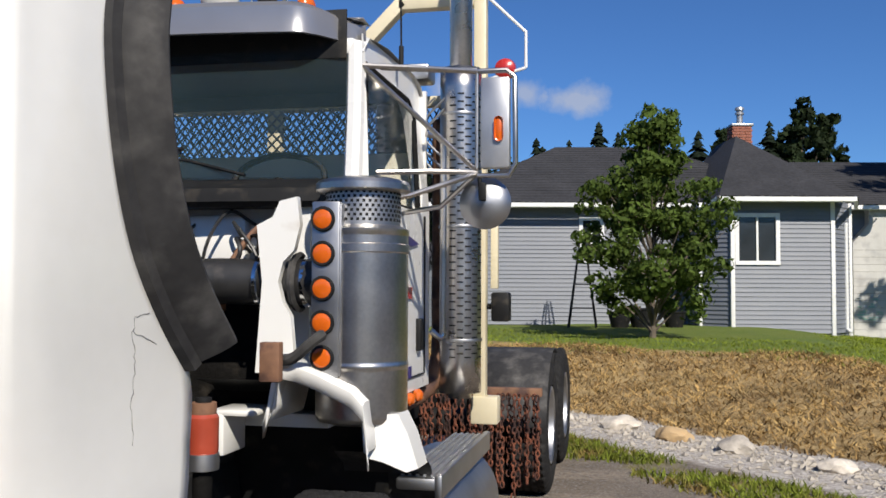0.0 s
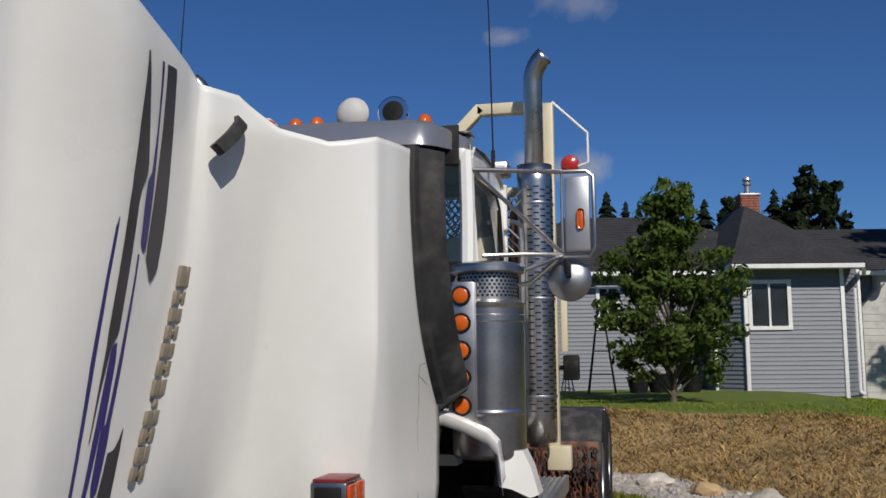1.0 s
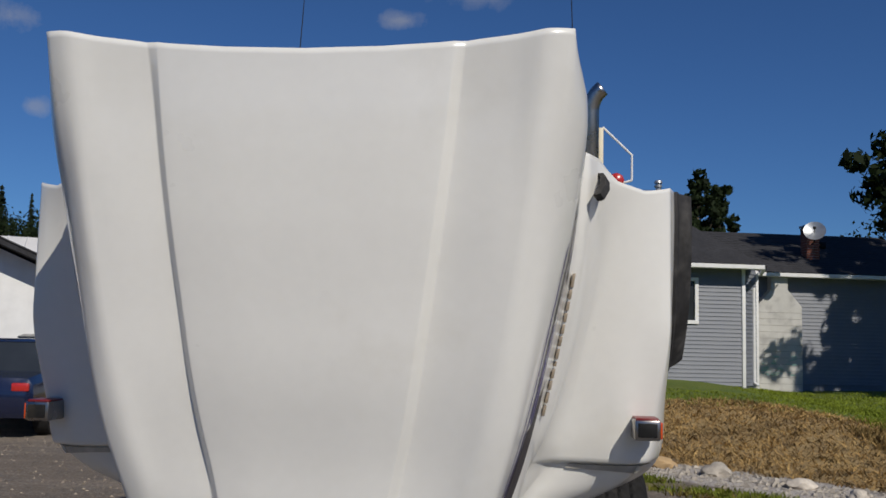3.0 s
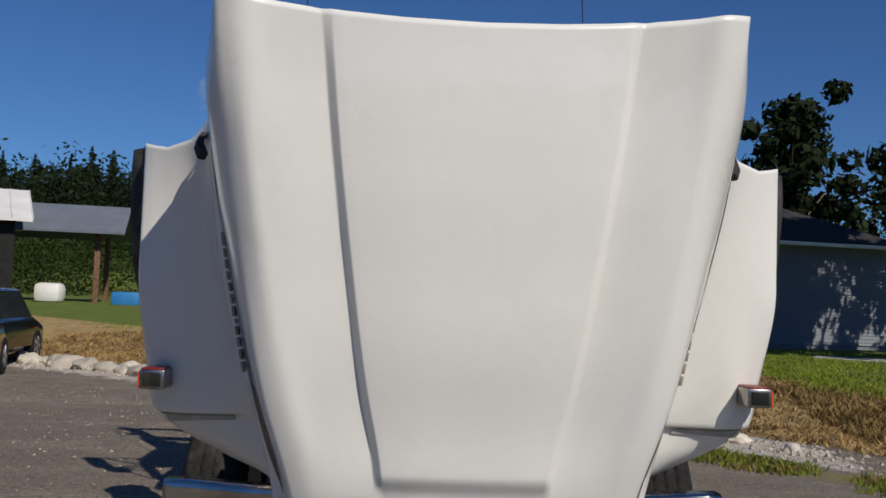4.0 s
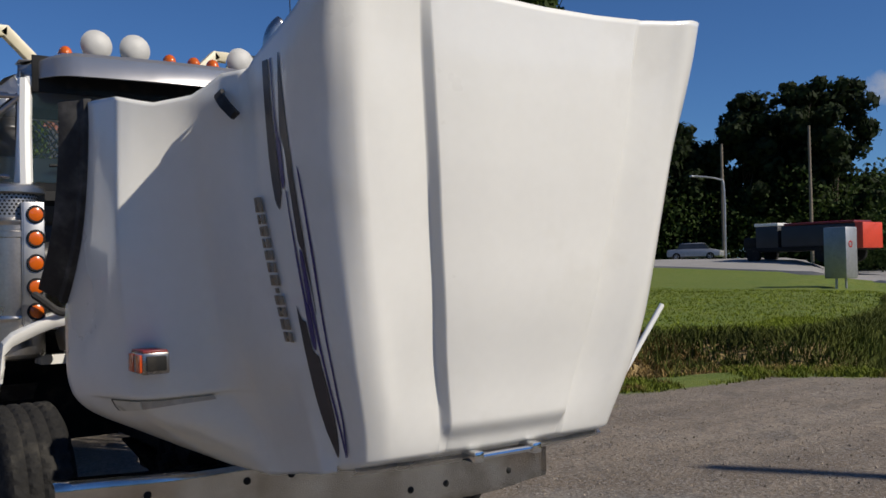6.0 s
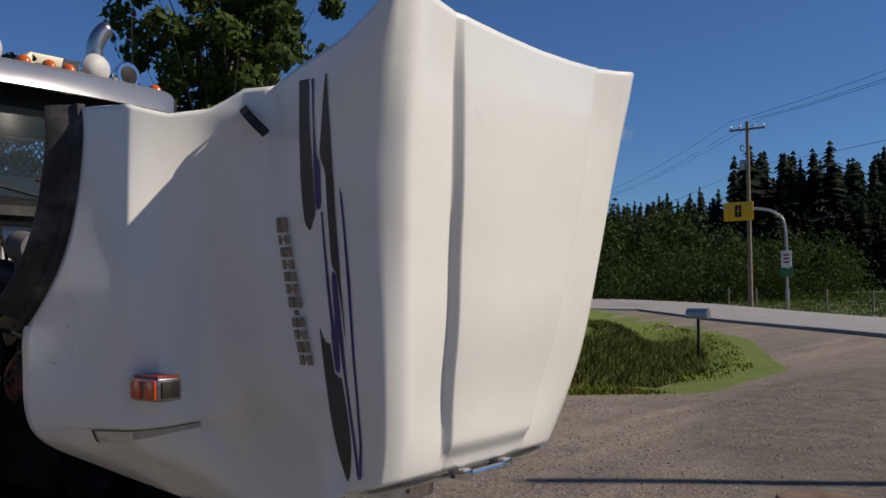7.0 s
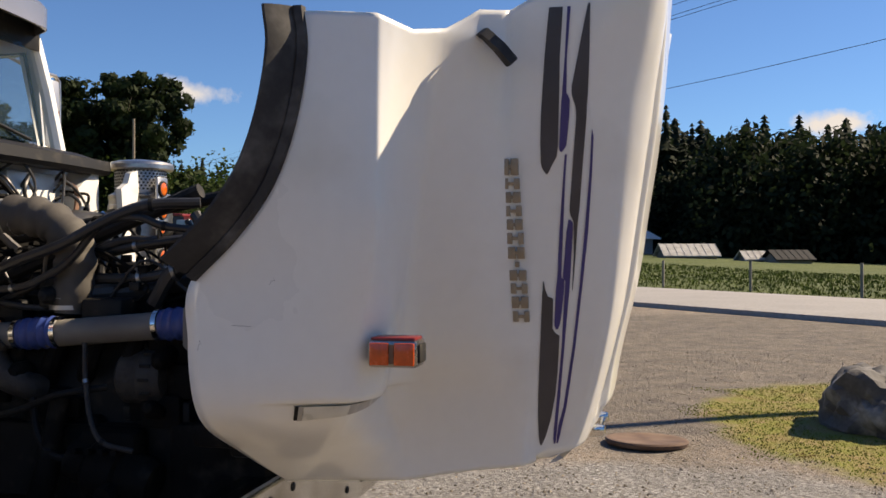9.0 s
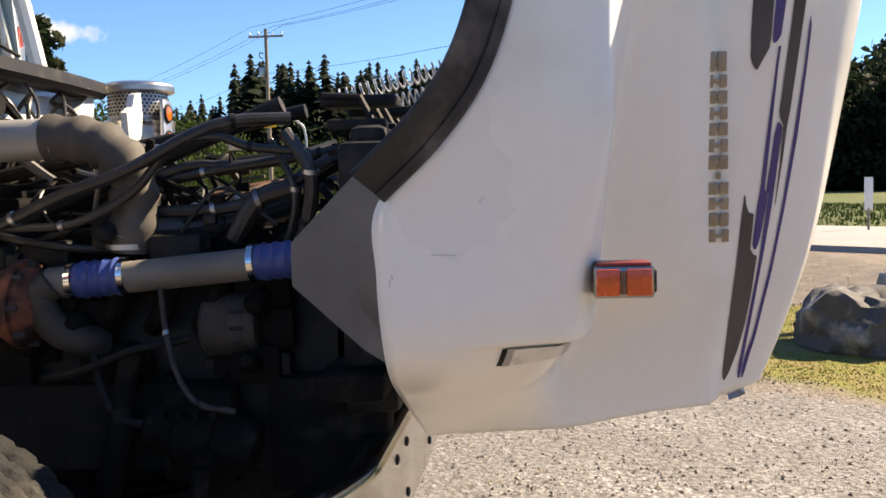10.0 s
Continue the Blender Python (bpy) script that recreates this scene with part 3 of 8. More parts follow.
def make_ground():
    xs = sorted({round(v, 3) for v in [*np.arange(-16, 26.01, 0.45), *np.arange(-60, 90, 4.0), *np.arange(-400, 420, 40.0), -2500.0, 2500.0, -1000.0, 1000.0]})
    ys = sorted({round(v, 3) for v in [*np.arange(-16, 26.01, 0.45), *np.arange(-60, 90, 4.0), *np.arange(-400, 420, 40.0), -2500.0, 2500.0, -1000.0, 1000.0]})
    verts, layers = [], {"packed": [], "crushed": [], "lawn": [], "dry": [], "stones": [], "weed": [], "field": []}
    for y in ys:
        for x in xs:
            near = max(abs(x), abs(y)) < 300
            verts.append((x, y, ground_z(x, y) if near else 2.0))
            d, o = edge_distance(x, y), road_offset(x, y)
            left = 1 - ease(5.6, 7.6, x)
            lawn = ease(4.9, 6.1, d) * left + max(ease(3.5, 4.1, d), ease(-.75, -.25, d) * (1 - ease(.5, .9, d) * (1 - ease(11.5, 13.5, x)))) * (1 - left)
            lawn = max(lawn, ease(-.7, -.3, d) * (1 - ease(.4, .8, d)) * ease(4.5, 5.3, x) * .85)
            if o > 5:
                lawn = 1.0
            if o < -4.4 and y < -14:
                lawn = max(lawn, ease(-14, -20, y))
            if y < -4 and -9 < o < -4.6:
                lawn = max(lawn, 0.35)
            layers["lawn"].append(lawn)
            layers["packed"].append((1 - ease(.55, 1.15, math.hypot((x - 11.5) / 9.0, (y + 1.6) / 4.6))))
            layers["crushed"].append(1 - ease(.9, 3.4, math.hypot(x - 1.2, (y + .8) * .8)))
            layers["field"].append(ease(4.5, 6.0, o))
            layers["dry"].append(ease(0.45, 0.9, d) * (1 - (1 - left) * ease(3.7, 4.3, d)) if o < 5 else 0.0)
            layers["stones"].append((ease(-0.9, -0.5, d) * (1 - ease(0.5, 0.8, d)) * (1 - ease(4.1, 4.9, x))) if o < 0 else 0.0)
            # weedy patch round the boulder
            p = math.hypot((x - 5.4) / 2.9, (y + 2.9) / 2.1)
            weed = 1 - ease(0.55, 1.15, p)
            weed = max(weed, 0.5 * ease(-1.9, -1.2, d) * (1 - ease(-0.8, -0.4, d)) * (1 - ease(5.0, 7.0, x)) * (1 if x > 0 else 0.3))
            layers["weed"].append(weed)
    n = len(xs)
    faces = [(j * n + i, j * n + i + 1, (j + 1) * n + i + 1, (j + 1) * n + i) for j in range(len(ys) - 1) for i in range(n - 1)]
    me = bpy.data.meshes.new("ground")
    me.from_pydata(verts, [], faces)
    for name, values in layers.items():
        me.attributes.new(name, "FLOAT", "POINT").data.foreach_set("value", values)
    me.shade_smooth()
    ob = new("ground", me)
    ob.data.materials.append(GROUND)
    structure(ob, "gravel and dirt yard with dry bank and mown lawn")


make_ground()


def make_road():
    bm = bmesh.new()
    rows = []
    for k in range(241):
        s = -150 + k * 1.5
        cx, cy = ROAD_AT[0] + ROAD_WAY[0] * s, ROAD_AT[1] + ROAD_WAY[1] * s
        rows.append([(cx + ROAD_SIDE[0] * w, cy + ROAD_SIDE[1] * w, h + road_z(cx, cy)) for w, h in ((-3.50 - .12 * noise.noise(Vector((s * .23, 0, 7))), -0.1), (-3.44 - .12 * noise.noise(Vector((s * .23, 0, 7))), 0.115), (-3.3, 0.125), (0, 0.17), (3.4, 0.13), (3.5, -0.1))])
    sheet(bm, rows, flip=True)
    structure(part("road", bm, ROAD), "pale worn asphalt road")
    bm = bmesh.new()
    for s in (-2.6, 3.05):
        rows = []
        for k in range(61):
            t = -150 + k * 6
            cx, cy = ROAD_AT[0] + ROAD_WAY[0] * t, ROAD_AT[1] + ROAD_WAY[1] * t
            rows.append([(cx + ROAD_SIDE[0] * w, cy + ROAD_SIDE[1] * w, 0.118 + road_z(cx, cy)) for w in (s - 0.05, s + 0.05)])
        sheet(bm, rows, flip=True)
    structure(part("road_line", bm, SIGNWHITE), "faded white edge lines on the road")


make_road()


def make_side_road():
    bm = bmesh.new()
    line = smooth_pts([(50.5, 17, 0), (51.8, 28, 0), (51.6, 42, 0), (46, 62, 0)], 10)
    rows = []
    for k, c in enumerate(line):
        w = (line[min(k + 1, len(line) - 1)] - line[max(k - 1, 0)]).normalized()
        n = Vector((-w.y, w.x, 0))
        rows.append([(c.x + n.x * o, c.y + n.y * o, ground_z(c.x + n.x * o, c.y + n.y * o) + dz) for o, dz in ((-5.6, -.1), (-5.4, .10), (-2, .14), (2, .14), (5.4, .10), (5.6, -.1))])
    sheet(bm, rows, flip=True)
    bmesh.ops.recalc_face_normals(bm, faces=bm.faces[:])
    structure(part("side_road", bm, ROAD), "pale side road that meets the main road")


make_side_road()


def make_lane():
    bm = bmesh.new()
    line = smooth_pts([(2, 41, 0), (8, 27, 0), (13.6, 22.6, 0), (18, 25.4, 0), (26, 32, 0), (40, 41, 0), (52, 47, 0)], 8)
    rows = []
    for k, c in enumerate(line):
        w = (line[min(k + 1, len(line) - 1)] - line[max(k - 1, 0)]).normalized()
        n = Vector((-w.y, w.x, 0))
        rows.append([(c.x + n.x * o, c.y + n.y * o, ground_z(c.x + n.x * o, c.y + n.y * o) + dz) for o, dz in ((-.6, -.1), (-.5, .03), (0, .04), (.5, .03), (.6, -.1))])
    sheet(bm, rows[13:30], flip=True)
    bmesh.ops.recalc_face_normals(bm, faces=bm.faces[:])
    structure(part("lane", bm, ROAD), "narrow pale lane beyond the lawn")


make_lane()


# ---- truck ----
truck = thing("truck", "white conventional heavy truck with its hood tilted forward, parked on gravel", "truck")


def hood_section(z):
    """Half of the hood's outline at a height, from the middle of the face round to the rim of the fender."""
    e = table(z, [.76, .95, 1.29, 1.57, 1.81, 2.02, 2.2, 2.43], [.56, .595, .685, .75, .80, .832, .848, .825])
    c = table(z, [.76, .94, 1.25, 1.65, 2.14, 2.43], [.53, .555, .64, .71, .775, .80])
    f = table(z, [.76, .83, .87, .94, 1.1, 1.33, 1.6, 1.85, 2.05, 2.24, 2.43], [-.36, -.40, -.43, -.46, -.51, -.57, -.62, -.66, -.685, -.705, -.735])
    r = table(z, [.76, .95, 1.05, 1.28, 1.65, 2.05, 2.43], [.262, .280, .293, .340, .395, .446, .484])
    h = table(z, [.76, .93, 1.0, 2.15, 2.38, 2.43], [0, 0, .029, .029, .010, .005])
    xs = table(z, [.76, .92, 1.27, 1.74, 2.15], [.60, .628, .722, .812, .852])
    yr = table(z, [.76, 1.04, 1.26, 1.41, 1.53, 1.655, 1.81, 1.98, 2.09], [.487, .505, .516, .51, .384, .29, .23, .2, .212])
    w = min(1.0, max(0.0, (z - 1.07)))
    q = max(0.0, (z - .76) / .28)
    q = -math.log(math.exp(-6.0 * q) + math.exp(-6.0)) / 6.0 + .0004
    b = .035 * ease(1.5, 2.2, z) + .018 * (1 - ease(1.1, 1.5, z)) + table(z, [.76, .92, 1.1, 1.3, 1.6, 1.9, 2.1, 2.43], [-.022, -.02, .006, .024, .036, .017, .006, 0])
    g = .046 * ease(1.0, 1.9, z) * (1 - .92 * ease(1.9, 2.34, z))
    face = [(0, f + b - h - .012), (r * .5, f + b - h - .010), (r - .033, f + b - h), (r - .028, f + b - h + .001), (r, f + b), (r + .005, f + b + .0005), ((r + c) / 2, f + .5 * b + .003), (c - .075, f + .006 + .35 * g), (c, f + .03 + g), (e, min(f + .15 + g, -.30)), (xs, -.265)]
    k = 1 - ease(1.1, 1.62, z)
    upper = [lerp((xs + .003, -.12), (.872, -.25), w), lerp((xs + .02, .05), (.91, -.185), w), lerp((.80, .10), (.98, -.11), w), lerp((1.0, .06), (1.08, -.045), w),
             lerp(lerp((1.13, .03), (1.15, .0), w), (1.06, .07), k), lerp((1.178, .024), (1.115, .10), k), lerp((1.19, .065), (1.165, .19), k), lerp((1.207, .03 + (yr - .03) * .55), (1.20, .34), k), (1.22, yr)]
    lower = [(xs, -.12), (xs + .01, .06), (xs + .022, .115), lerp((.605, .3), (.93, .095), q), lerp((.61, .45), (1.06, .10), q), lerp((.612, .47), (1.10, .135), q),
             lerp((.612, .475), (1.14, .22), q), lerp((.613, .48), (1.178, .37), q), lerp((.614, .487), (1.20, .508), q)]
    out = []
    for k, (lo, up) in enumerate(zip(lower, upper)):
        b = ease(.93, 1.17, z) if k < 6 else ease(.93, 1.22, z)
        x, y = lerp(lo, up, b)
        # the fender hangs over a recess that holds the turn signal
        u = 11 + k
        inset = ease(12.2, 13.6, u) * (1 - ease(17.2, 18.0, u)) * (1 - ease(1.092, 1.101, z)) * ease(.90, 1.05, z)
        out.append((x - .034 * inset * ease(14.6, 16.6, u), y + .040 * inset * (1 - ease(15.2, 17.6, u))))
    return face + out


HOOD_TOP = [2.369, 2.375, 2.392, 2.392, 2.394, 2.394, 2.41, 2.421, 2.427, 2.27, 2.158, 2.152, 2.148, 2.085, 2.062, 2.076, 2.084, 2.085, 2.087, 2.09]
HOOD_LOW = [.868, .87, .87, .87, .868, .868, .868, .866, .86, .852, .845, .825, .79, .785, .775, .765, .762, .761, .76, .76]


def hood_point(u, z):
    """The place on the right half (x above 0) at column u, which may lie between two columns."""
    s = hood_section(z)
    i = min(len(s) - 2, int(u))
    t = u - i
    p = [s[max(0, min(len(s) - 1, i + k))] for k in (-1, 0, 1, 2)]
    if i == 0:
        p[0] = (-s[1][0], s[1][1])
    out = []
    for a in range(2):
        p0, p1, p2, p3 = (k[a] for k in p)
        m1, m2 = (p2 - p0) / 2, (p3 - p1) / 2
        lim = 1.2 * abs(p2 - p1)
        m1, m2 = max(-lim, min(lim, m1)), max(-lim, min(lim, m2))
        out.append((2 * t ** 3 - 3 * t * t + 1) * p1 + (t ** 3 - 2 * t * t + t) * m1 + (3 * t * t - 2 * t ** 3) * p2 + (t ** 3 - t * t) * m2)
    return out


def side_x(y, z):
    """How far out the hood's flank stands at a depth and height."""
    us = np.linspace(8.6, 13.2, 60)
    pts = [hood_point(float(u), z) for u in us]
    return float(np.interp(y, [p[1] for p in pts], [p[0] for p in pts]))


def make_hood():
    bm = bmesh.new()
    cols = [k / 4 for k in range(4 * (len(HOOD_TOP) - 1) + 1)]
    vs = [k / 92 for k in range(93)]
    rows = []
    for v in vs:
        half = []
        for u in cols:
            top, low = np.interp(u, range(len(HOOD_TOP)), HOOD_TOP), np.interp(u, range(len(HOOD_LOW)), HOOD_LOW)
            z = np.interp(v, (0, .24, .27, 1), (low, 1.090, 1.102, top))
            x, y = hood_point(u, z)
            # the nose turns under at the bottom of the face
            if u < 9:
                y += .05 * (1 - ease(0.0, 0.035, v))
            half.append((x, y, z))
        rows.append([(-x, y, z) for x, y, z in half[:0:-1]] + half)
    sheet(bm, rows)
    ob = part("hood", bm, PAINT, truck, "white fibreglass hood, tilted up on its nose, with scuffs", angle=50)
    so = ob.modifiers.new("thickness", "SOLIDIFY")
    so.thickness, so.offset = 0.012, -1.0
    return ob


hood = make_hood()


def strip_rows(side, bounds, off):
    """Points of a decal on the hood's flank, from (height, front depth, rear depth)."""
    zs = sorted({*(float(k) for k in np.arange(bounds[-1][0], bounds[0][0], 0.02)), *(b[0] for b in bounds)})
    bz = [b[0] for b in bounds][::-1]
    rows = []
    for z in zs:
        a, b = np.interp(z, bz, [k[1] for k in bounds][::-1]), np.interp(z, bz, [k[2] for k in bounds][::-1])
        rows.append([(side * (side_x(y, z) + off), y, z) for y in np.linspace(a, b, 4)])
    return rows


# outlines of the decals: height, rear depth, front depth
BLADE_A = [(2.158, -0.368, -0.406), (2.024, -0.354, -0.396), (1.945, -0.348, -0.394), (1.866, -0.342, -0.391), (1.787, -0.339, -0.388), (1.755, -0.34, -0.384), (1.739, -0.339, -0.375), (1.723, -0.343, -0.366), (1.712, -0.349, -0.361), (1.706, -0.354, -0.357)]
LINE_A = [(2.158, -0.418, -0.427), (2.022, -0.409, -0.415), (1.928, -0.401, -0.413), (1.92, -0.401, -0.417), (1.909, -0.399, -0.422), (1.865, -0.396, -0.42), (1.786, -0.391, -0.411), (1.773, -0.391, -0.404), (1.767, -0.394, -0.399)]
LINE_B = [(1.76, -0.406, -0.412), (1.706, -0.401, -0.407), (1.544, -0.387, -0.397), (1.429, -0.379, -0.39), (1.415, -0.378, -0.39), (1.409, -0.377, -0.398), (1.378, -0.373, -0.396), (1.293, -0.367, -0.385), (1.276, -0.366, -0.381), (1.264, -0.37, -0.376)]
BLADE_B = [(2.165, -0.474, -0.48), (2.096, -0.459, -0.478), (2.019, -0.443, -0.476), (1.942, -0.427, -0.472), (1.921, -0.427, -0.471), (1.907, -0.431, -0.47), (1.891, -0.437, -0.468), (1.863, -0.439, -0.467), (1.705, -0.425, -0.452), (1.606, -0.416, -0.443), (1.593, -0.418, -0.441), (1.573, -0.427, -0.438), (1.478, -0.425, -0.43), (1.378, -0.418, -0.42)]
LINE_C = [(1.58, -0.413, -0.418), (1.57, -0.411, -0.425), (1.544, -0.406, -0.424), (1.478, -0.4, -0.419), (1.415, -0.393, -0.414), (1.405, -0.4, -0.413), (1.378, -0.398, -0.411), (1.206, -0.384, -0.392), (1.062, -0.367, -0.376), (0.974, -0.356, -0.365), (0.952, -0.353, -0.363), (0.924, -0.351, -0.359), (0.909, -0.352, -0.357)]
LINE_D = [(1.828, -0.481, -0.482), (1.807, -0.479, -0.485), (1.705, -0.472, -0.479), (1.544, -0.456, -0.466), (1.378, -0.438, -0.446), (1.205, -0.415, -0.423), (1.026, -0.384, -0.393), (0.97, -0.368, -0.379), (0.934, -0.362, -0.371), (0.911, -0.36, -0.365)]
BLADE_C = [(1.404, -0.338, -0.34), (1.379, -0.336, -0.344), (1.36, -0.334, -0.351), (1.355, -0.334, -0.365), (1.266, -0.328, -0.361), (1.252, -0.327, -0.369), (1.245, -0.327, -0.38), (1.136, -0.319, -0.371), (1.064, -0.314, -0.362), (0.99, -0.31, -0.347), (0.934, -0.309, -0.33), (0.915, -0.31, -0.322), (0.904, -0.313, -0.316)]
STRIPES = [(DARKDECAL, BLADE_A), (PURPLE, LINE_A), (PURPLE, LINE_B), (DARKDECAL, BLADE_B), (PURPLE, LINE_C), (PURPLE, LINE_D), (DARKDECAL, BLADE_C)]


def make_hood_trim(side):
    for material, bounds in STRIPES:
        bm = bmesh.new()
        sheet(bm, strip_rows(side, bounds, 0.003), flip=side < 0)
        part("stripe", bm, material, hood, "dark purple decal stripe" if material is PURPLE else "charcoal decal blade")
    # badge of eleven plain blocks
    z = 1.752
    for k, h in enumerate([.052, .036, .036, .036, .036, .038, .040, .022, .036, .036, .040, .038]):
        yc = -.254 - .022 * (1.752 - z) / .47 - 0.001
        bm = bmesh.new()
        wide = 0.024 if k != 7 else 0.006
        x, x_top, x_low = side_x(yc, z - h / 2), side_x(yc, z), side_x(yc, z - h)
        # two plain bars a block, each with a shallow slot between
        gap = .34 if k % 2 else .12
        for a, b in ((-1, -gap), (gap, 1)) if k != 7 else ((-1, 1),):
            slab(bm, (x + .001, yc + wide * a, z - h + .003), (x + .011, yc + wide * b, z - .003), 0.0015)
        if k != 7:
            slab(bm, (x + .001, yc - wide * gap, z - h * .62), (x + .009, yc + wide * gap, z - h * .38))
        for v in bm.verts:
            v.co.x += x_low + (x_top - x_low) * (v.co.z - z + h) / h - x
        if side < 0:
            for v in bm.verts:
                v.co.x *= -1
            bmesh.ops.reverse_faces(bm, faces=bm.faces[:])
        part("badge_letter", bm, TANCHROME, hood, "tarnished chrome badge block")
        z -= h + .002
    # hold-down latch of black rubber
    bm = bmesh.new()
    out, wide = Vector((.75, -.66, 0)), Vector((-.5, -.57, .64)) * .0145
    rows = []
    for p, lo, hi in (((.900, -.176, 2.087), .0, .024), ((.902, -.178, 2.085), .012, .036), ((.906, -.19, 2.072), .018, .04), ((.905, -.225, 2.040), .012, .038), ((.893, -.262, 2.004), .0, .028), ((.892, -.266, 2.0), .0, .018)):
        p = Vector(p)
        rows.append([p + out * lo - wide, p + out * hi - wide, p + out * hi + wide, p + out * lo + wide])
    sheet(bm, rows, wrap=True)
    bm.verts.ensure_lookup_table()
    bm.faces.new(bm.verts[:4])
    bm.faces.new(bm.verts[-4:])
    for v in bm.verts:
        v.co.x *= side
    bmesh.ops.recalc_face_normals(bm, faces=bm.faces[:])
    part("hood_latch", bm, RUBBER, hood, "black rubber hold-down latch")
    # marker lamp: chrome box, amber side lens, red top
    bm = bmesh.new()
    slab(bm, (1.045, -.066, 1.196), (1.135, .062, 1.266), 0.008)
    for v in bm.verts:
        v.co.x *= side
    if side < 0:
        bmesh.ops.reverse_faces(bm, faces=bm.faces[:])
    lamp = part("marker_lamp", bm, DULLCHROME, hood, "chrome marker lamp with amber lens")
    for name, lo, hi, material in (("lens", (1.132, -.060, 1.202), (1.141, -.007, 1.259), MARKER), ("lens", (1.132, .007, 1.202), (1.141, .057, 1.259), MARKER), ("reflector", (1.132, -.007, 1.205), (1.139, .007, 1.255), RUSTPIPE),
                                   ("top_lens", (1.05, -.06, 1.262), (1.13, .056, 1.272), TOPRED), ("front_lens", (1.058, -.072, 1.207), (1.122, -.062, 1.255), BLACK)):
        bm = bmesh.new()
        slab(bm, lo, hi, 0.003)
        for v in bm.verts:
            v.co.x *= side
        if side < 0:
            bmesh.ops.reverse_faces(bm, faces=bm.faces[:])
        part(name, bm, material, lamp)
    # wrap-round turn signal let into the fender below the lamp
    def on_hood(u, z, off):
        (x0, y0), (x1, y1) = hood_point(u - .05, z), hood_point(u + .05, z)
        nrm = Vector((y1 - y0, x0 - x1)).normalized()
        if nrm.x - nrm.y < 0:
            nrm = -nrm
        x, y = hood_point(u, z)
        return side * (x + nrm.x * off), y + nrm.y * off, z

    def patch(name, spans, off, material, parent, label=""):
        bm = bmesh.new()
        us = [k[0] for k in spans]
        cols = np.linspace(us[0], us[-1], 18)
        outer = [[on_hood(float(u), float(np.interp(u, us, [k[1] for k in spans]) * (1 - t) + np.interp(u, us, [k[2] for k in spans]) * t), off) for t in (0, .2, .5, .8, 1)] for u in cols]
        inner = [[on_hood(float(u), float(np.interp(u, us, [k[1] for k in spans]) * (1 - t) + np.interp(u, us, [k[2] for k in spans]) * t), -.012) for t in (1, .5, 0)] for u in cols]
        sheet(bm, [a + b for a, b in zip(outer, inner)], wrap=True)
        bm.verts.ensure_lookup_table()
        bm.faces.new(bm.verts[:8])
        bm.faces.new(bm.verts[-8:])
        bmesh.ops.recalc_face_normals(bm, faces=bm.faces[:])
        return part(name, bm, material, parent, label)
    turn = patch("turn_signal", [(13.3, 1.0895, 1.074), (14.8, 1.0895, 1.064), (16.2, 1.0895, 1.056), (17.3, 1.0895, 1.046)], .010, GREYCOVER, hood, "wrap-round turn signal with a grey cover")
    patch("lens", [(15.75, 1.0885, 1.060), (17.22, 1.0885, 1.048)], .017, CLEARLENS, turn, "yellowed clear lens")
    patch("bezel", [(17.25, 1.0895, 1.046), (17.36, 1.0895, 1.048)], .006, BLACK, turn)
    # rubber edge along the rim
    rows = []
    path = [(1.215, .212, 2.10), (1.216, .202, 1.985), (1.218, .232, 1.81), (1.22, .292, 1.655), (1.222, .386, 1.53), (1.224, .500, 1.422)]
    for k, p in enumerate(smooth_pts(path, 5)):
        q = smooth_pts(path, 5)
        t = (q[min(k + 1, len(q) - 1)] - q[max(k - 1, 0)]).normalized()
        n = Vector((0, -t.z, t.y)).normalized()
        if n.y < 0:
            n = -n
        o = Vector((1, 0, 0))
        prof = [(-.010, .003), (-.007, .016), (.010, .024), (.014, .020), (.032, .046), (.050, .068), (.064, .080), (.072, .078), (.076, .064), (.055, .045), (.03, .018), (.01, -.012), (-.01, -.008)]
        rows.append([p + n * a + o * b for a, b in prof])
    bm = bmesh.new()
    sheet(bm, rows, wrap=True)
    for v in bm.verts:
        v.co.x *= side
    bmesh.ops.recalc_face_normals(bm, faces=bm.faces[:])
    part("fender_seal", bm, RUBBER, hood, "wide black rubber edge with scuffs")
    # hairline cracks and scuffs in the paint
    marks = [[(18.76, 1.533), (18.46, 1.525), (18.3, 1.50), (18.16, 1.447), (18.05, 1.40), (18.01, 1.347), (18.05, 1.286)], [(18.3, 1.50), (18.62, 1.47)], [(18.02, 1.19), (18.05, 1.16), (17.98, 1.13)]] if side > 0 else [[(18.1, 1.30), (18.4, 1.303)], [(18.75, 1.26), (18.8, 1.235)], [(17.9, 1.42), (17.95, 1.405)]]
    for line in marks:
        rnd = random.Random(len(line))
        bm = bmesh.new()
        us, zs = [], []
        for (u0, z0), (u1, z1) in zip(line, line[1:]):
            for t in np.linspace(0, 1, 7)[:-1]:
                us.append(u0 + (u1 - u0) * t + rnd.uniform(-.02, .02))
                zs.append(z0 + (z1 - z0) * t + rnd.uniform(-.002, .002))
        tube(bm, [on_hood(float(u), z, .0002) for u, z in zip(us, zs)], [rnd.uniform(.0003, .0009) if side > 0 else .0005 for u in us], 5)
        part("crack", bm, PAINTCRACK, hood, "thin dark crack in the paint")


for s in (1, -1):
    make_hood_trim(s)

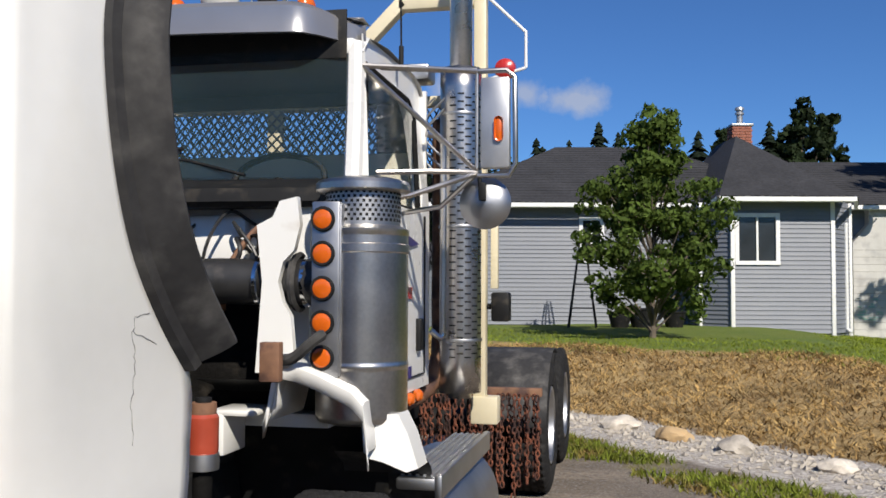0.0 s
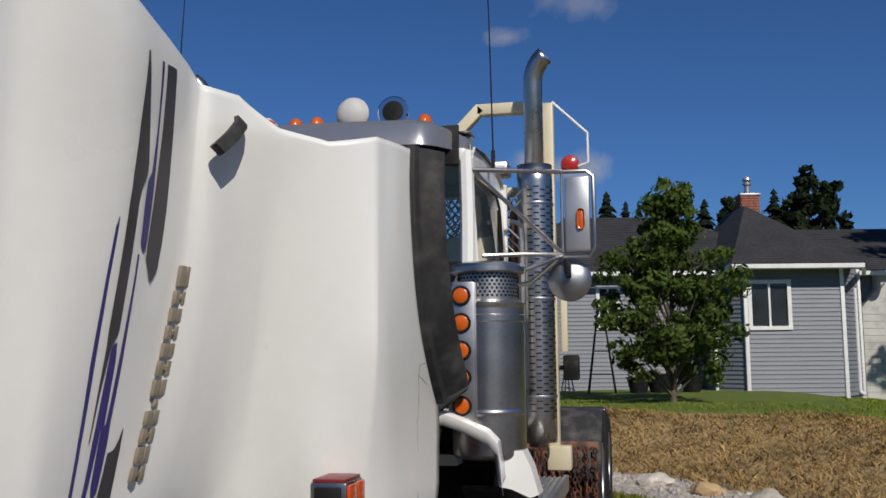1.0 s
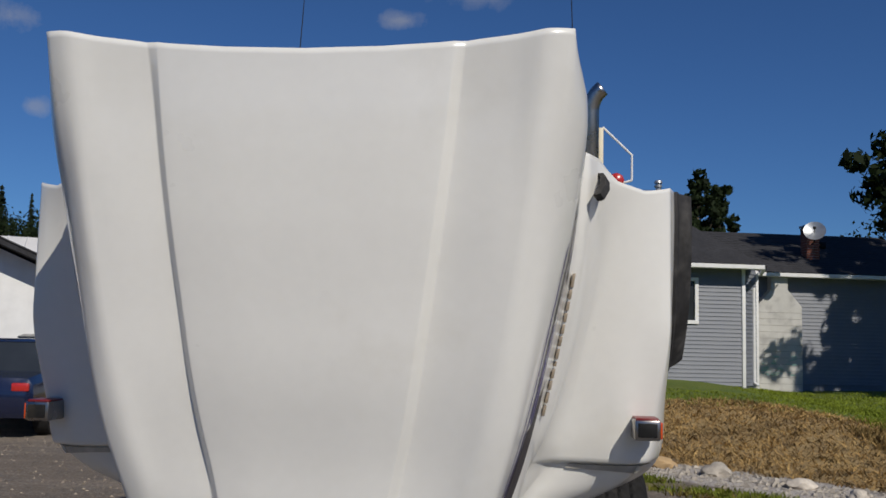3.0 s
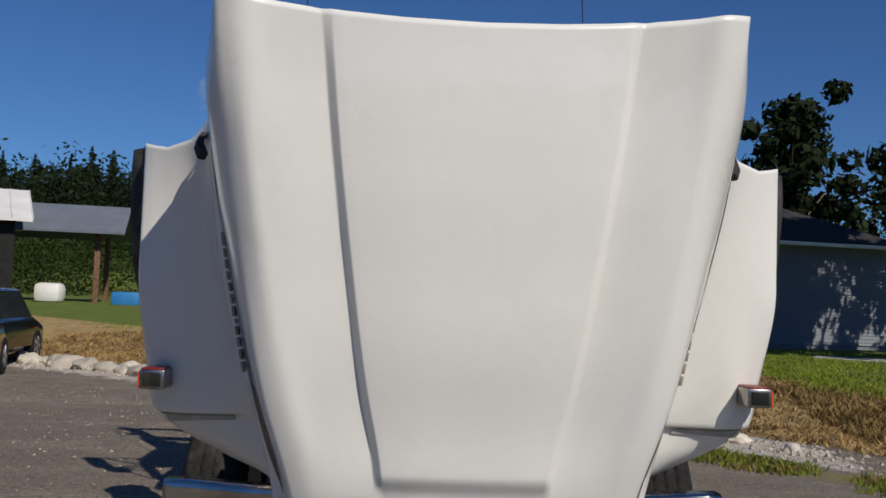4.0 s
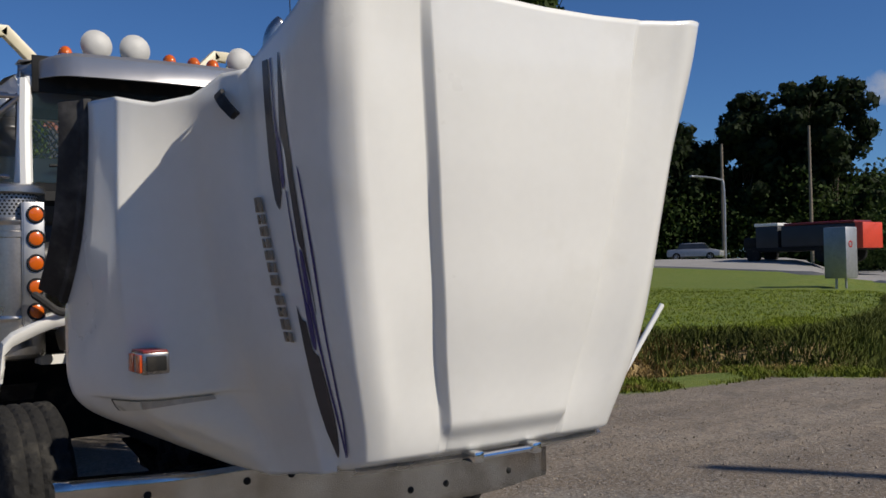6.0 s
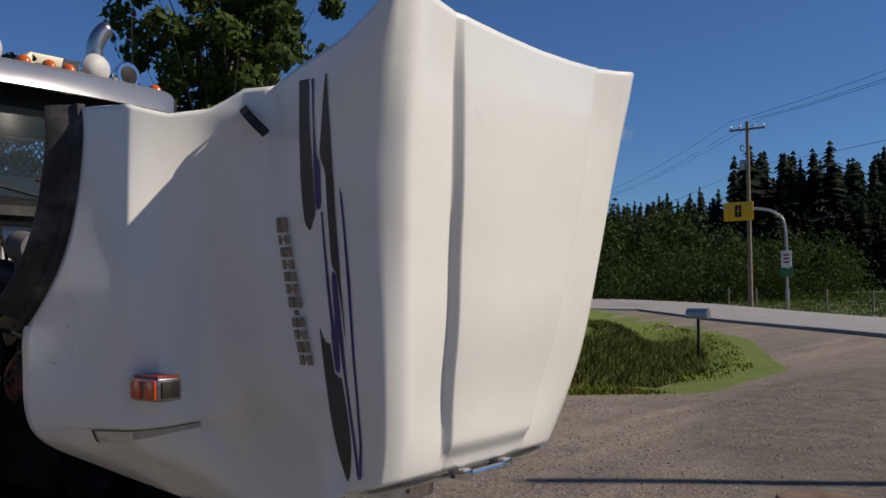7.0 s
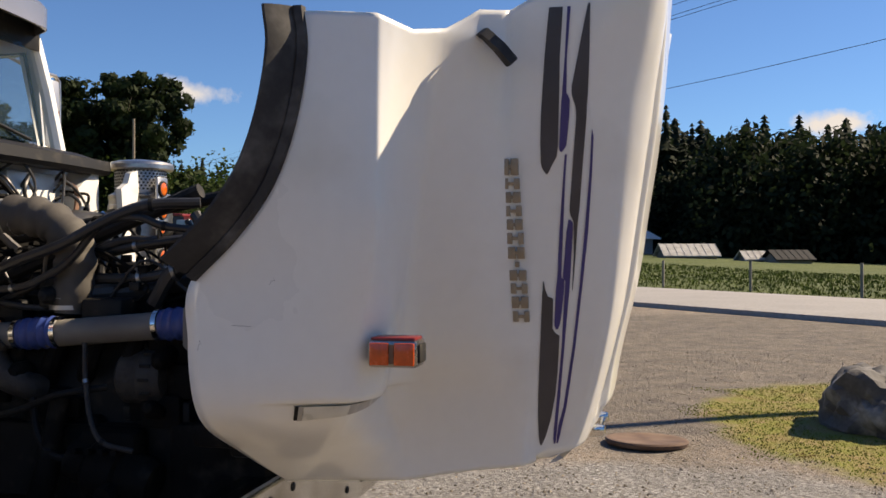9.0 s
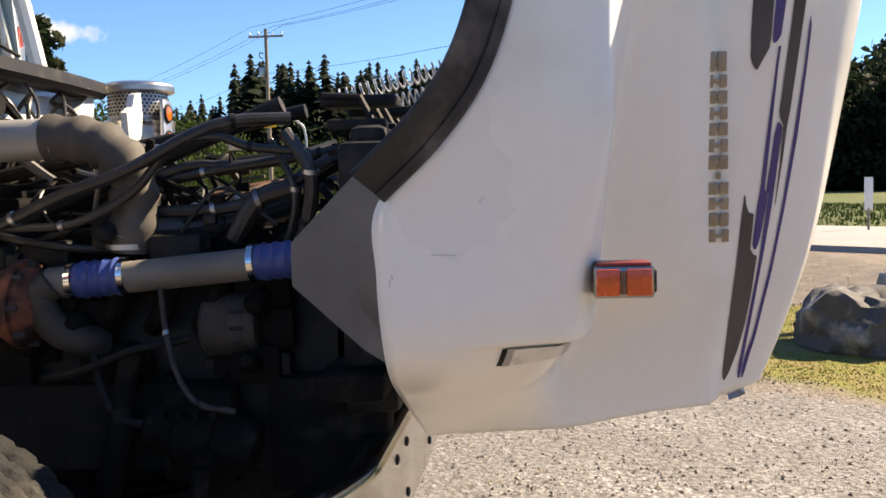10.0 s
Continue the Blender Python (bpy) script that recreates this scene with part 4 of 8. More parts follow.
# chrome handle and hinge lugs at the nose
bm = bmesh.new()
tube(bm, [(-.13, -.465, .868), (.13, -.465, .868)], .011, 10)
part("nose_handle", bm, CHROME, hood, "chrome bar across the nose")
for s in (-.13, .13):
    bm = bmesh.new()
    slab(bm, (s - .022, -.485, .85), (s + .022, -.40, .89), 0.01)
    part("hinge_lug", bm, CHROME, hood)
# pale dent and scuffs
bm = bmesh.new()
sheet(bm, [[(x, -.378 + (x * x) * .15 + dy, .842 + dz) for x in np.linspace(-.55, .55, 24)] for dy, dz in ((0, 0), (-.03, .01), (-.045, .02), (-.03, .03))])
part("nose_trim", bm, STEEL, hood, "bright trim along the lip of the nose")

# bumper
bm = bmesh.new()
rows = []
for x in np.linspace(-1.22, 1.22, 40):
    sweep = .10 * ease(.75, 1.22, abs(x))
    rows.append([(x, .60 + sweep + y, z) for y, z in ((.10, .728), (.03, .728), (.025, .728), (.007, .722), (0, .708), (0, .70), (0, .57), (0, .45), (0, .442), (.008, .42), (.03, .413), (.10, .413))])
sheet(bm, rows, flip=True)
bumper = part("bumper", bm, BUMPERCHROME, truck, "chrome front bumper with a dirty face")
so = bumper.modifiers.new("thickness", "SOLIDIFY")
so.thickness = 0.005


def wheel(x0, x1, y, z, r, name, front):
    bm = bmesh.new()
    w = abs(x1 - x0)
    s = 1 if x1 > x0 else -1
    m = Matrix.Translation((x0, y, z)) @ Euler((0, radians(90 * s), 0)).to_matrix().to_4x4()
    prof = [(r * .60, 0), (r * .78, -.012), (r * .90, .0), (r * .965, w * .05)] + [(r, w * t) for t in np.linspace(.10, .90, 17)] + [(r * .965, w * .95), (r * .90, w), (r * .78, w + .012), (r * .60, w)]
    seg, rows = 176, []
    for k in range(seg):
        a = k * 2 * math.pi / seg
        row = []
        for i, (q, h) in enumerate(prof):
            if 4 <= i <= 20:
                band = (i - 4) // 4
                deep = (i - 4) % 4 == 0 and 4 < i < 20
                cross = (k + 2 * (band % 2)) % 4 == (i % 2)
                q -= .014 if deep or cross else 0
            elif i in (3, 21) and k % 4 < 1:
                q -= .012
            row.append(m @ Vector((q * math.cos(a), q * math.sin(a), h)))
        rows.append(row)
    rows.append(rows[0])
    sheet(bm, rows)
    bmesh.ops.remove_doubles(bm, verts=bm.verts[:], dist=1e-5)
    bmesh.ops.recalc_face_normals(bm, faces=bm.faces[:])
    ty = part(name, bm, TYRE, truck, "dusty black truck tyre with block tread")
    bm = bmesh.new()
    d = w + .0
    prof = [(r * .59, d * .02), (r * .60, d * .9), (r * .57, d), (r * .53, d * .96), (r * .50, d * .75), (r * .32, d * (.95 if front else .35)), (r * .2, d * (1.05 if front else .4)), (.0, d * (1.07 if front else .45))]
    lathe(bm, prof, m, 40)
    part("rim", bm, DULL, ty, "dull aluminium wheel")
    return ty


for s in (-1, 1):
    wheel(s * .98, s * 1.28, 1.70, .445, .475, "front_tyre", True)
for yy in (6.2, 7.55):
    for s in (-1, 1):
        wheel(s * .80, s * 1.08, yy, .52, .52, "rear_tyre", False)
        wheel(s * 1.12, s * 1.40, yy, .52, .52, "rear_tyre", False)


# ---- cab ----
def mirrored(make, side):
    """A bmesh from make(), laid on the truck's left (1) or right (-1)."""
    bm = bmesh.new()
    make(bm)
    for v in bm.verts:
        v.co.x *= side
    bmesh.ops.recalc_face_normals(bm, faces=bm.faces[:])
    return bm


def rod(pts, r, seg=10, n=0):
    return lambda bm: tube(bm, smooth_pts(pts, n) if n else pts, r, seg)


def block(lo, hi, bevel=0.01):
    return lambda bm: slab(bm, lo, hi, bevel)


ROOF_Z, CAB_BACK = 2.63, 3.62
bm = bmesh.new()
# side panels with the window cut out, roof, back and floor of the cab as one shell
for s in (-1, 1):
    x, t = s * .985, -s * .05
    outer = [(2.44, 1.08), (3.62, 1.08), (3.62, 2.45), (3.56, 2.57), (3.44, 2.62), (2.54, 2.60), (2.41, 2.02)]
    hole = [(2.52, 2.00), (3.44, 1.98), (3.47, 2.06), (3.40, 2.42), (3.33, 2.50), (2.62, 2.52)]
    ring = [(2.44, 1.08), (3.62, 1.08), (3.62, 1.98), (3.62, 2.55), (3.50, 2.67), (2.54, 2.65)]
    inner = [(2.50, 1.96), (3.44, 1.96), (3.48, 2.06), (3.41, 2.43), (3.33, 2.51), (2.60, 2.52)]
    lean = lambda z: s * (.995 - .05 * ease(1.95, 2.62, z))
    a = [bm.verts.new((lean(z), y, z)) for y, z in ring]
    b = [bm.verts.new((lean(z), y, z)) for y, z in inner]
    c = [bm.verts.new((lean(z) + t, y, z)) for y, z in inner]
    for k in range(6):
        bm.faces.new((a[k], a[(k + 1) % 6], b[(k + 1) % 6], b[k]))
        bm.faces.new((b[k], b[(k + 1) % 6], c[(k + 1) % 6], c[k]))
cab_roof, rows = bmesh.new(), []
for y, z in ((2.50, 2.62), (2.60, 2.70), (2.9, 2.73), (3.40, 2.72), (3.55, 2.69), (3.62, 2.62), (3.62, 2.56)):
    rows.append([(x, y, z - .06 * ease(.72, .96, abs(x)) * (1 if z > 2.5 else 0)) for x in np.linspace(-.965, .965, 15)])
sheet(cab_roof, rows)
# back wall with its window
for lo, hi in (((-.98, 3.59, 1.08), (.98, 3.62, 2.29)), ((-.98, 3.59, 2.29), (-.70, 3.62, 2.55)), ((.72, 3.59, 2.29), (.98, 3.62, 2.55)), ((-.98, 3.59, 2.55), (.98, 3.62, 2.62))):
    slab(bm, lo, hi)
# windscreen pillars, header and sill
bmesh.ops.recalc_face_normals(bm, faces=bm.faces[:])
cab = part("cab", bm, CABPAINT, truck, "white steel day cab with worn paint")
part("cab_roof", cab_roof, CABPAINT, cab)
for nm, lo, hi, bv in (("cab_floor", (-.93, 2.2, 1.05), (.93, 3.585, 1.10), 0), ("windscreen_header", (-.93, 2.49, 2.55), (.93, 2.56, 2.62), .015)):
    bm = bmesh.new()
    slab(bm, lo, hi, bv)
    part(nm, bm, CABPAINT, cab)
for s in (-1, 1):
    bm = bmesh.new()
    tube(bm, [(s * .955, 2.40, 2.0), (s * .945, 2.46, 2.3), (s * .925, 2.53, 2.60)], .038, 8)
    part("windscreen_pillar", bm, CABPAINT, cab)

bm = bmesh.new()
rows = []
for z, y in ((2.02, 2.36), (2.2, 2.405), (2.4, 2.465), (2.56, 2.51)):
    rows.append([(x, y - .09 * (1 - (x / .93) ** 2), z) for x in np.linspace(-.92, .92, 15)])
sheet(bm, rows)
glass = part("windscreen", bm, GLASS, cab, "dusty bluish windscreen")
glass.visible_shadow = False
for s in (-1, 1):
    bm = mirrored(lambda b: poly(b, [(.955, 2.51, 1.97), (.955, 3.45, 1.97), (.94, 3.42, 2.43), (.935, 3.34, 2.51), (.935, 2.6, 2.52)], (-.004, 0, 0)), s)
    part("door_glass", bm, GLASS, cab).visible_shadow = False
    bm = mirrored(lambda b: tube(b, [(.975, 2.505, 1.965), (.975, 3.45, 1.965), (.955, 3.42, 2.44), (.945, 3.335, 2.52), (.945, 2.60, 2.53)], .014, 6, closed=True), s)
    part("window_seal", bm, BLACK, cab)
    # door lines, handle, decal and number bars
    bm = mirrored(lambda b: tube(b, [(.998, 2.50, 1.95), (.998, 2.50, 1.15), (.998, 3.50, 1.15), (.998, 3.50, 1.95)], .006, 5), s)
    part("door_gap", bm, BLACK, cab)
    bm = mirrored(block((.99, 3.33, 1.27), (1.02, 3.40, 1.43), .008), s)
    part("door_handle", bm, BLACK, cab, "black recessed door handle")
    bm = mirrored(lambda b: poly(b, [(1.0, 2.75, 1.80), (1.0, 2.95, 1.775), (1.0, 3.20, 1.78), (1.0, 3.36, 1.80), (1.0, 3.15, 1.83), (1.0, 2.98, 1.835)], (.004, 0, 0)), s)
    part("door_decal", bm, PURPLE, cab, "purple swoosh decal")
    bm = mirrored(lambda b: [slab(b, (1.0, 2.80 + .11 * k, 1.53), (1.004, 2.89 + .11 * k, 1.585)) for k in range(4)], s)
    part("door_lettering", bm, RED, cab, "red lettering bars")
    bm = mirrored(lambda b: [slab(b, (1.0, 2.86 + .062 * k, 1.15), (1.004, 2.905 + .062 * k, 1.205)) for k in range(6)], s)
    part("number_bars", bm, PURPLE, cab, "dark blue number bars")
    bm = mirrored(lambda b: tube(b, smooth_pts([(1.02, 3.56, 1.36), (1.07, 3.60, 1.33), (1.075, 3.60, 1.5), (1.075, 3.60, 2.25), (1.06, 3.58, 2.36), (1.0, 3.52, 2.38)], 5), .016, 8), s)
    part("grab_rail", bm, STEEL, cab, "bright steel grab rail")
    for k in range(4):
        bm = mirrored(lambda b: lathe(b, [(.03, 0), (.032, .02), (.02, .035), (0, .04)], turned((1.0, 2.80 + .17 * k, 1.055), (1, -.2, 0)), 14), s)
        part("sill_lamp", bm, AMBER, cab, "amber sill lamp")

# visor
bm = bmesh.new()
rows = []
for x in np.linspace(-.955, .955, 41):
    back = .22 * ease(.72, .955, abs(x)) ** 1.3
    bow = -.09 * (1 - min(1, (x / .9) ** 2))
    drop = .03 * ease(.7, .955, abs(x))
    rows.append([(x, 2.53 + bow * .3, 2.735 - drop), (x, 2.42 + bow + back, 2.745 - drop * 1.4), (x, 2.375 + bow + back, 2.738 - drop * 1.4), (x, 2.352 + bow + back, 2.715 - drop), (x, 2.354 + bow + back, 2.614), (x, 2.350 + bow + back, 2.606), (x, 2.362 + bow + back, 2.602)])
sheet(bm, rows)
visor = part("visor", bm, VISOR, cab, "grey steel sun visor")
# black slab paints in the shade between visor and windscreen
bm = bmesh.new()
slab(bm, (-.90, 2.475, 2.53), (.90, 2.488, 2.735), .004)
part("visor_back", bm, BLACK, visor, "black panel standing in for the shade behind the visor")
so = visor.modifiers.new("thickness", "SOLIDIFY")
so.thickness = .006
for x in (-.6, -.2, .2, .6):
    for z in (2.715, 2.63):
        bm = bmesh.new()
        lathe(bm, [(.007, 0), (.007, .003), (0, .006)], turned((x, 2.36 - .09 * (1 - (x / .9) ** 2) - (0.0 if z < 2.68 else -.012), z), (0, -1, .15)), 8)
        part("visor_bolt", bm, BLACK, visor)


def roof_amber(x, y, z):
    bm = bmesh.new()
    lathe(bm, [(.046, 0), (.046, .012), (.04, .03), (.028, .046), (.012, .054), (0, .056)], Matrix.Translation((x, y, z)) @ Matrix.Diagonal((.85, 1.15, 1, 1)), 20)
    part("roof_lamp", bm, AMBER, cab, "amber cab marker lamp")
    bm = bmesh.new()
    lathe(bm, [(.05, 0), (.05, .01), (.045, .014)], Matrix.Translation((x, y, z - .008)) @ Matrix.Diagonal((.85, 1.2, 1, 1)), 20)
    part("lamp_base", bm, CHROME, cab)


for x, z in ((-.725, 2.745), (.725, 2.745), (-.13, 2.765), (0.02, 2.765), (.14, 2.765)):
    roof_amber(x, 2.47, z)


def roof_light(x, covered):
    c = Vector((x, 2.47, 2.825))
    way = Vector((0, -1, .06)).normalized()
    bm = bmesh.new()
    m = turned(c + Vector((0, .06, 0)), way)
    lathe(bm, [(0, -.07), (.04, -.06), (.07, -.02), (.082, .03), (.085, .045), (.078, .05)], m, 28)
    tube(bm, [c + Vector((0, .05, -.03)), c + Vector((0, .05, -.09))], .014, 8)
    ob = part("driving_light", bm, CHROME, cab, "round chrome driving light")
    bm = bmesh.new()
    if covered:
        lathe(bm, [(.086, .036), (.09, .05), (.075, .075), (.05, .09), (.02, .098), (0, .099)], m, 28)
        part("light_cover", bm, LIGHTCOVER, ob, "off-white plastic cover")
    else:
        lathe(bm, [(.076, .048), (.05, .02), (.03, .0), (.026, -.03), (0, -.035)], m, 28)
        part("light_reflector", bm, BLACK, ob, "dark open reflector")
        bm = bmesh.new()
        lathe(bm, [(.074, .046), (.05, .052), (.02, .055), (0, .0555)], m, 28)
        part("light_lens", bm, BLACK, ob, "dark lens")


for x, covered in ((-.55, True), (-.33, True), (.33, True), (.55, False)):
    roof_light(x, covered)

# aerial
bm = bmesh.new()
tube(bm, [(.985, 3.05, 2.62), (.985, 3.05, 2.72)], .012, 8)
tube(bm, [(.985, 3.05, 2.72), (.97, 3.06, 3.5), (.93, 3.08, 4.55)], [.005, .004, .002], 6)
part("aerial", bm, BLACK, truck, "thin black whip aerial")
bm = bmesh.new()
tube(bm, [(-.985, 3.05, 2.62), (-.975, 3.06, 3.5), (-.94, 3.08, 4.4)], [.006, .004, .002], 6)
part("aerial", bm, BLACK, truck, "thin black whip aerial")

# cowl, gasket, firewall
bm = bmesh.new()
sheet(bm, [[(x, y - .05 * (1 - (x / .95) ** 2), z) for x in np.linspace(-.93, .93, 13)] for y, z in ((2.40, 2.02), (2.28, 2.0), (2.14, 1.955), (2.09, 1.95), (2.08, 1.90), (2.10, 1.88), (2.2, 1.88))], flip=True)
part("cowl", bm, BLACK, cab, "black cowl and rubber hood seat")
bm = bmesh.new()
slab(bm, (-.78, 2.22, 1.66), (.78, 2.30, 1.90), .02)
slab(bm, (-.40, 2.17, 1.62), (-.05, 2.23, 1.86), .02)
slab(bm, (.25, 2.17, 1.66), (.60, 2.23, 1.86), .015)
firewall = part("firewall", bm, CABPAINT, cab, "off-white firewall with fittings")
bm = bmesh.new()
slab(bm, (-.78, 2.24, 1.10), (.78, 2.31, 1.655), .01)
part("lower_bulkhead", bm, GREASE, cab, "grimy dark lower bulkhead")
random.seed(5)
for k in range(26):
    x = random.uniform(-.75, .75)
    bm = bmesh.new()
    tube(bm, smooth_pts([(x, 2.21, random.uniform(1.7, 1.86)), (x + random.uniform(-.1, .1), 2.10, random.uniform(1.72, 1.9)), (x + random.uniform(-.2, .2), 2.06, random.uniform(1.6, 1.75)), (x + random.uniform(-.2, .2), 2.14, random.uniform(1.45, 1.6))], 6), random.choice((.007, .009, .012)), 7)
    part("heater_hose", bm, random.choice((HOSE, HOSE, BLACK, GREASE, RUSTPIPE)), firewall)
# wipers
for s, pts in ((.30, [(.55, 2.27, 2.025), (.30, 2.30, 2.09), (.05, 2.30, 2.13)]), (-.3, [(-.15, 2.26, 2.025), (-.4, 2.30, 2.08), (-.65, 2.33, 2.12)])):
    bm = bmesh.new()
    tube(bm, pts, .008, 6)
    tube(bm, [Vector(pts[2]) + Vector((-.2, -.012, -.015)), Vector(pts[2]) + Vector((.22, -.012, .01))], .009, 6)
    part("wiper", bm, BLACK, cab, "black windscreen wiper")

# inside the cab
bm = bmesh.new()
slab(bm, (-.9, 2.42, 1.80), (.9, 2.70, 2.02), .04)
part("dashboard", bm, INTERIOR, cab)
bm = bmesh.new()
slab(bm, (-.90, 2.55, 2.62), (.90, 3.55, 2.64), .01)
part("headliner", bm, SEAT, cab, "dark headliner")
bm = bmesh.new()
slab(bm, (-.90, 3.55, 1.15), (.90, 3.575, 2.29), .01)
part("back_lining", bm, BACKLINING, cab, "cream back lining")
bm = bmesh.new()
slab(bm, (-.90, 3.55, 2.55), (.90, 3.575, 2.66), .01)
slab(bm, (-.90, 3.55, 2.29), (-.70, 3.575, 2.55), .01)
slab(bm, (.72, 3.55, 2.29), (.90, 3.575, 2.55), .01)
part("back_header", bm, SEAT, cab)
for sx in (-1, 1):
    bm = bmesh.new()
    slab(bm, (sx * .93 - .01, 2.5, 1.15), (sx * .93 + .01, 3.55, 1.95), .004)
    part("door_lining", bm, SEAT, cab)
for x in (-.5, .48):
    bm = bmesh.new()
    slab(bm, (x - .26, 2.95, 1.45), (x + .26, 3.42, 1.60), .05)
    slab(bm, (x - .26, 3.34, 1.55), (x + .26, 3.48, 2.06), .05)
    part("seat", bm, SEAT, cab, "dark vinyl cab seat")
bm = bmesh.new()
tube(bm, [(.48 + .22 * math.cos(a), 2.80 + .06 * math.sin(a), 2.06 + .13 * math.sin(a)) for a in np.linspace(0, 2 * math.pi, 25)[:-1]], .015, 7, closed=True)
tube(bm, [(.48, 2.80, 2.06), (.48, 2.62, 1.92)], .025, 8)
part("steering_wheel", bm, BLACK, cab)
bm = bmesh.new()
for k in range(26):
    x = -.72 + k * .058
    tube(bm, [(x, 3.66, 2.20), (x + .4, 3.66, 2.60)], .006, 4)
    tube(bm, [(x + .4, 3.667, 2.20), (x, 3.667, 2.60)], .006, 4)
part("window_mesh", bm, GALV, cab, "expanded metal guard over the rear window")

# ---- exhaust stacks, rack, mirrors ----
def slot_positions():
    out = []
    for j in range(34):
        z = 1.22 + j * .0415
        for k in range(5):
            out.append((z + (.02 if k % 2 else 0), -.75 + k * .37))
    return out


def make_stack(side):
    bm = bmesh.new()
    pts = [(1.14, 3.74, 1.0), (1.14, 3.74, 3.30)] + [(1.14 + .17 * (1 - math.cos(a)) * 1.0, 3.74 - .03 * a, 3.30 + .20 * math.sin(a)) for a in np.linspace(.15, 1.05, 7)]
    rings = tube(bm, pts, .062, 20, caps=False)
    for v in bm.verts:
        v.co.x *= side
    bmesh.ops.recalc_face_normals(bm, faces=bm.faces[:])
    pipe = part("exhaust_pipe", bm, STEEL, truck, "tall bright exhaust pipe with curved tip")
    so = pipe.modifiers.new("thickness", "SOLIDIFY")
    so.thickness = .004
    # heat shield with rows of slots
    bm = bmesh.new()
    seg = 40
    rows = [[(.112 * math.cos(a), .112 * math.sin(a), z) for a in np.linspace(-2.6, 2.6, seg)] for z in (1.03, 1.2, 1.21, 1.9, 2.64, 2.65, 2.76)]
    sheet(bm, rows)
    m = Matrix.Translation((side * 1.14, 3.74, 0)) @ Euler((0, 0, radians(-90 + 32 * side))).to_matrix().to_4x4()
    bmesh.ops.transform(bm, matrix=m, verts=bm.verts[:])
    sh = part("heat_shield", bm, STEEL, pipe, "slotted bright steel heat shield")
    so = sh.modifiers.new("thickness", "SOLIDIFY")
    so.thickness = .004
    bm = bmesh.new()
    for z, a in slot_positions():
        mm = m @ Euler((0, 0, a)).to_matrix().to_4x4()
        slab(bm, (.110, -.017, z - .004), (.1148, .017, z + .004), 0, mm)
    part("slot_pattern", bm, BLACK, sh, "rows of dark slots")
    for z in (1.3, 1.9, 2.5):
        bm = bmesh.new()
        lathe(bm, [(.117, z), (.119, z + .008), (.117, z + .016), (.113, z + .008)], Matrix.Translation((side * 1.14, 3.74, 0)), 32, closed=True)
        part("shield_band", bm, DULL, sh)
    # rusty lower pipe beside the cab
    bm = mirrored(lambda b: tube(b, smooth_pts([(1.02, 3.80, 2.5), (1.02, 3.80, 1.6), (1.0, 3.72, 1.1), (.7, 3.6, .9)], 6), .05, 12), side)
    part("muffler_pipe", bm, RUSTPIPE, pipe, "rusty brown pipe")


def make_rack(side):
    def posts(b):
        slab(b, (1.18, 3.90, .85), (1.25, 3.98, 3.215), .008)
        slab(b, (.74, 3.90, 3.16), (1.18, 3.98, 3.235), .008)
        m = Matrix.Translation((.755, 3.94, 3.20)) @ Euler((0, radians(-45), 0)).to_matrix().to_4x4()
        slab(b, (-.62, -.04, -.037), (.02, .04, .037), .008, m)
        slab(b, (1.17, 3.88, .84), (1.32, 4.0, .99), .01)
    part("rack_post", mirrored(posts, side), CREAM, rack, "cream painted steel rack post")
    part("rack_rod", mirrored(rod([(1.245, 3.92, 3.22), (1.47, 3.92, 3.0), (1.47, 3.92, 2.80)], .009, 8), side), TRIM, rack, "thin pale rod")
    part("rack_bracket", mirrored(lambda b: tube(b, [(1.47, 3.92, 2.80), (1.25, 3.92, 2.74)], .009, 8), side), TRIM, rack)
    part("stop_lamp", mirrored(lambda b: lathe(b, [(.06, 0), (.062, .015), (.055, .04), (.03, .055), (0, .058)], turned((1.353, 3.95, 2.80), (0, -1, 0)), 24), side), RED, rack, "round red lamp")
    part("work_lamp", mirrored(lambda b: (slab(b, (1.28, 3.90, 1.40), (1.38, 4.0, 1.56), .012), tube(b, [(1.25, 3.95, 1.48), (1.3, 3.95, 1.48)], .015, 8)), side), BLACK, rack, "black work lamp")
    part("side_post", mirrored(lambda b: slab(b, (1.27, 3.95, 1.58), (1.31, 3.99, 1.95), .004), side), CREAM, rack)


bm = bmesh.new()
slab(bm, (-1.2, 3.90, 1.0), (1.2, 3.98, 1.08), .008)
slab(bm, (-1.2, 3.90, 2.60), (1.2, 3.96, 2.66), .008)
slab(bm, (-.04, 3.9, 1.0), (.04, 3.98, 2.62), .008)
rack = part("headache_rack", bm, CREAM, truck, "cream painted steel cab guard")
bm = bmesh.new()
for k in range(60):
    x = -1.15 + k * .038
    tube(bm, [(x, 3.935, 1.7), (min(1.15, x + .5), 3.935, 1.7 + .9 * (min(1.15, x + .5) - x) / .5)], .004, 4)
    tube(bm, [(x, 3.944, 2.6), (min(1.15, x + .5), 3.944, 2.6 - .9 * (min(1.15, x + .5) - x) / .5)], .004, 4)
part("guard_mesh", bm, BLACK, rack, "dark expanded mesh")
bm = bmesh.new()
slab(bm, (-.5, 3.66, 2.70), (.98, 3.84, 2.79), .02)
slab(bm, (-.98, 3.66, 2.70), (-.6, 3.84, 2.78), .02)
part("roof_box", bm, DULL, rack, "dull metal box behind the roof")


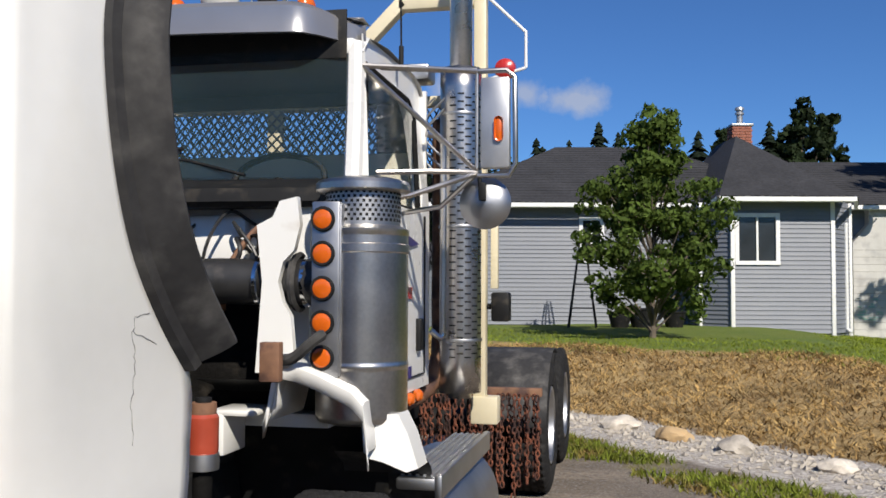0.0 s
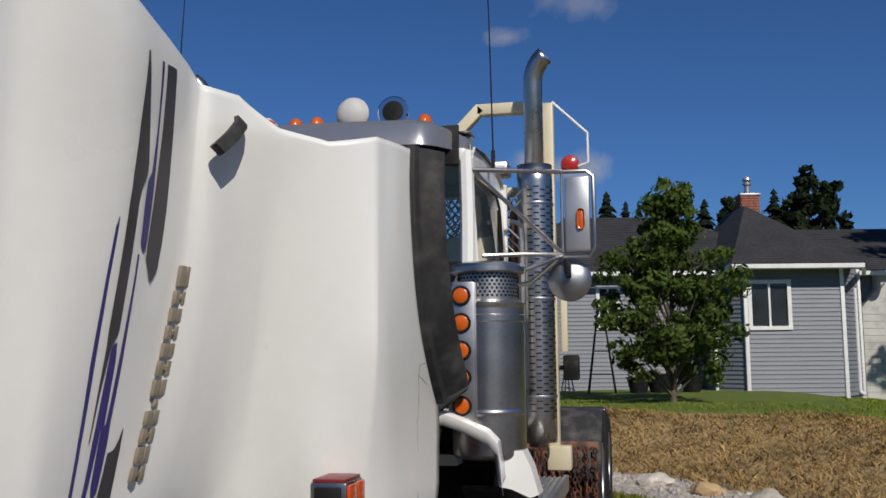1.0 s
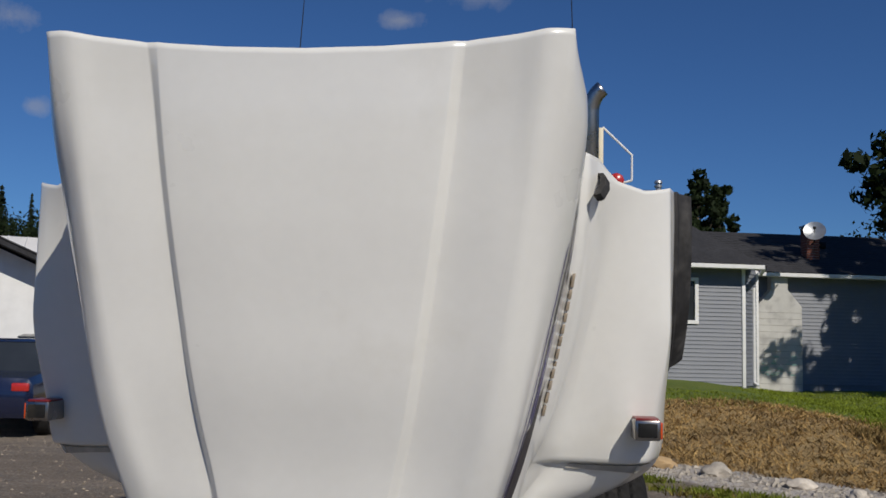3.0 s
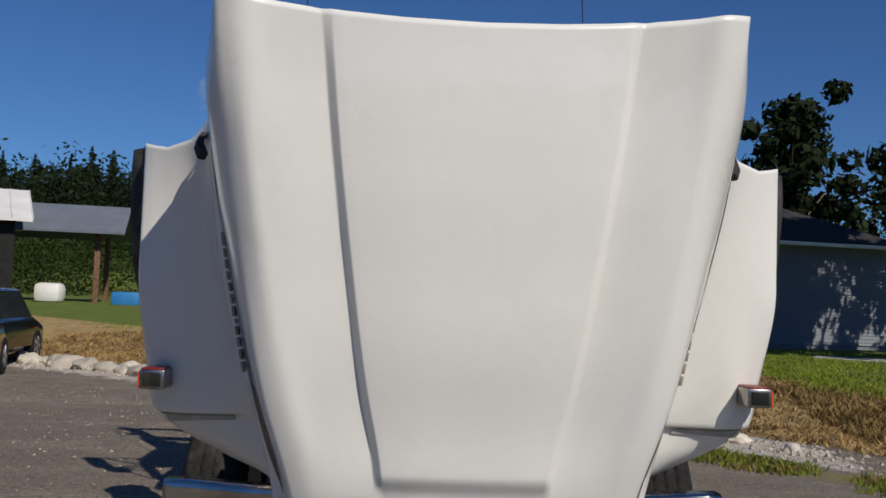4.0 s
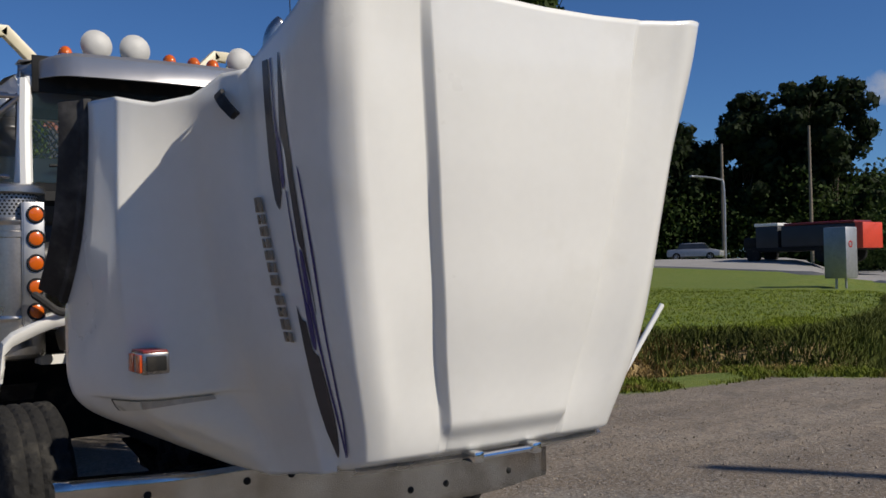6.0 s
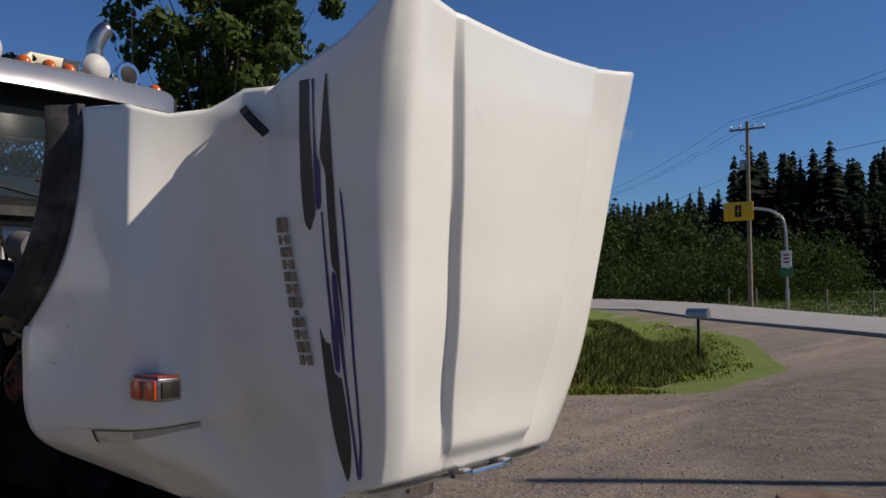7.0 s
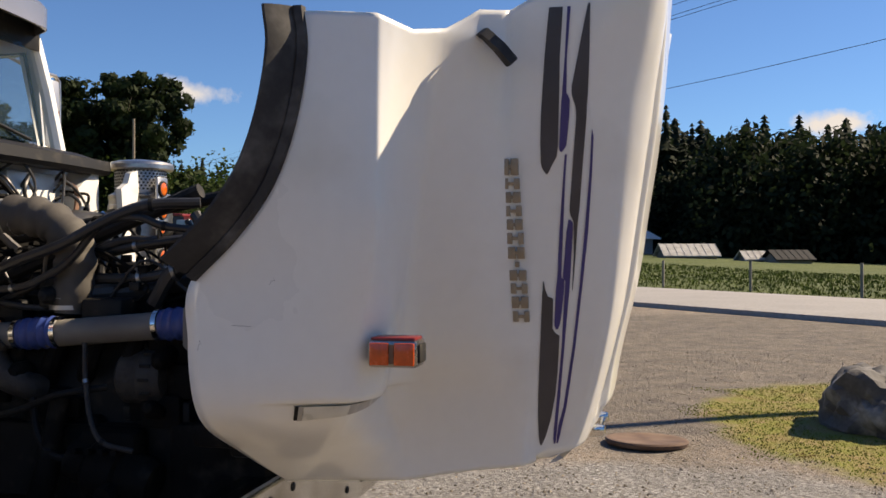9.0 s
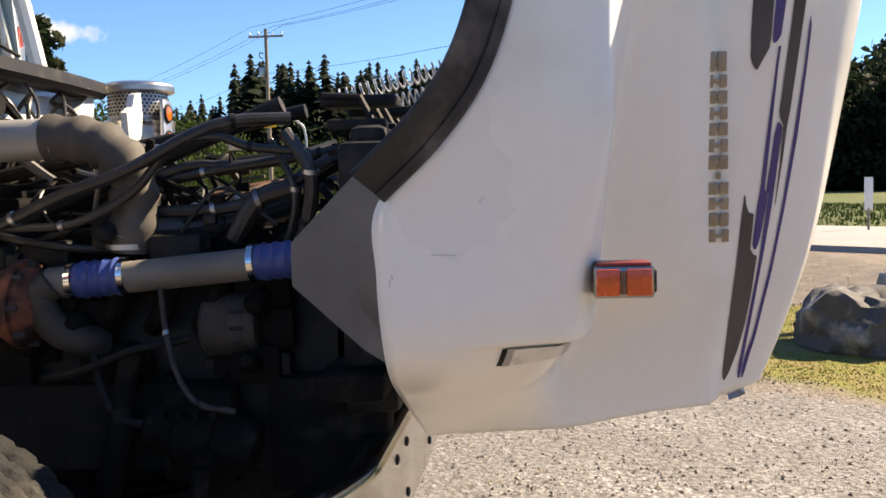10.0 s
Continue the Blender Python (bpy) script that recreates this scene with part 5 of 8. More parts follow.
def make_mirror(side):
    yy = 2.80 if side > 0 else 2.72
    ob = part("side_mirror", mirrored(block((1.405, yy, 2.10), (1.535, yy + .05, 2.50), .012), side), MIRRORBACK, truck, "tall dull metal side mirror on tube brackets")
    part("mirror_face", mirrored(block((1.415, yy + .05, 2.11), (1.525, yy + .054, 2.49), .001), side), CHROME, ob, "mirror glass")
    part("mirror_reflector", mirrored(lambda b: slab(b, (1.468, yy - .008, 2.215), (1.508, yy + .002, 2.325), .018), side), AMBER, ob, "amber reflector")
    frame_pts = [(1.385, yy + .02, 2.53), (1.52, yy + .02, 2.53), (1.555, yy + .02, 2.50), (1.558, yy + .02, 2.12), (1.53, yy + .02, 2.07), (1.385, yy + .02, 2.07)]
    part("mirror_frame", mirrored(lambda b: (tube(b, frame_pts, .012, 10), tube(b, [(1.388, yy + .02, 2.53), (1.388, yy + .02, 2.07)], .008, 8)), side), STEEL, ob)
    arms = [[(.96, 2.50, 2.50), (1.15, 2.62, 2.51), (1.388, yy + .02, 2.53), (1.52, yy + .02, 2.53)], [(.97, 2.75, 2.55), (1.2, yy, 2.54), (1.388, yy + .02, 2.535)],
            [(.96, 2.50, 2.50), (1.388, yy + .02, 2.09)], [(.99, 2.62, 2.07), (1.2, 2.7, 2.08), (1.388, yy + .02, 2.085)], [(.99, 2.45, 1.93), (1.15, 2.55, 1.96), (1.388, yy + .02, 2.08)], [(.99, 3.05, 1.93), (1.2, 2.95, 1.95), (1.388, yy + .02, 2.08)]]
    for k, a in enumerate(arms):
        part("mirror_arm", mirrored(rod(a, .012, 8), side), STEEL, ob)
    part("convex_mirror", mirrored(lambda b: lathe(b, [(0, -.036), (.06, -.03), (.10, -.01), (.116, .012), (.114, .02), (0, .024)], turned((1.417, yy + .06, 1.955), (0, 1, 0)), 32), side), DULL, ob, "round convex mirror")
    part("mirror_clamp", mirrored(lambda b: (tube(b, [(1.40, yy + .02, 2.07), (1.405, yy + .02, 1.98)], .01, 8), slab(b, (1.40, yy - .01, 1.96), (1.43, yy + .03, 2.04), .006)), side), BLACK, ob)


def make_air_cleaner(side):
    c = Matrix.Translation((side * 1.115, 2.02, 0))
    bm = bmesh.new()
    lathe(bm, [(.02, 1.10), (.12, 1.105), (.155, 1.115), (.163, 1.13), (.163, 1.136), (.163, 1.292), (.163, 1.30), (.166, 1.305), (.166, 1.315), (.163, 1.32), (.163, 1.328), (.163, 1.692), (.163, 1.70), (.168, 1.705), (.168, 1.712), (.168, 1.723), (.168, 1.73), (.163, 1.735), (.163, 1.74), (.163, 1.76), (.163, 1.765), (.166, 1.77), (.166, 1.785), (.135, 1.80)], c, 48)
    can = part("air_cleaner", bm, STEEL, truck, "polished steel canister air cleaner")
    bm = bmesh.new()
    lathe(bm, [(.134, 1.79), (.134, 1.925)], c, 40)
    part("intake_screen", bm, DULL, can, "perforated intake band")
    bm = bmesh.new()
    for j in range(7):
        for k in range(40):
            a = (k + .5 * (j % 2)) * 2 * math.pi / 40
            mm = c @ Euler((0, 0, a)).to_matrix().to_4x4()
            slab(bm, (.1335, -.0052, 1.812 + j * .016), (.1352, .0052, 1.822 + j * .016), 0, mm)
    part("screen_perforation", bm, BLACK, can, "rows of dark holes")
    bm = bmesh.new()
    lathe(bm, [(.13, 1.915), (.160, 1.918), (.169, 1.924), (.169, 1.945), (.160, 1.957), (.12, 1.968), (.05, 1.976), (0, 1.977)], c, 48)
    part("rain_cap", bm, STEEL, can, "flat polished cap")
    # elbow to the engine
    bm = mirrored(lambda b: tube(b, smooth_pts([(1.08, 2.02, 1.60), (.95, 2.02, 1.60), (.85, 2.03, 1.60), (.70, 2.04, 1.60), (.5, 2.02, 1.60), (.30, 1.95, 1.55)], 5), .085, 18), side)
    part("intake_duct", bm, HOSE, can, "black intake duct")
    for x in (.90, .72):
        bm = mirrored(lambda b: lathe(b, [(.088, 0), (.092, .004), (.092, .018), (.088, .022)], turned((x, 2.03, 1.60), (1, 0, 0)), 24, closed=True), side)
        part("duct_clamp", bm, CHROME, can)
    bm = mirrored(lambda b: lathe(b, [(.085, 0), (.105, .006), (.11, .02), (.095, .03)], turned((.86, 2.025, 1.60), (1, 0, 0)), 28, closed=True), side)
    part("duct_grommet", bm, RUBBER, can)
    # plate with five amber lamps
    bm = mirrored(block((.985, 1.845, 1.275), (1.085, 1.865, 1.875), .006), side)
    bar = part("lamp_plate", bm, DULL, can, "grey metal plate with five amber lamps")
    bm = mirrored(block((1.075, 1.85, 1.28), (1.09, 1.93, 1.87), .003), side)
    part("plate_return", bm, DULL, bar)
    for z in (1.814, 1.696, 1.577, 1.461, 1.342):
        bm = mirrored(lambda b: lathe(b, [(.043, 0), (.044, .006), (.040, .012), (.033, .012)], turned((1.027, 1.846, z), (0, -1, 0)), 24, closed=True), side)
        part("lamp_bezel", bm, BLACK, bar)
        bm = mirrored(lambda b: lathe(b, [(.034, .004), (.034, .010), (.026, .014), (.012, .016), (0, .0165)], turned((1.027, 1.846, z), (0, -1, 0)), 24), side)
        part("lamp_lens", bm, AMBER, bar, "amber lens")
    bm = mirrored(lambda b: tube(b, smooth_pts([(.90, 1.80, 1.335), (.95, 1.78, 1.345), (1.02, 1.77, 1.40), (1.06, 1.78, 1.43)], 4), [.02] * 12 + [.012], 8), side)
    part("hood_strap", bm, RUBBER, bar, "black rubber hood strap")


def make_splash(side):
    # white upright of the cowl and the arch behind the front wheel
    def upright(b):
        if side > 0:
            poly(b, [(x + .055, 1.915, z) for x, z in ((.70, 1.28), (.722, 1.60), (.70, 1.80), (.76, 1.83), (.785, 1.885), (.85, 1.90), (.862, 1.80), (.84, 1.71), (.80, 1.67), (.782, 1.60), (.80, 1.53), (.83, 1.48), (.85, 1.28))], (0, .03, 0))
        wide = .88 if side > 0 else .76
        poly(b, [(.72, 2.12, 1.30), (.72, 2.12, 1.50), (.70, 2.12, 1.70), (.70, 2.12, 1.80), (wide - .03, 2.12, 1.90), (wide, 2.12, 1.88), (wide, 2.12, 1.72), (wide, 2.12, 1.30)], (0, .16, 0))
    up = part("cowl_side", mirrored(upright, side), CABPAINT, truck, "white cowl upright with chipped edges")

    def arch(b):
        pts = [(.834, 1.12), (.850, 1.18), (.862, 1.25), (.883, 1.325), (.95, 1.312), (1.024, 1.286), (1.143, 1.233), (1.186, 1.188), (1.198, 1.09), (1.203, 1.025)]
        rows = [[(x, 1.80 + dy, z + dz) for dy, dz in ((0, -.05), (0, 0), (.02, .012), (.34, .012))] for x, z in pts]
        sheet(b, rows)
    a = part("arch_edge", mirrored(arch, side), CABPAINT, up, "white flared edge of the inner fender")
    so = a.modifiers.new("thickness", "SOLIDIFY")
    so.thickness = .02
    part("arch_apron", mirrored(lambda b: poly(b, [(1.173, 1.90, 1.00), (1.225, 1.90, .99), (1.30, 1.94, .95), (1.335, 1.97, .96), (1.305, 1.94, 1.08), (1.275, 1.92, 1.15), (1.152, 1.90, 1.146)], (.005, .12, 0)), side), CABPAINT, up)
    part("inner_liner", mirrored(lambda b: sheet(b, [[(x, y, z) for x in (.45, .7, .95, 1.10)] for y, z in ((2.06, 1.24), (2.22, 1.2), (2.40, 1.0), (2.5, .6))]), side), BLACK, up, "black wheel-arch liner")
    part("frame_bracket", mirrored(lambda b: (slab(b, (.545, 2.0, 1.11), (.72, 2.2, 1.135), .01), slab(b, (.545, 2.0, .965), (.60, 2.2, 1.13), .01)), side), CABPAINT, up)
    # step below the door
    def step(b):
        slab(b, (1.14, 2.40, .79), (1.31, 3.56, .84), .012)
        slab(b, (1.30, 2.39, .76), (1.33, 3.57, .855), .008)
    st = part("cab_step", mirrored(step, side), DULL, truck, "aluminium step below the door")
    part("step_tank", mirrored(lambda b: tube(b, [(1.10, 2.55, .52), (1.10, 3.6, .52)], .27, 28), side), DULL, st, "round dull fuel tank")
    part("step_tread", mirrored(lambda b: [slab(b, (1.155 + .03 * k, 2.43, .84), (1.167 + .03 * k, 3.53, .848)) for k in range(5)], side), GALV, st)
    part("wheel_flap", mirrored(lambda b: sheet(b, [[(x, y, z) for x in (.92, 1.05, 1.18, 1.28)] for y, z in ((2.30, .95), (2.42, .88), (2.50, .74), (2.53, .45))]), side), RUBBER, st, "black rubber flap")


for s in (1, -1):
    make_stack(s)
    make_rack(s)
    make_mirror(s)
    make_air_cleaner(s)
    make_splash(s)

# frame and deck behind the cab
bm = bmesh.new()
for s in (-1, 1):
    slab(bm, (s * .38, .75, .62), (s * .46, 8.8, .88), .01)
slab(bm, (-.45, 5.2, .86), (.45, 6.6, .98), .03)
for y in (1.7, 3.6, 5.0, 6.2, 7.55):
    slab(bm, (-.42, y - .1, .60), (.42, y + .1, .82), .02)
for y in (6.2, 7.55):
    tube(bm, [(-1.2, y, .52), (1.2, y, .52)], .11, 14)
tube(bm, [(-1.1, 1.70, .45), (1.1, 1.70, .45)], .07, 12)
part("frame", bm, BLACK, truck, "black ladder frame and axles")
for s in (-1, 1):
    bm = mirrored(lambda b: sheet(b, [[(x, 6.2 + .66 * math.cos(a), .50 + .62 * math.sin(a)) for x in (.84, 1.42)] for a in np.linspace(1.2, 3.0, 14)]), s)
    ob = part("rear_fender", bm, RUBBER, truck, "black plastic quarter fender")
    so = ob.modifiers.new("thickness", "SOLIDIFY")
    so.thickness = .012
    bm = mirrored(lambda b: (slab(b, (.5, 5.24, .84), (1.42, 5.30, .90), .008), slab(b, (1.0, 5.25, .2), (1.05, 5.30, .85), .006)), s)
    hanger = part("chain_hanger", bm, RUSTPIPE, truck, "rusty bar hung with tyre chains")
    random.seed(11 + s)
    for k in range(24):
        x = .58 + k * .036 + random.uniform(-.012, .012)
        back = random.uniform(-.07, .03)
        bm = bmesh.new()
        z, j = .86, 0
        low = random.uniform(.16, .34)
        while z > low:
            link = [(.014 * math.cos(a), 0, .024 * math.sin(a)) for a in np.linspace(0, 2 * math.pi, 9)[:-1]]
            turn = Euler((0, 0, radians(90 * (j % 2) + random.uniform(-20, 20)))).to_matrix().to_4x4()
            mm = Matrix.Translation((x + random.uniform(-.006, .006), 5.23 + back + random.uniform(-.02, .02), z - .02)) @ turn
            tube(bm, [mm @ Vector(p) for p in link], .0065, 5, closed=True)
            z -= .037
            j += 1
        for v in bm.verts:
            v.co.x *= s
        bmesh.ops.recalc_face_normals(bm, faces=bm.faces[:])
        part("chain", bm, RUST, hanger, "rusty tyre chain")


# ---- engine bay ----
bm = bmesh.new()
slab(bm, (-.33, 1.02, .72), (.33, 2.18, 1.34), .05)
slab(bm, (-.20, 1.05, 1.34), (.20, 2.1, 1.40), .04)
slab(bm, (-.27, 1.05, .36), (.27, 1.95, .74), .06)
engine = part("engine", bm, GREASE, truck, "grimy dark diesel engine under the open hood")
rnd = random.Random(8)
for k in range(6):
    y = 1.12 + k * .155
    bm = bmesh.new()
    slab(bm, (-.16, y, 1.385), (.16, y + .13, 1.445), .02)
    tube(bm, [(-.05, y + .06, 1.44), (-.05, y + .06, 1.47)], .02, 8)
    part("rocker_cover", bm, GREASE, engine)
for k in range(6):
    y = 1.10 + k * .15
    bm = bmesh.new()
    tube(bm, smooth_pts([(-.30, y, 1.24), (-.42, y + .02, 1.20), (-.45, y + .05, 1.10), (-.40, y + .10, 1.04)], 4), .032, 8)
    part("exhaust_runner", bm, GREASE, engine)
# turbo
bm = bmesh.new()
lathe(bm, [(.03, -.10), (.07, -.09), (.115, -.05), (.12, 0), (.10, .05), (.06, .07), (.05, .12), (.03, .13)], turned((-.50, 1.72, 1.13), (0, 1, .05)), 24)
turbo = part("turbo", bm, RUST, engine, "rusty turbocharger housing")
bm = bmesh.new()
lathe(bm, [(.10, -.012), (.132, -.012), (.135, 0), (.132, .012), (.10, .012)], turned((-.50, 1.70, 1.13), (0, 1, .05)), 28, closed=True)
part("flange_ring", bm, RUST, turbo, "rusty clamped flange")
for k in range(8):
    a = k * math.pi / 4
    bm = bmesh.new()
    lathe(bm, [(.012, -.02), (.012, .018), (.007, .026), (0, .027)], turned((-.50 + .118 * math.cos(a), 1.685, 1.13 + .118 * math.sin(a)), (0, -1, 0)), 6)
    part("flange_bolt", bm, GRIMYCAST, turbo)
bm = bmesh.new()
tube(bm, smooth_pts([(-.52, 1.60, 1.19), (-.53, 1.64, 1.15), (-.52, 1.60, 1.06), (-.50, 1.53, 1.02), (-.44, 1.50, 1.00)], 5), .048, 16)
part("compressor_scroll", bm, GRIMYCAST, turbo, "dusty cast compressor scroll")
# charge pipe with blue hoses
bm = bmesh.new()
tube(bm, [(-.50, 1.62, 1.19), (-.50, 1.42, 1.20), (-.50, 1.02, 1.235), (-.50, .82, 1.25)], .047, 20)
pipe = part("charge_pipe", bm, GREYDUCT, engine, "grey charge-air pipe")
for y0, y1 in ((1.395, 1.53), (.845, .985)):
    bm = bmesh.new()
    n = 13
    z = lambda y: 1.19 + (1.62 - y) * .079
    tube(bm, [(-.50, y0 + (y1 - y0) * k / (n - 1), z(y0 + (y1 - y0) * k / (n - 1))) for k in range(n)], [.052 + .006 * (k % 3 == 1) for k in range(n)], 20)
    part("hose", bm, BLUEHOSE, pipe, "blue silicone hose")
    for y in (y0 - .012, y1 + .012):
        bm = bmesh.new()
        lathe(bm, [(.050, -.009), (.056, -.009), (.056, .009), (.050, .009)], turned((-.50, y, z(y)), (0, -1, .079)), 24, closed=True)
        part("hose_clamp", bm, CHROME, pipe)
# tapered end tank of the charge cooler
bm = bmesh.new()
rows = []
for t in np.linspace(0, 1, 8):
    row = []
    for k in range(20):
        a = k * 2 * math.pi / 20
        c, s = math.cos(a), math.sin(a)
        m = max(abs(c), abs(s))
        q = (c / m, s / m)
        rx, rz = .05 + .06 * t, .05 + .16 * t
        row.append((-.50 - .06 * t + rx * (c * (1 - t) + q[0] * t), .82 - .27 * t, 1.25 + (1.19 - 1.25) * t + rz * (s * (1 - t) + q[1] * t)))
    rows.append(row)
sheet(bm, rows, wrap=True)
part("cooler_tank", bm, GREYDUCT, engine, "tapered grey cooler end tank")
bm = bmesh.new()
poly(bm, [(-.63, .57, .95), (-.63, .57, 1.52), (-.60, .62, 1.54), (-.60, .86, 1.30), (-.60, .86, 1.18), (-.61, .66, 1.0)], (.02, 0, 0))
part("shroud_side", bm, GREYDUCT, engine, "grey radiator shroud side")
# radiator
bm = bmesh.new()
slab(bm, (-.52, .58, .80), (.52, .74, 1.58), .02)
slab(bm, (-.46, .60, 1.56), (.46, .72, 1.63), .03)
radiator = part("radiator", bm, BLACK, truck, "black radiator with support frame")
for x in (-.34, -.12, .12, .34):
    bm = bmesh.new()
    slab(bm, (x - .03, .62, 1.62), (x + .03, .80, 1.655), .01)
    tube(bm, [(x, .66, 1.64), (x, .70, 1.72), (x + .02, .82, 1.73)], .012, 7)
    part("radiator_bracket", bm, BLACK, radiator)
for pts, r, mt in (([(-.30, 2.10, 1.26), (-.30, 1.40, 1.535), (-.30, .95, 1.71)], .028, BLACK), ([(-.10, 2.10, 1.50), (-.12, 1.42, 1.615), (-.12, .92, 1.705)], .024, BLACK), ([(.26, 2.1, 1.45), (.26, 1.5, 1.53), (.24, .8, 1.60)], .024, BLACK),
                   ([(-.34, 2.0, 1.18), (-.36, 1.6, 1.36), (-.30, 1.30, 1.52), (-.28, 1.1, 1.53), (-.2, .88, 1.56)], .016, HOSE), ([(-.2, 1.6, 1.44), (-.2, 1.3, 1.50), (-.1, 1.0, 1.55), (0, .85, 1.6)], .018, HOSE),
                   ([(-.42, 1.45, 1.33), (-.30, 1.15, 1.35), (-.22, .95, 1.40), (-.2, .88, 1.50), (-.1, .8, 1.55)], .036, HOSE), ([(.1, 1.5, 1.42), (.15, 1.2, 1.42), (.2, .95, 1.47), (.25, .80, 1.46)], .03, HOSE),
                   ([(.05, 1.55, 1.36), (.10, 1.3, 1.43), (.15, 1.05, 1.47), (.18, .95, 1.47)], .026, RUSTPIPE),
                   ([(-.38, 1.9, 1.34), (-.42, 1.6, 1.29), (-.34, 1.35, 1.28), (-.28, 1.1, 1.30)], .012, HOSE), ([(-.25, 2.18, 1.62), (-.1, 2.0, 1.62), (.1, 1.9, 1.55), (.12, 1.6, 1.46)], .02, HOSE), ([(.3, 2.1, 1.5), (.36, 1.7, 1.4), (.38, 1.3, 1.36), (.3, .85, 1.4)], .018, HOSE)):
    bm = bmesh.new()
    tube(bm, smooth_pts(pts, 6), r, 10)
    part("bay_hose", bm, mt, engine, {id(BLACK): "black support rod", id(RUSTPIPE): "tan coolant pipe"}.get(id(mt), ""))
rnd = random.Random(17)
for k in range(34):
    y0 = rnd.uniform(.95, 2.05)
    x0 = rnd.choice((-.36, -.3, -.22, .1, .3))
    z0 = rnd.uniform(1.2, 1.55)
    y1 = y0 + rnd.uniform(-.4, .4)
    bm = bmesh.new()
    tube(bm, smooth_pts([(x0, y0, z0), (x0 + rnd.uniform(-.1, .1), (y0 + y1) / 2, z0 + rnd.uniform(-.08, .12)), (x0 + rnd.uniform(-.08, .08), y1, z0 + rnd.uniform(-.2, .05)), (x0 + rnd.uniform(-.05, .1), y1 + rnd.uniform(-.1, .1), z0 - rnd.uniform(.1, .3))], 5), rnd.choice((.006, .008, .012, .016)), 6)
    part("bay_cable", bm, rnd.choice((HOSE, HOSE, GREASE, GREASE, GREYDUCT)), engine)
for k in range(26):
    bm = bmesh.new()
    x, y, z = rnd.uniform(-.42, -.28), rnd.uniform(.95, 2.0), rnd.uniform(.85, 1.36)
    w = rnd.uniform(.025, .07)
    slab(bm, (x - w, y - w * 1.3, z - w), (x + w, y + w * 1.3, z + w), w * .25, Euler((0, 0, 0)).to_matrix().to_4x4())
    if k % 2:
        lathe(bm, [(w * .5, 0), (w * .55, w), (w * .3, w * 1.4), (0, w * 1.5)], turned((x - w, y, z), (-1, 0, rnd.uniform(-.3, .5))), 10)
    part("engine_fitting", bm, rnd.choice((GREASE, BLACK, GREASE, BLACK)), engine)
# alternator drum
bm = bmesh.new()
lathe(bm, [(.03, -.02), (.085, -.015), (.095, .0), (.095, .06), (.098, .065), (.095, .07), (.095, .14), (.08, .155), (.03, .16)], turned((-.42, 1.02, 1.05), (0, 1, 0)), 24)
alternator = part("alternator", bm, GRIMYCAST, engine, "grimy grey alternator drum")
for k in range(12):
    a = k * math.pi / 6
    bm = bmesh.new()
    slab(bm, (-.42 + .094 * math.cos(a) - .006, 1.035, 1.05 + .094 * math.sin(a) - .006), (-.42 + .094 * math.cos(a) + .006, 1.075, 1.05 + .094 * math.sin(a) + .006), .002)
    part("vent_rib", bm, BLACK, alternator)
# intake elbow
bm = bmesh.new()
way = smooth_pts([(-.40, 2.06, 1.62), (-.40, 1.75, 1.62), (-.40, 1.58, 1.62), (-.40, 1.47, 1.59), (-.40, 1.405, 1.52), (-.40, 1.39, 1.44), (-.40, 1.40, 1.27)], 6)
cut = max(k for k, p in enumerate(way) if p.y > 1.62)
tube(bm, way[:cut + 1], .064, 20)
part("intake_pipe", bm, PALEDUCT, engine, "dull aluminium intake pipe")
bm = bmesh.new()
bend = way[cut - 1:]
tube(bm, bend, [.066 + (.010 if k % 4 < 2 else 0) for k in range(len(bend))], 20)
part("intake_elbow", bm, ELBOW, engine, "ribbed dark rubber intake elbow, dusty")
for p, w in (((-.40, 1.40, 1.33), (0, 0, 1)), ((-.40, 1.63, 1.62), (0, 1, 0)), ((-.40, 1.41, 1.29), (0, 0, 1))):
    bm = bmesh.new()
    lathe(bm, [(.067, -.008), (.073, -.008), (.073, .008), (.067, .008)], turned(p, w), 24, closed=True)
    part("elbow_clamp", bm, DULL, engine)
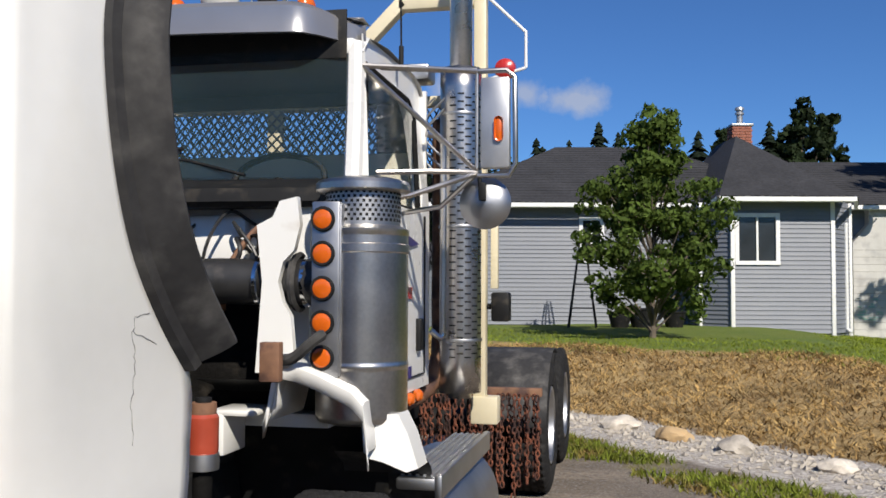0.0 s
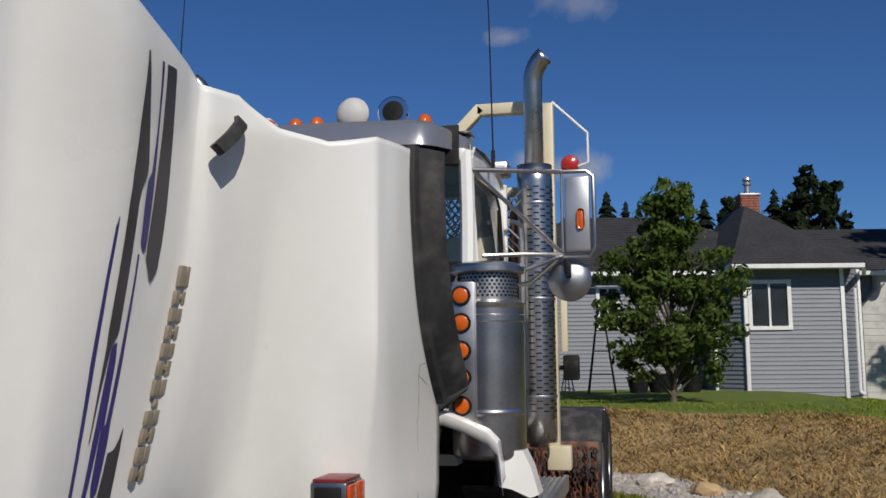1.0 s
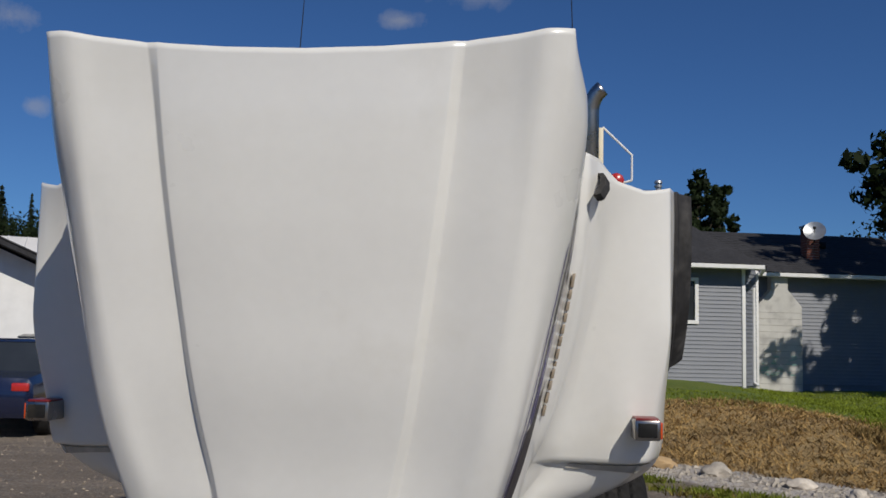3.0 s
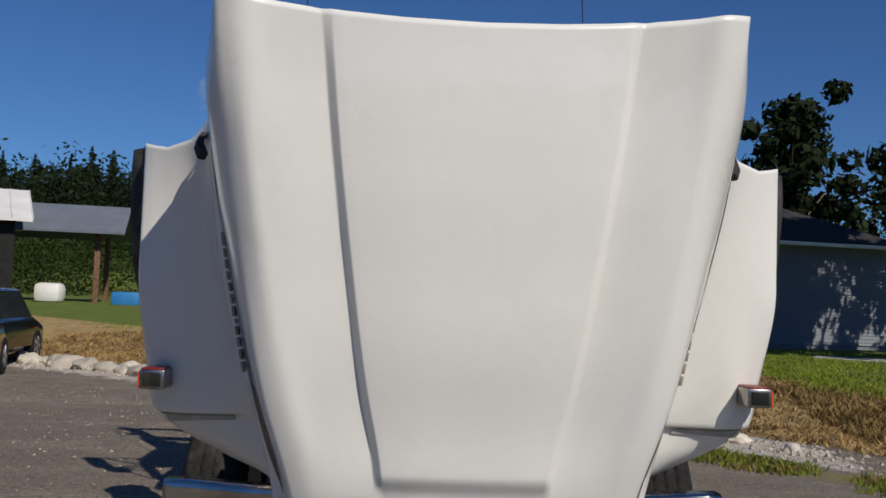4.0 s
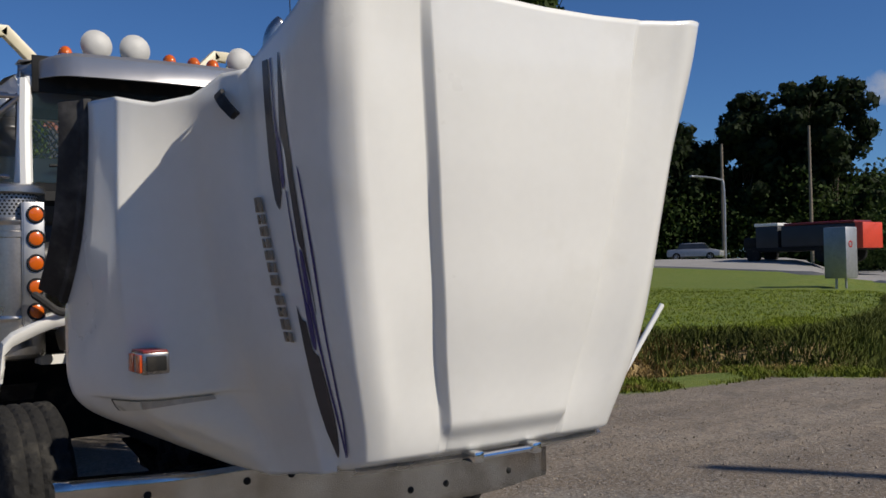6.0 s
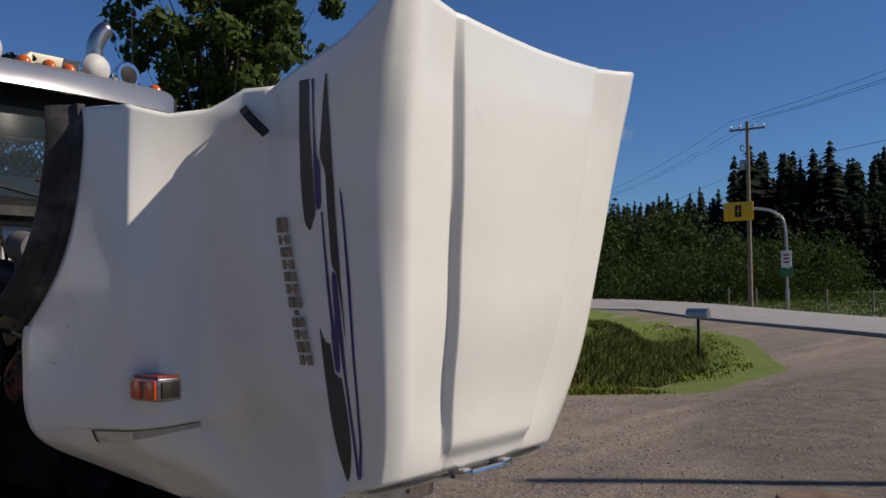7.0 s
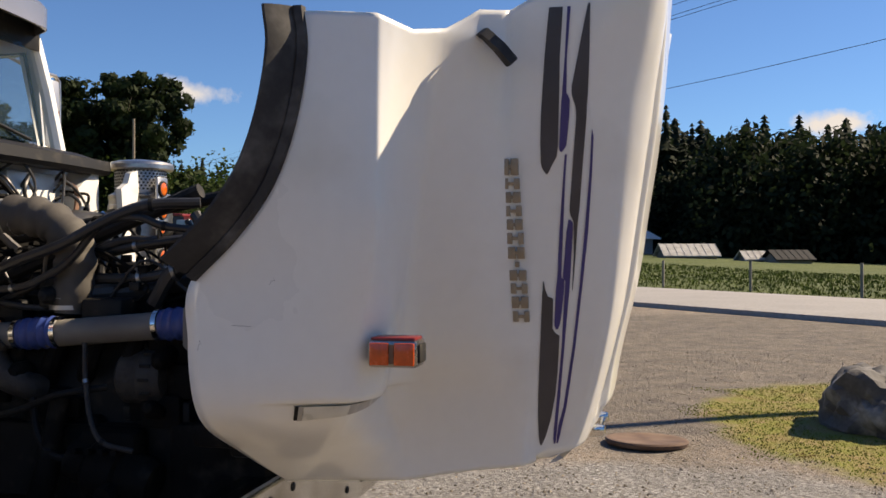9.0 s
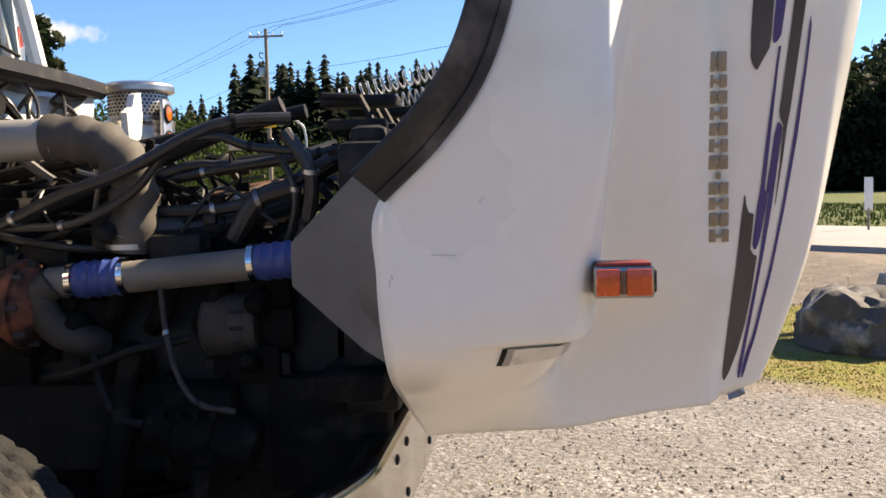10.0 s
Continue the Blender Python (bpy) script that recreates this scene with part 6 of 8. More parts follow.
# coolant jar
bm = bmesh.new()
lathe(bm, [(.02, -.10), (.07, -.09), (.075, -.07), (.07, -.06), (.075, -.04), (.075, .05), (.06, .08), (.03, .09)], turned((-.42, 1.92, 1.74), (0, 1, .1)), 22)
jar = part("blower_drum", bm, GREYDUCT, engine, "ribbed dark grey drum at the firewall")
bm = bmesh.new()
lathe(bm, [(.03, -.13), (.035, -.12), (.035, -.09), (.02, -.085)], turned((-.42, 1.92, 1.74), (0, 1, .1)), 14)
part("cap", bm, BLACK, jar)
for pts, r, mt in (([(-.52, 1.80, 1.35), (-.52, 1.711, 1.383), (-.52, 1.558, 1.45), (-.53, 1.348, 1.519), (-.50, 1.175, 1.611), (-.46, 1.057, 1.652), (-.40, .90, 1.66)], .019, HOSE),
                   ([(-.50, 1.85, 1.36), (-.50, 1.573, 1.359), (-.50, 1.432, 1.406), (-.50, 1.334, 1.469), (-.50, 1.262, 1.549), (-.50, 1.20, 1.596), (-.47, 1.099, 1.609), (-.44, 1.016, 1.578), (-.40, .86, 1.56)], .014, HOSE),
                   ([(-.30, 1.319, 1.486), (-.30, 1.209, 1.51), (-.28, .992, 1.539), (-.26, .849, 1.56), (-.24, .74, 1.58)], .015, HOSE), ([(-.35, 1.42, 1.39), (-.35, 1.16, 1.395), (-.35, 1.035, 1.418), (-.34, .91, 1.475), (-.32, .80, 1.54)], .02, HOSE),
                   ([(-.52, 1.274, 1.187), (-.55, 1.25, 1.044), (-.60, 1.20, .93), (-.64, 1.13, .86), (-.62, 1.03, .83)], .009, GRIMYCAST), ([(-.40, .92, 1.62), (-.42, .84, 1.50), (-.40, .86, 1.35), (-.38, .92, 1.22)], .022, HOSE),
                   ([(-.34, .98, 1.60), (-.38, .90, 1.45), (-.36, .93, 1.30), (-.33, 1.0, 1.2)], .012, HOSE), ([(-.36, 1.10, 1.30), (-.36, 1.02, 1.42), (-.34, .90, 1.46)], .03, HOSE), ([(-.2, 1.28, 1.36), (-.22, 1.12, 1.42), (-.2, 1.0, 1.455), (-.18, .92, 1.46)], .026, TANPIPE)):
    bm = bmesh.new()
    tube(bm, smooth_pts(pts, 6), r, 10)
    hose = part("bay_hose", bm, mt, engine, "tan coolant pipe" if mt is TANPIPE else "")
    for k in (1, len(pts) - 2):
        a, b = Vector(pts[k]), Vector(pts[k + 1])
        bm = bmesh.new()
        lathe(bm, [(r * 1.02, -.007), (r * 1.25, -.007), (r * 1.25, .007), (r * 1.02, .007)], turned(a, b - a), 14, closed=True)
        part("hose_clamp", bm, DULL if k == 1 else BLACK, hose)
rnd = random.Random(31)
for k in range(60):
    y, z, x = rnd.uniform(.78, 1.5), rnd.uniform(1.18, 1.6), rnd.uniform(-.45, .1)
    bm = bmesh.new()
    if k % 3 == 0:
        slab(bm, (x - .012, y - .02, z - .015), (x + .012, y + .02, z + .015), .004)
    elif k % 3 == 1:
        lathe(bm, [(.012, -.03), (.014, -.02), (.014, .02), (.009, .03), (0, .031)], turned((x, y, z), (rnd.uniform(-1, 1), rnd.uniform(-1, 1), 1)), 10)
    else:
        tube(bm, smooth_pts([(x, y, z), (x + .02, y + rnd.uniform(-.1, .1), z + .05), (x, y + rnd.uniform(-.2, .2), z - .06), (x - .03, y + rnd.uniform(-.2, .2), z - .16)], 5), rnd.choice((.004, .006, .008)), 6)
    part("bay_fitting", bm, rnd.choice((BLACK, GREASE, HOSE, GREASE, DULL)), engine)
# inner plate beside the left air cleaner
for s in (-1,):
    bm = mirrored(lambda b: poly(b, [(.72, 2.14, 1.90), (.72, 1.86, 1.82), (.80, 1.84, 1.80), (.82, 1.84, 1.50), (.74, 1.95, 1.42), (.70, 2.14, 1.40)], (.012, 0, 0)), s)
    part("cowl_plate", bm, BLACK, engine, "black inner cowl plate")
# springs that hold the hood
for x in (-.22, .22):
    bm = bmesh.new()
    a, b = Vector((x, .80, 1.73)), Vector((x * 1.3, .22, 1.86))
    w = (b - a)
    u, v = frame_of(w)
    tube(bm, [a + w * (k / 220) + (u * math.cos(k * .72) + v * math.sin(k * .72)) * .024 for k in range(221)], .004, 5)
    part("hood_spring", bm, DULL, engine, "coil spring to the hood")
    bm = bmesh.new()
    slab(bm, (x - .06, .60, 1.70), (x + .06, .84, 1.735), .01)
    part("spring_plate", bm, BLACK, engine)

# ---- front suspension and underside ----
for s in (-1, 1):
    bm = bmesh.new()
    for k in range(5):
        L = .62 - k * .09
        pts = [(s * .44, 1.70 + t * L, .60 - .05 * (1 - t * t) - k * .016 + .0) for t in np.linspace(-1, 1, 9)]
        rows = [[(x - .045, y, z), (x + .045, y, z), (x + .045, y, z - .013), (x - .045, y, z - .013)] for x, y, z in pts]
        sheet(bm, rows, wrap=True)
    bmesh.ops.recalc_face_normals(bm, faces=bm.faces[:])
    part("leaf_spring", bm, GREASE, truck, "rusty dark leaf spring")
    bm = mirrored(lambda b: (tube(b, [(.55, 1.45, .55), (.50, 1.38, .98)], .035, 12), tube(b, [(.55, 1.44, .60), (.52, 1.40, .80)], .045, 12)), s)
    part("shock_absorber", bm, GREASE, truck)
    box = part("steering_box", mirrored(lambda b: slab(b, (.44, 1.06, .60), (.56, 1.28, .88), .03), s), GREASE, truck, "grimy steering box")
    part("gear_housing", mirrored(lambda b: lathe(b, [(.03, -.17), (.07, -.165), (.085, -.14), (.085, -.05), (.10, -.04), (.10, .06), (.08, .08), (.075, .15), (.04, .17), (0, .172)], turned((.53, 1.16, .74), (0, 1, .25)), 20), s), GREASE, box)
    for k in range(4):
        part("housing_bolt", mirrored(lambda b: tube(b, [(.60, 1.09 + .05 * k, .82), (.64, 1.09 + .05 * k, .825)], .012, 6), s), GREASE, box)
    part("pitman_arm", mirrored(lambda b: (tube(b, [(.56, 1.12, .70), (.66, 1.12, .68)], .035, 10), tube(b, [(.66, 1.12, .68), (.68, 1.15, .48)], .026, 8)), s), GREASE, box)
    part("drag_link", mirrored(lambda b: tube(b, [(.69, 1.15, .49), (.72, 1.66, .52)], .022, 8), s), GREASE, box)
    for pts, r in (([(.50, 1.66, .90), (.56, 1.50, .94), (.57, 1.34, 1.00), (.50, 1.20, 1.02)], .012), ([(.47, 1.52, 1.05), (.52, 1.46, .86), (.55, 1.36, .78), (.50, 1.26, .80)], .014)):
        part("steering_hose", mirrored(lambda b: tube(b, smooth_pts(pts, 5), r, 8), s), BLACK, truck, "dusty black steering hose")
    for y, z, w, h in ((.90, .98, .10, .12), (1.34, .90, .14, .07), (1.52, 1.02, .16, .10), (1.72, .86, .12, .16), (1.90, 1.0, .14, .08)):
        part("splash_bracket", mirrored(lambda b: slab(b, (.415, y, z), (.455, y + w, z + h), .008), s), GREASE, truck)
    # black sheet added so that the lower bay reads as dark
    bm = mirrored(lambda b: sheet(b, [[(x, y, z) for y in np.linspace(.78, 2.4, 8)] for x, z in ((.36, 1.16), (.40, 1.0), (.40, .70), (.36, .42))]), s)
    part("splash_panel", bm, BLACK, truck, "black sheet added to darken the side of the bay")
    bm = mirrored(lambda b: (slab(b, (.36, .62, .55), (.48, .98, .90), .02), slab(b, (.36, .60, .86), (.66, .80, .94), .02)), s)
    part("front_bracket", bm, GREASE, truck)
# red filter bowl and bracket seen on the left
bm = bmesh.new()
lathe(bm, [(.045, 0), (.048, .01), (.048, .11), (.04, .12)], Matrix.Translation((.765, 1.50, 1.07)), 20)
bowl = part("fluid_filter", bm, ORANGEPLASTIC, truck, "orange-red fluid filter")
for z0, z1, r, mt in ((1.19, 1.225, .040, RUSTPIPE), (1.225, 1.24, .025, BLACK), (1.02, 1.07, .05, DULL), (.92, 1.02, .03, GREASE)):
    bm = bmesh.new()
    lathe(bm, [(r, z0), (r * 1.03, (z0 + z1) / 2), (r, z1)], Matrix.Translation((.765, 1.50, 0)), 18)
    part("filter_part", bm, mt, bowl)
bm = bmesh.new()
slab(bm, (.86, 1.70, 1.27), (.93, 1.74, 1.40), .005)
part("wiring_bracket", bm, RUSTPIPE, truck, "rusty bracket")
# bumper bolts
for x in (-.9, -.5, -.3, .3, .5, .9):
    for z in (.50, .66):
        bm = bmesh.new()
        lathe(bm, [(.016, 0), (.016, .008), (.008, .012), (0, .013)], turned((x, .60 + .10 * ease(.75, 1.22, abs(x)), z), (0, -1, 0)), 12)
        part("bumper_bolt", bm, BLACK, bumper)


# ---- trees ----
def leaf_cloud(rng, centres, radii, count, size, flat=0.42):
    """Leaf quads strewn over lobes: arrays of vertices and faces."""
    n = len(centres)
    pick = rng.integers(0, n, count)
    d = rng.normal(size=(count, 3))
    d /= np.linalg.norm(d, axis=1)[:, None]
    r = radii[pick] * (0.55 + 0.5 * rng.random(count))
    c = centres[pick] + d * r[:, None] * np.array((1, 1, 0.8))
    face = d + rng.normal(size=(count, 3)) * flat
    a = np.cross(face, rng.normal(size=(count, 3)))
    a /= np.linalg.norm(a, axis=1)[:, None]
    b = np.cross(face, a)
    b /= np.linalg.norm(b, axis=1)[:, None]
    s = size * (0.6 + 0.8 * rng.random(count))[:, None]
    v = np.stack([c - a * s, c + b * s * 0.55 - a * s * .1, c + a * s, c - b * s * 0.55 - a * s * .1], 1).reshape(-1, 3)
    f = np.arange(count * 4).reshape(-1, 4)
    return v, f


def mesh_from(name, verts, faces, material, smooth=False):
    me = bpy.data.meshes.new(name)
    me.from_pydata(verts.tolist() if hasattr(verts, "tolist") else verts, [], faces.tolist() if hasattr(faces, "tolist") else faces)
    me.materials.append(material)
    if smooth:
        me.shade_smooth()
    return me


def broad_tree(name, at, height, spread, leaves, size, seed, label, material=LEAF, trunks=1, bare=0.28, lobes=26, group="", bark=BARK, fan=.22, lump=1.0, cone=False):
    rng = np.random.default_rng(seed)
    ob = thing(name, label, "tree", group, at)
    bm = bmesh.new()
    centres, radii = [], []
    for t in range(trunks):
        lean = rng.normal(size=2) * spread * (0.10 if trunks == 1 else fan)
        foot = rng.normal(size=2) * (0 if trunks == 1 else 0.35 if fan < .3 else 0.12)
        top = Vector((foot[0] + lean[0], foot[1] + lean[1], height * 0.86))
        mid = Vector((foot[0] + lean[0] * 0.35, foot[1] + lean[1] * 0.35, height * 0.42))
        way = smooth_pts([(foot[0], foot[1], -0.15), (foot[0] * 1.1 + lean[0] * (.1 if fan > .3 else 0), foot[1] * 1.1 + lean[1] * (.1 if fan > .3 else 0), height * 0.12), mid, top], 5)
        r0 = height * (0.017 if trunks == 1 else 0.009)
        tube(bm, way, list(np.linspace(r0, r0 * 0.15, len(way))), 8)
        for k in range(lobes // trunks):
            h = bare + (1 - bare) * (k + rng.random()) / (lobes // trunks)
            p = way[min(len(way) - 1, int(h * (len(way) - 1)))]
            a = rng.random() * 6.283
            width = spread * math.sin(math.pi * min(0.98, 0.16 + 0.84 * (h - bare) / (1 - bare)) ** 0.8) ** 0.8
            if cone:
                up = (h - bare) / (1 - bare)
                width = spread * min(1.0, .62 + 2.0 * up) * (1 - up) ** .8 + .12
            reach = width * (0.35 + 0.65 * rng.random())
            tip = Vector((p.x + math.cos(a) * reach, p.y + math.sin(a) * reach, height * h + reach * 0.25))
            tube(bm, smooth_pts([p, p.lerp(tip, 0.5) + Vector((0, 0, reach * 0.06)), tip], 3), [r0 * 0.35, r0 * .3, r0 * .26, r0 * .22, r0 * .17, r0 * .12, r0 * 0.06], 5, caps=False)
            for q in (0.6, 0.85, 1.05):
                centres.append(p.lerp(tip, q) + Vector(rng.normal(size=3) * spread * 0.07))
                radii.append(spread * lump * (0.13 + 0.14 * rng.random()))
    part("trunk", bm, bark, ob, "grey-brown trunk and limbs" if bark is BARK else "pale grey trunks fanning from one foot")
    v, f = leaf_cloud(rng, np.array([list(c) for c in centres]), np.array(radii), leaves, size)
    crown = new("crown", mesh_from("crown", v, f, material))
    crown.parent = ob
    crown["label"] = "leafy uneven crown"
    return ob


def conifer_arrays(rng, height, spread, tiers=36, ring=8):
    """A fir: a thin trunk and tiers of drooping, ragged boughs."""
    v, f = [], []
    for k in range(3):
        a = k * 2.094
        v += [(0.02 * height * math.cos(a), 0.02 * height * math.sin(a), 0)]
    v.append((0, 0, height * 0.98))
    f += [(0, 1, 3), (1, 2, 3), (2, 0, 3)]
    for i in range(tiers):
        t = (i + rng.random() * 0.5) / tiers
        z = height * (0.12 + 0.86 * t)
        reach = spread * (1 - t) ** 0.85 * (0.7 + 0.5 * rng.random()) + 0.012 * height
        m = ring if t < 0.7 else max(5, ring * 2 // 3)
        for k in range(m):
            a = (k + rng.random() * 0.9) * 6.283 / m
            r = reach * (0.4 + 0.8 * rng.random())
            w = 0.24 * r + 0.011 * height
            c, s = math.cos(a), math.sin(a)
            drop = r * (0.25 + 0.3 * rng.random())
            n = len(v)
            v += [(0, 0, z + 0.025 * height), (c * r * 0.55 - s * w, s * r * 0.55 + c * w, z - drop * 0.35), (c * r, s * r, z - drop), (c * r * 0.55 + s * w, s * r * 0.55 - c * w, z - drop * 0.4)]
            f += [(n, n + 1, n + 2), (n, n + 2, n + 3)]
    return np.array(v), f


def forest(name, label, places, material, seed, conifers=True, leaves=620, leaf=.024):
    """Many far trees as one mesh. places: (x, y, height, spread)."""
    rng = np.random.default_rng(seed)
    vs, fs, n = [], [], 0
    protos = [conifer_arrays(rng, 1.0, 0.19 + 0.05 * rng.random()) for k in range(7)] if conifers else []
    for x, y, h, sp in places:
        if conifers:
            v, f = protos[rng.integers(0, 7)]
            a = rng.random() * 6.283
            v = np.stack([v[:, 0] * math.cos(a) - v[:, 1] * math.sin(a), v[:, 0] * math.sin(a) + v[:, 1] * math.cos(a), v[:, 2]], 1) * np.array((sp, sp, 1)) * h
            f = [tuple(i + n for i in q) for q in f]
        else:
            k = 14
            c = np.clip(rng.normal(size=(k, 3)), -1.25, 1.25) * np.array((sp * .42, sp * .42, 0))
            up = (np.arange(k) + rng.random(k)) / k
            c[:, :2] *= (1.15 - .75 * up)[:, None]
            c[:, 2] = h * (.08 + .78 * up)
            v, fa = leaf_cloud(rng, c, sp * (.22 + .16 * rng.random(k)), leaves, h * leaf)
            f = [tuple(int(i) + n for i in q) for q in fa]
        vs.append(v + np.array((x, y, ground_z(x, y) - .3)))
        fs += f
        n += len(v)
    ob = new(name, mesh_from(name, np.concatenate(vs), fs, material))
    return tagged(ob, label, "trees", kind="stuff")


def ring(rng, eye, yaw0, yaw1, d0, d1, n, h0, h1, sp):
    out = []
    for k in range(n):
        a, d = radians(yaw0 + (yaw1 - yaw0) * rng.random()), d0 + (d1 - d0) * rng.random()
        out.append((eye[0] - math.sin(a) * d, eye[1] + math.cos(a) * d, h0 + (h1 - h0) * rng.random(), sp * (0.75 + 0.5 * rng.random())))
    return out


rng0 = np.random.default_rng(3)
rng1 = np.random.default_rng(31)
forest("garden_wood", "leafy green trees behind the house", ring(rng1, (0, -3), 1, 11, 56, 80, 60, 7.0, 9.5, 5.5), LEAFDARK, 33, False, 1100, .02)
forest("conifer_wood", "dark fir wood on the far slope", ring(rng0, (-3, 0), -72, -125, 112, 150, 600, 13, 18, 1.25) + ring(rng0, (-3, 0), -60, -126, 106, 118, 420, 6, 10, 1.9) + ring(rng0, (-3, 0), -56, -73, 118, 160, 320, 9, 14, 1.0), CONIFER, 4)
forest("wood_mass", "dense dark wood on the far slope", ring(rng1, (-3, 0), -57, -100, 108, 126, 250, 6.0, 12.0, 7.5), WOODLEAF, 41, False, 520, .026)
forest("far_conifers", "dark firs behind the house", ring(rng0, (1, -3), 9, 1, 58, 76, 50, 7, 10.5, 1.5) + ring(rng0, (1, -3), 1, -12, 58, 76, 60, 5, 8, 1.5), CONIFER, 6)
forest("slope_wood", "dark round-topped wood beyond the far road", ring(rng0, (1, -3), -14, -50, 95, 140, 60, 9, 14, 9.0), LEAFDARK, 7, False, 1200, .02)
forest("hill_wood", "mixed wood on the hill beyond the yard", ring(rng0, (0, -3), 9, 42, 95, 180, 260, 7, 12, 8.0), LEAFDARK, 8, False, 900, .022)
forest("hill_firs", "scattered firs on the hill", ring(rng0, (0, -3), 8, 40, 110, 175, 70, 9, 14, 1.0), CONIFER, 9)
forest("roadside_wood", "dark leafy wood across the field", ring(rng0, (-3, 0), -94, -128, 100, 118, 210, 9.5, 16.0, 8.5), WOODLEAF, 10, False, 1000, .028)
forest("roadside_bushes", "green bushes along the road", ring(rng0, (-3, 0), -62, -79, 78, 100, 60, 3.2, 7.0, 4.5), BUSH, 12, False)
forest("verge_bushes", "shrubs beyond the lawn", ring(rng0, (-2, -3), -40, -68, 90, 112, 110, 6.0, 11.0, 7.0) + ring(rng0, (-2, -3), -10, -46, 62, 84, 90, 3.0, 6.0, 5.0) + ring(rng0, (0, -3), 9, 30, 60, 90, 60, 3, 6, 5.0), BUSH, 14, False)
# never in view: added so that bright metal reflects dark trees, not sky
forest("unseen_wood", "unseen dark wood added round the far sides to darken reflections", ring(rng1, (0, -3), 44, 232, 70, 110, 190, 9, 14, 9.0), LEAFDARK, 52, False, 320, .034)

broad_tree("maple_tree", (2.32, 19.0, ground_z(2.32, 19.0)), 4.65, 2.05, 17000, 0.066, 21, "young green maple on the lawn before the house", lobes=64, bare=.14, cone=True, lump=.62)
broad_tree("cottonwood_tree", (17.6, 21.6, ground_z(17.6, 21.6)), 15.5, 4.7, 26000, 0.16, 22, "tall many-stemmed leafy tree beyond the lawn", PALELEAF, trunks=5, bare=.2, lobes=75, bark=PALEBARK, fan=.34, lump=.62)
for k, (x, y, h) in enumerate(((10.7, 53.0, 11.0), (12.1, 53.4, 10.6), (6.9, 54.0, 10.2), (15.2, 33.2, 9.6))):
    broad_tree("pine_tree", (x, y, .5), h, 2.3 if k < 3 else 4.2, 5000, .20, 70 + k, "dark round-headed tree standing behind the house", LEAFDARK, bare=.3, lobes=26, group="trees behind the house", lump=.8)
for k, (x, y, h, sp) in enumerate(((70.8, 58.1, 12.5, 6), (74.4, 53.5, 15.0, 6), (80.2, 50.4, 17.0, 6.5), (78.5, 46.6, 17.6, 5.8))):
    broad_tree("alder_tree", (x, y, ground_z(x, y)), h, sp, 13000, 0.33, 30 + k, "tall dark leafy tree beside the road", LEAFDARK, trunks=2, bare=.22, lobes=30, group="trees beside the road")
for k, (x, y, h) in enumerate(((-3.9, 53.5, 10.1), (-2.0, 53.6, 9.9), (-.3, 53.7, 11.0), (-5.2, 54.0, 8.4), (9.1, 53.3, 10.6), (5.3, 53.7, 10.3))):
    rng = np.random.default_rng(60 + k)
    ob = thing("fir_tree", "dark fir standing behind the house", "tree", "firs behind the house", (x, y, 0.5))
    v, f = conifer_arrays(rng, h, h * (.30 if k != 2 else .36), 42, 16)
    v2, f2 = conifer_arrays(rng, h * .95, h * .20, 42, 12)
    v2 = v2 + np.array((h * .10, h * .05, 0))
    crown = new("crown", mesh_from("crown", np.concatenate([v, v2]), f + [tuple(i + len(v) for i in q) for q in f2], CONIFER))
    crown.parent = ob
    bm = bmesh.new()
    tube(bm, [(0, 0, -.2), (0, 0, h * .5)], [.2, .1], 8)
    part("trunk", bm, BARK, ob)

# ---- house ----
HX, HY, HR = -2.57, 22.22, 10.77


def wall_boards(ob, a, b, z0, z1, holes=(), step=0.115, share=None):
    """Lapped siding between two plan points, board by board, leaving holes (along0, along1, z0, z1)."""
    a, b = Vector((*a, 0)), Vector((*b, 0))
    way = (b - a)
    length = way.length
    way.normalize()
    out = Vector((way.y, -way.x, 0))
    n = int((z1 - z0) / step)
    made = []
    for k in range(n):
        lo, hi = z0 + k * step, z0 + (k + 1) * step
        spans = [(0.0, length)]
        for h0, h1, hz0, hz1 in holes:
            if hi > hz0 and lo < hz1:
                spans = [s for p, q in spans for s in ((p, min(q, h0)), (max(p, h1), q)) if s[1] - s[0] > 0.02]
        for p, q in spans:
            bm = bmesh.new()
            pts = [(0.012, lo), (0.026, lo), (0.020, lo + .012), (0.004, hi + .01), (-.02, hi + .01), (-.02, lo)]
            rows = [[a + way * s + out * o + Vector((0, 0, z)) for o, z in pts] for s in (p, q)]
            sheet(bm, rows, wrap=True)
            made.append(part("siding_board", bm, SIDING, ob, angle=20))
    return made


def plate_wall(bm, a, b, z0, z1, holes=(), thick=0.16):
    """The wall behind the boards, with its openings, from pieces that meet end to end."""
    a, b = Vector((*a, 0)), Vector((*b, 0))
    way = b - a
    length = way.length
    way.normalize()
    inn = Vector((-way.y, way.x, 0))
    cuts = sorted({0.0, length, *[h for q in holes for h in q[:2]]})
    for p, q in zip(cuts, cuts[1:]):
        spans = [(z0, z1)]
        for h0, h1, hz0, hz1 in holes:
            if p >= h0 - 1e-6 and q <= h1 + 1e-6:
                spans = [(z0, hz0), (hz1, z1)]
        for lo, hi in spans:
            c = [a + way * p + inn * .021, a + way * q + inn * .021, a + way * q + inn * thick, a + way * p + inn * thick]
            v = [bm.verts.new(k + Vector((0, 0, z))) for z in (lo, hi) for k in c]
            for f in ((0, 1, 2, 3), (7, 6, 5, 4), (0, 4, 5, 1), (1, 5, 6, 2), (2, 6, 7, 3), (3, 7, 4, 0)):
                bm.faces.new([v[i] for i in f])


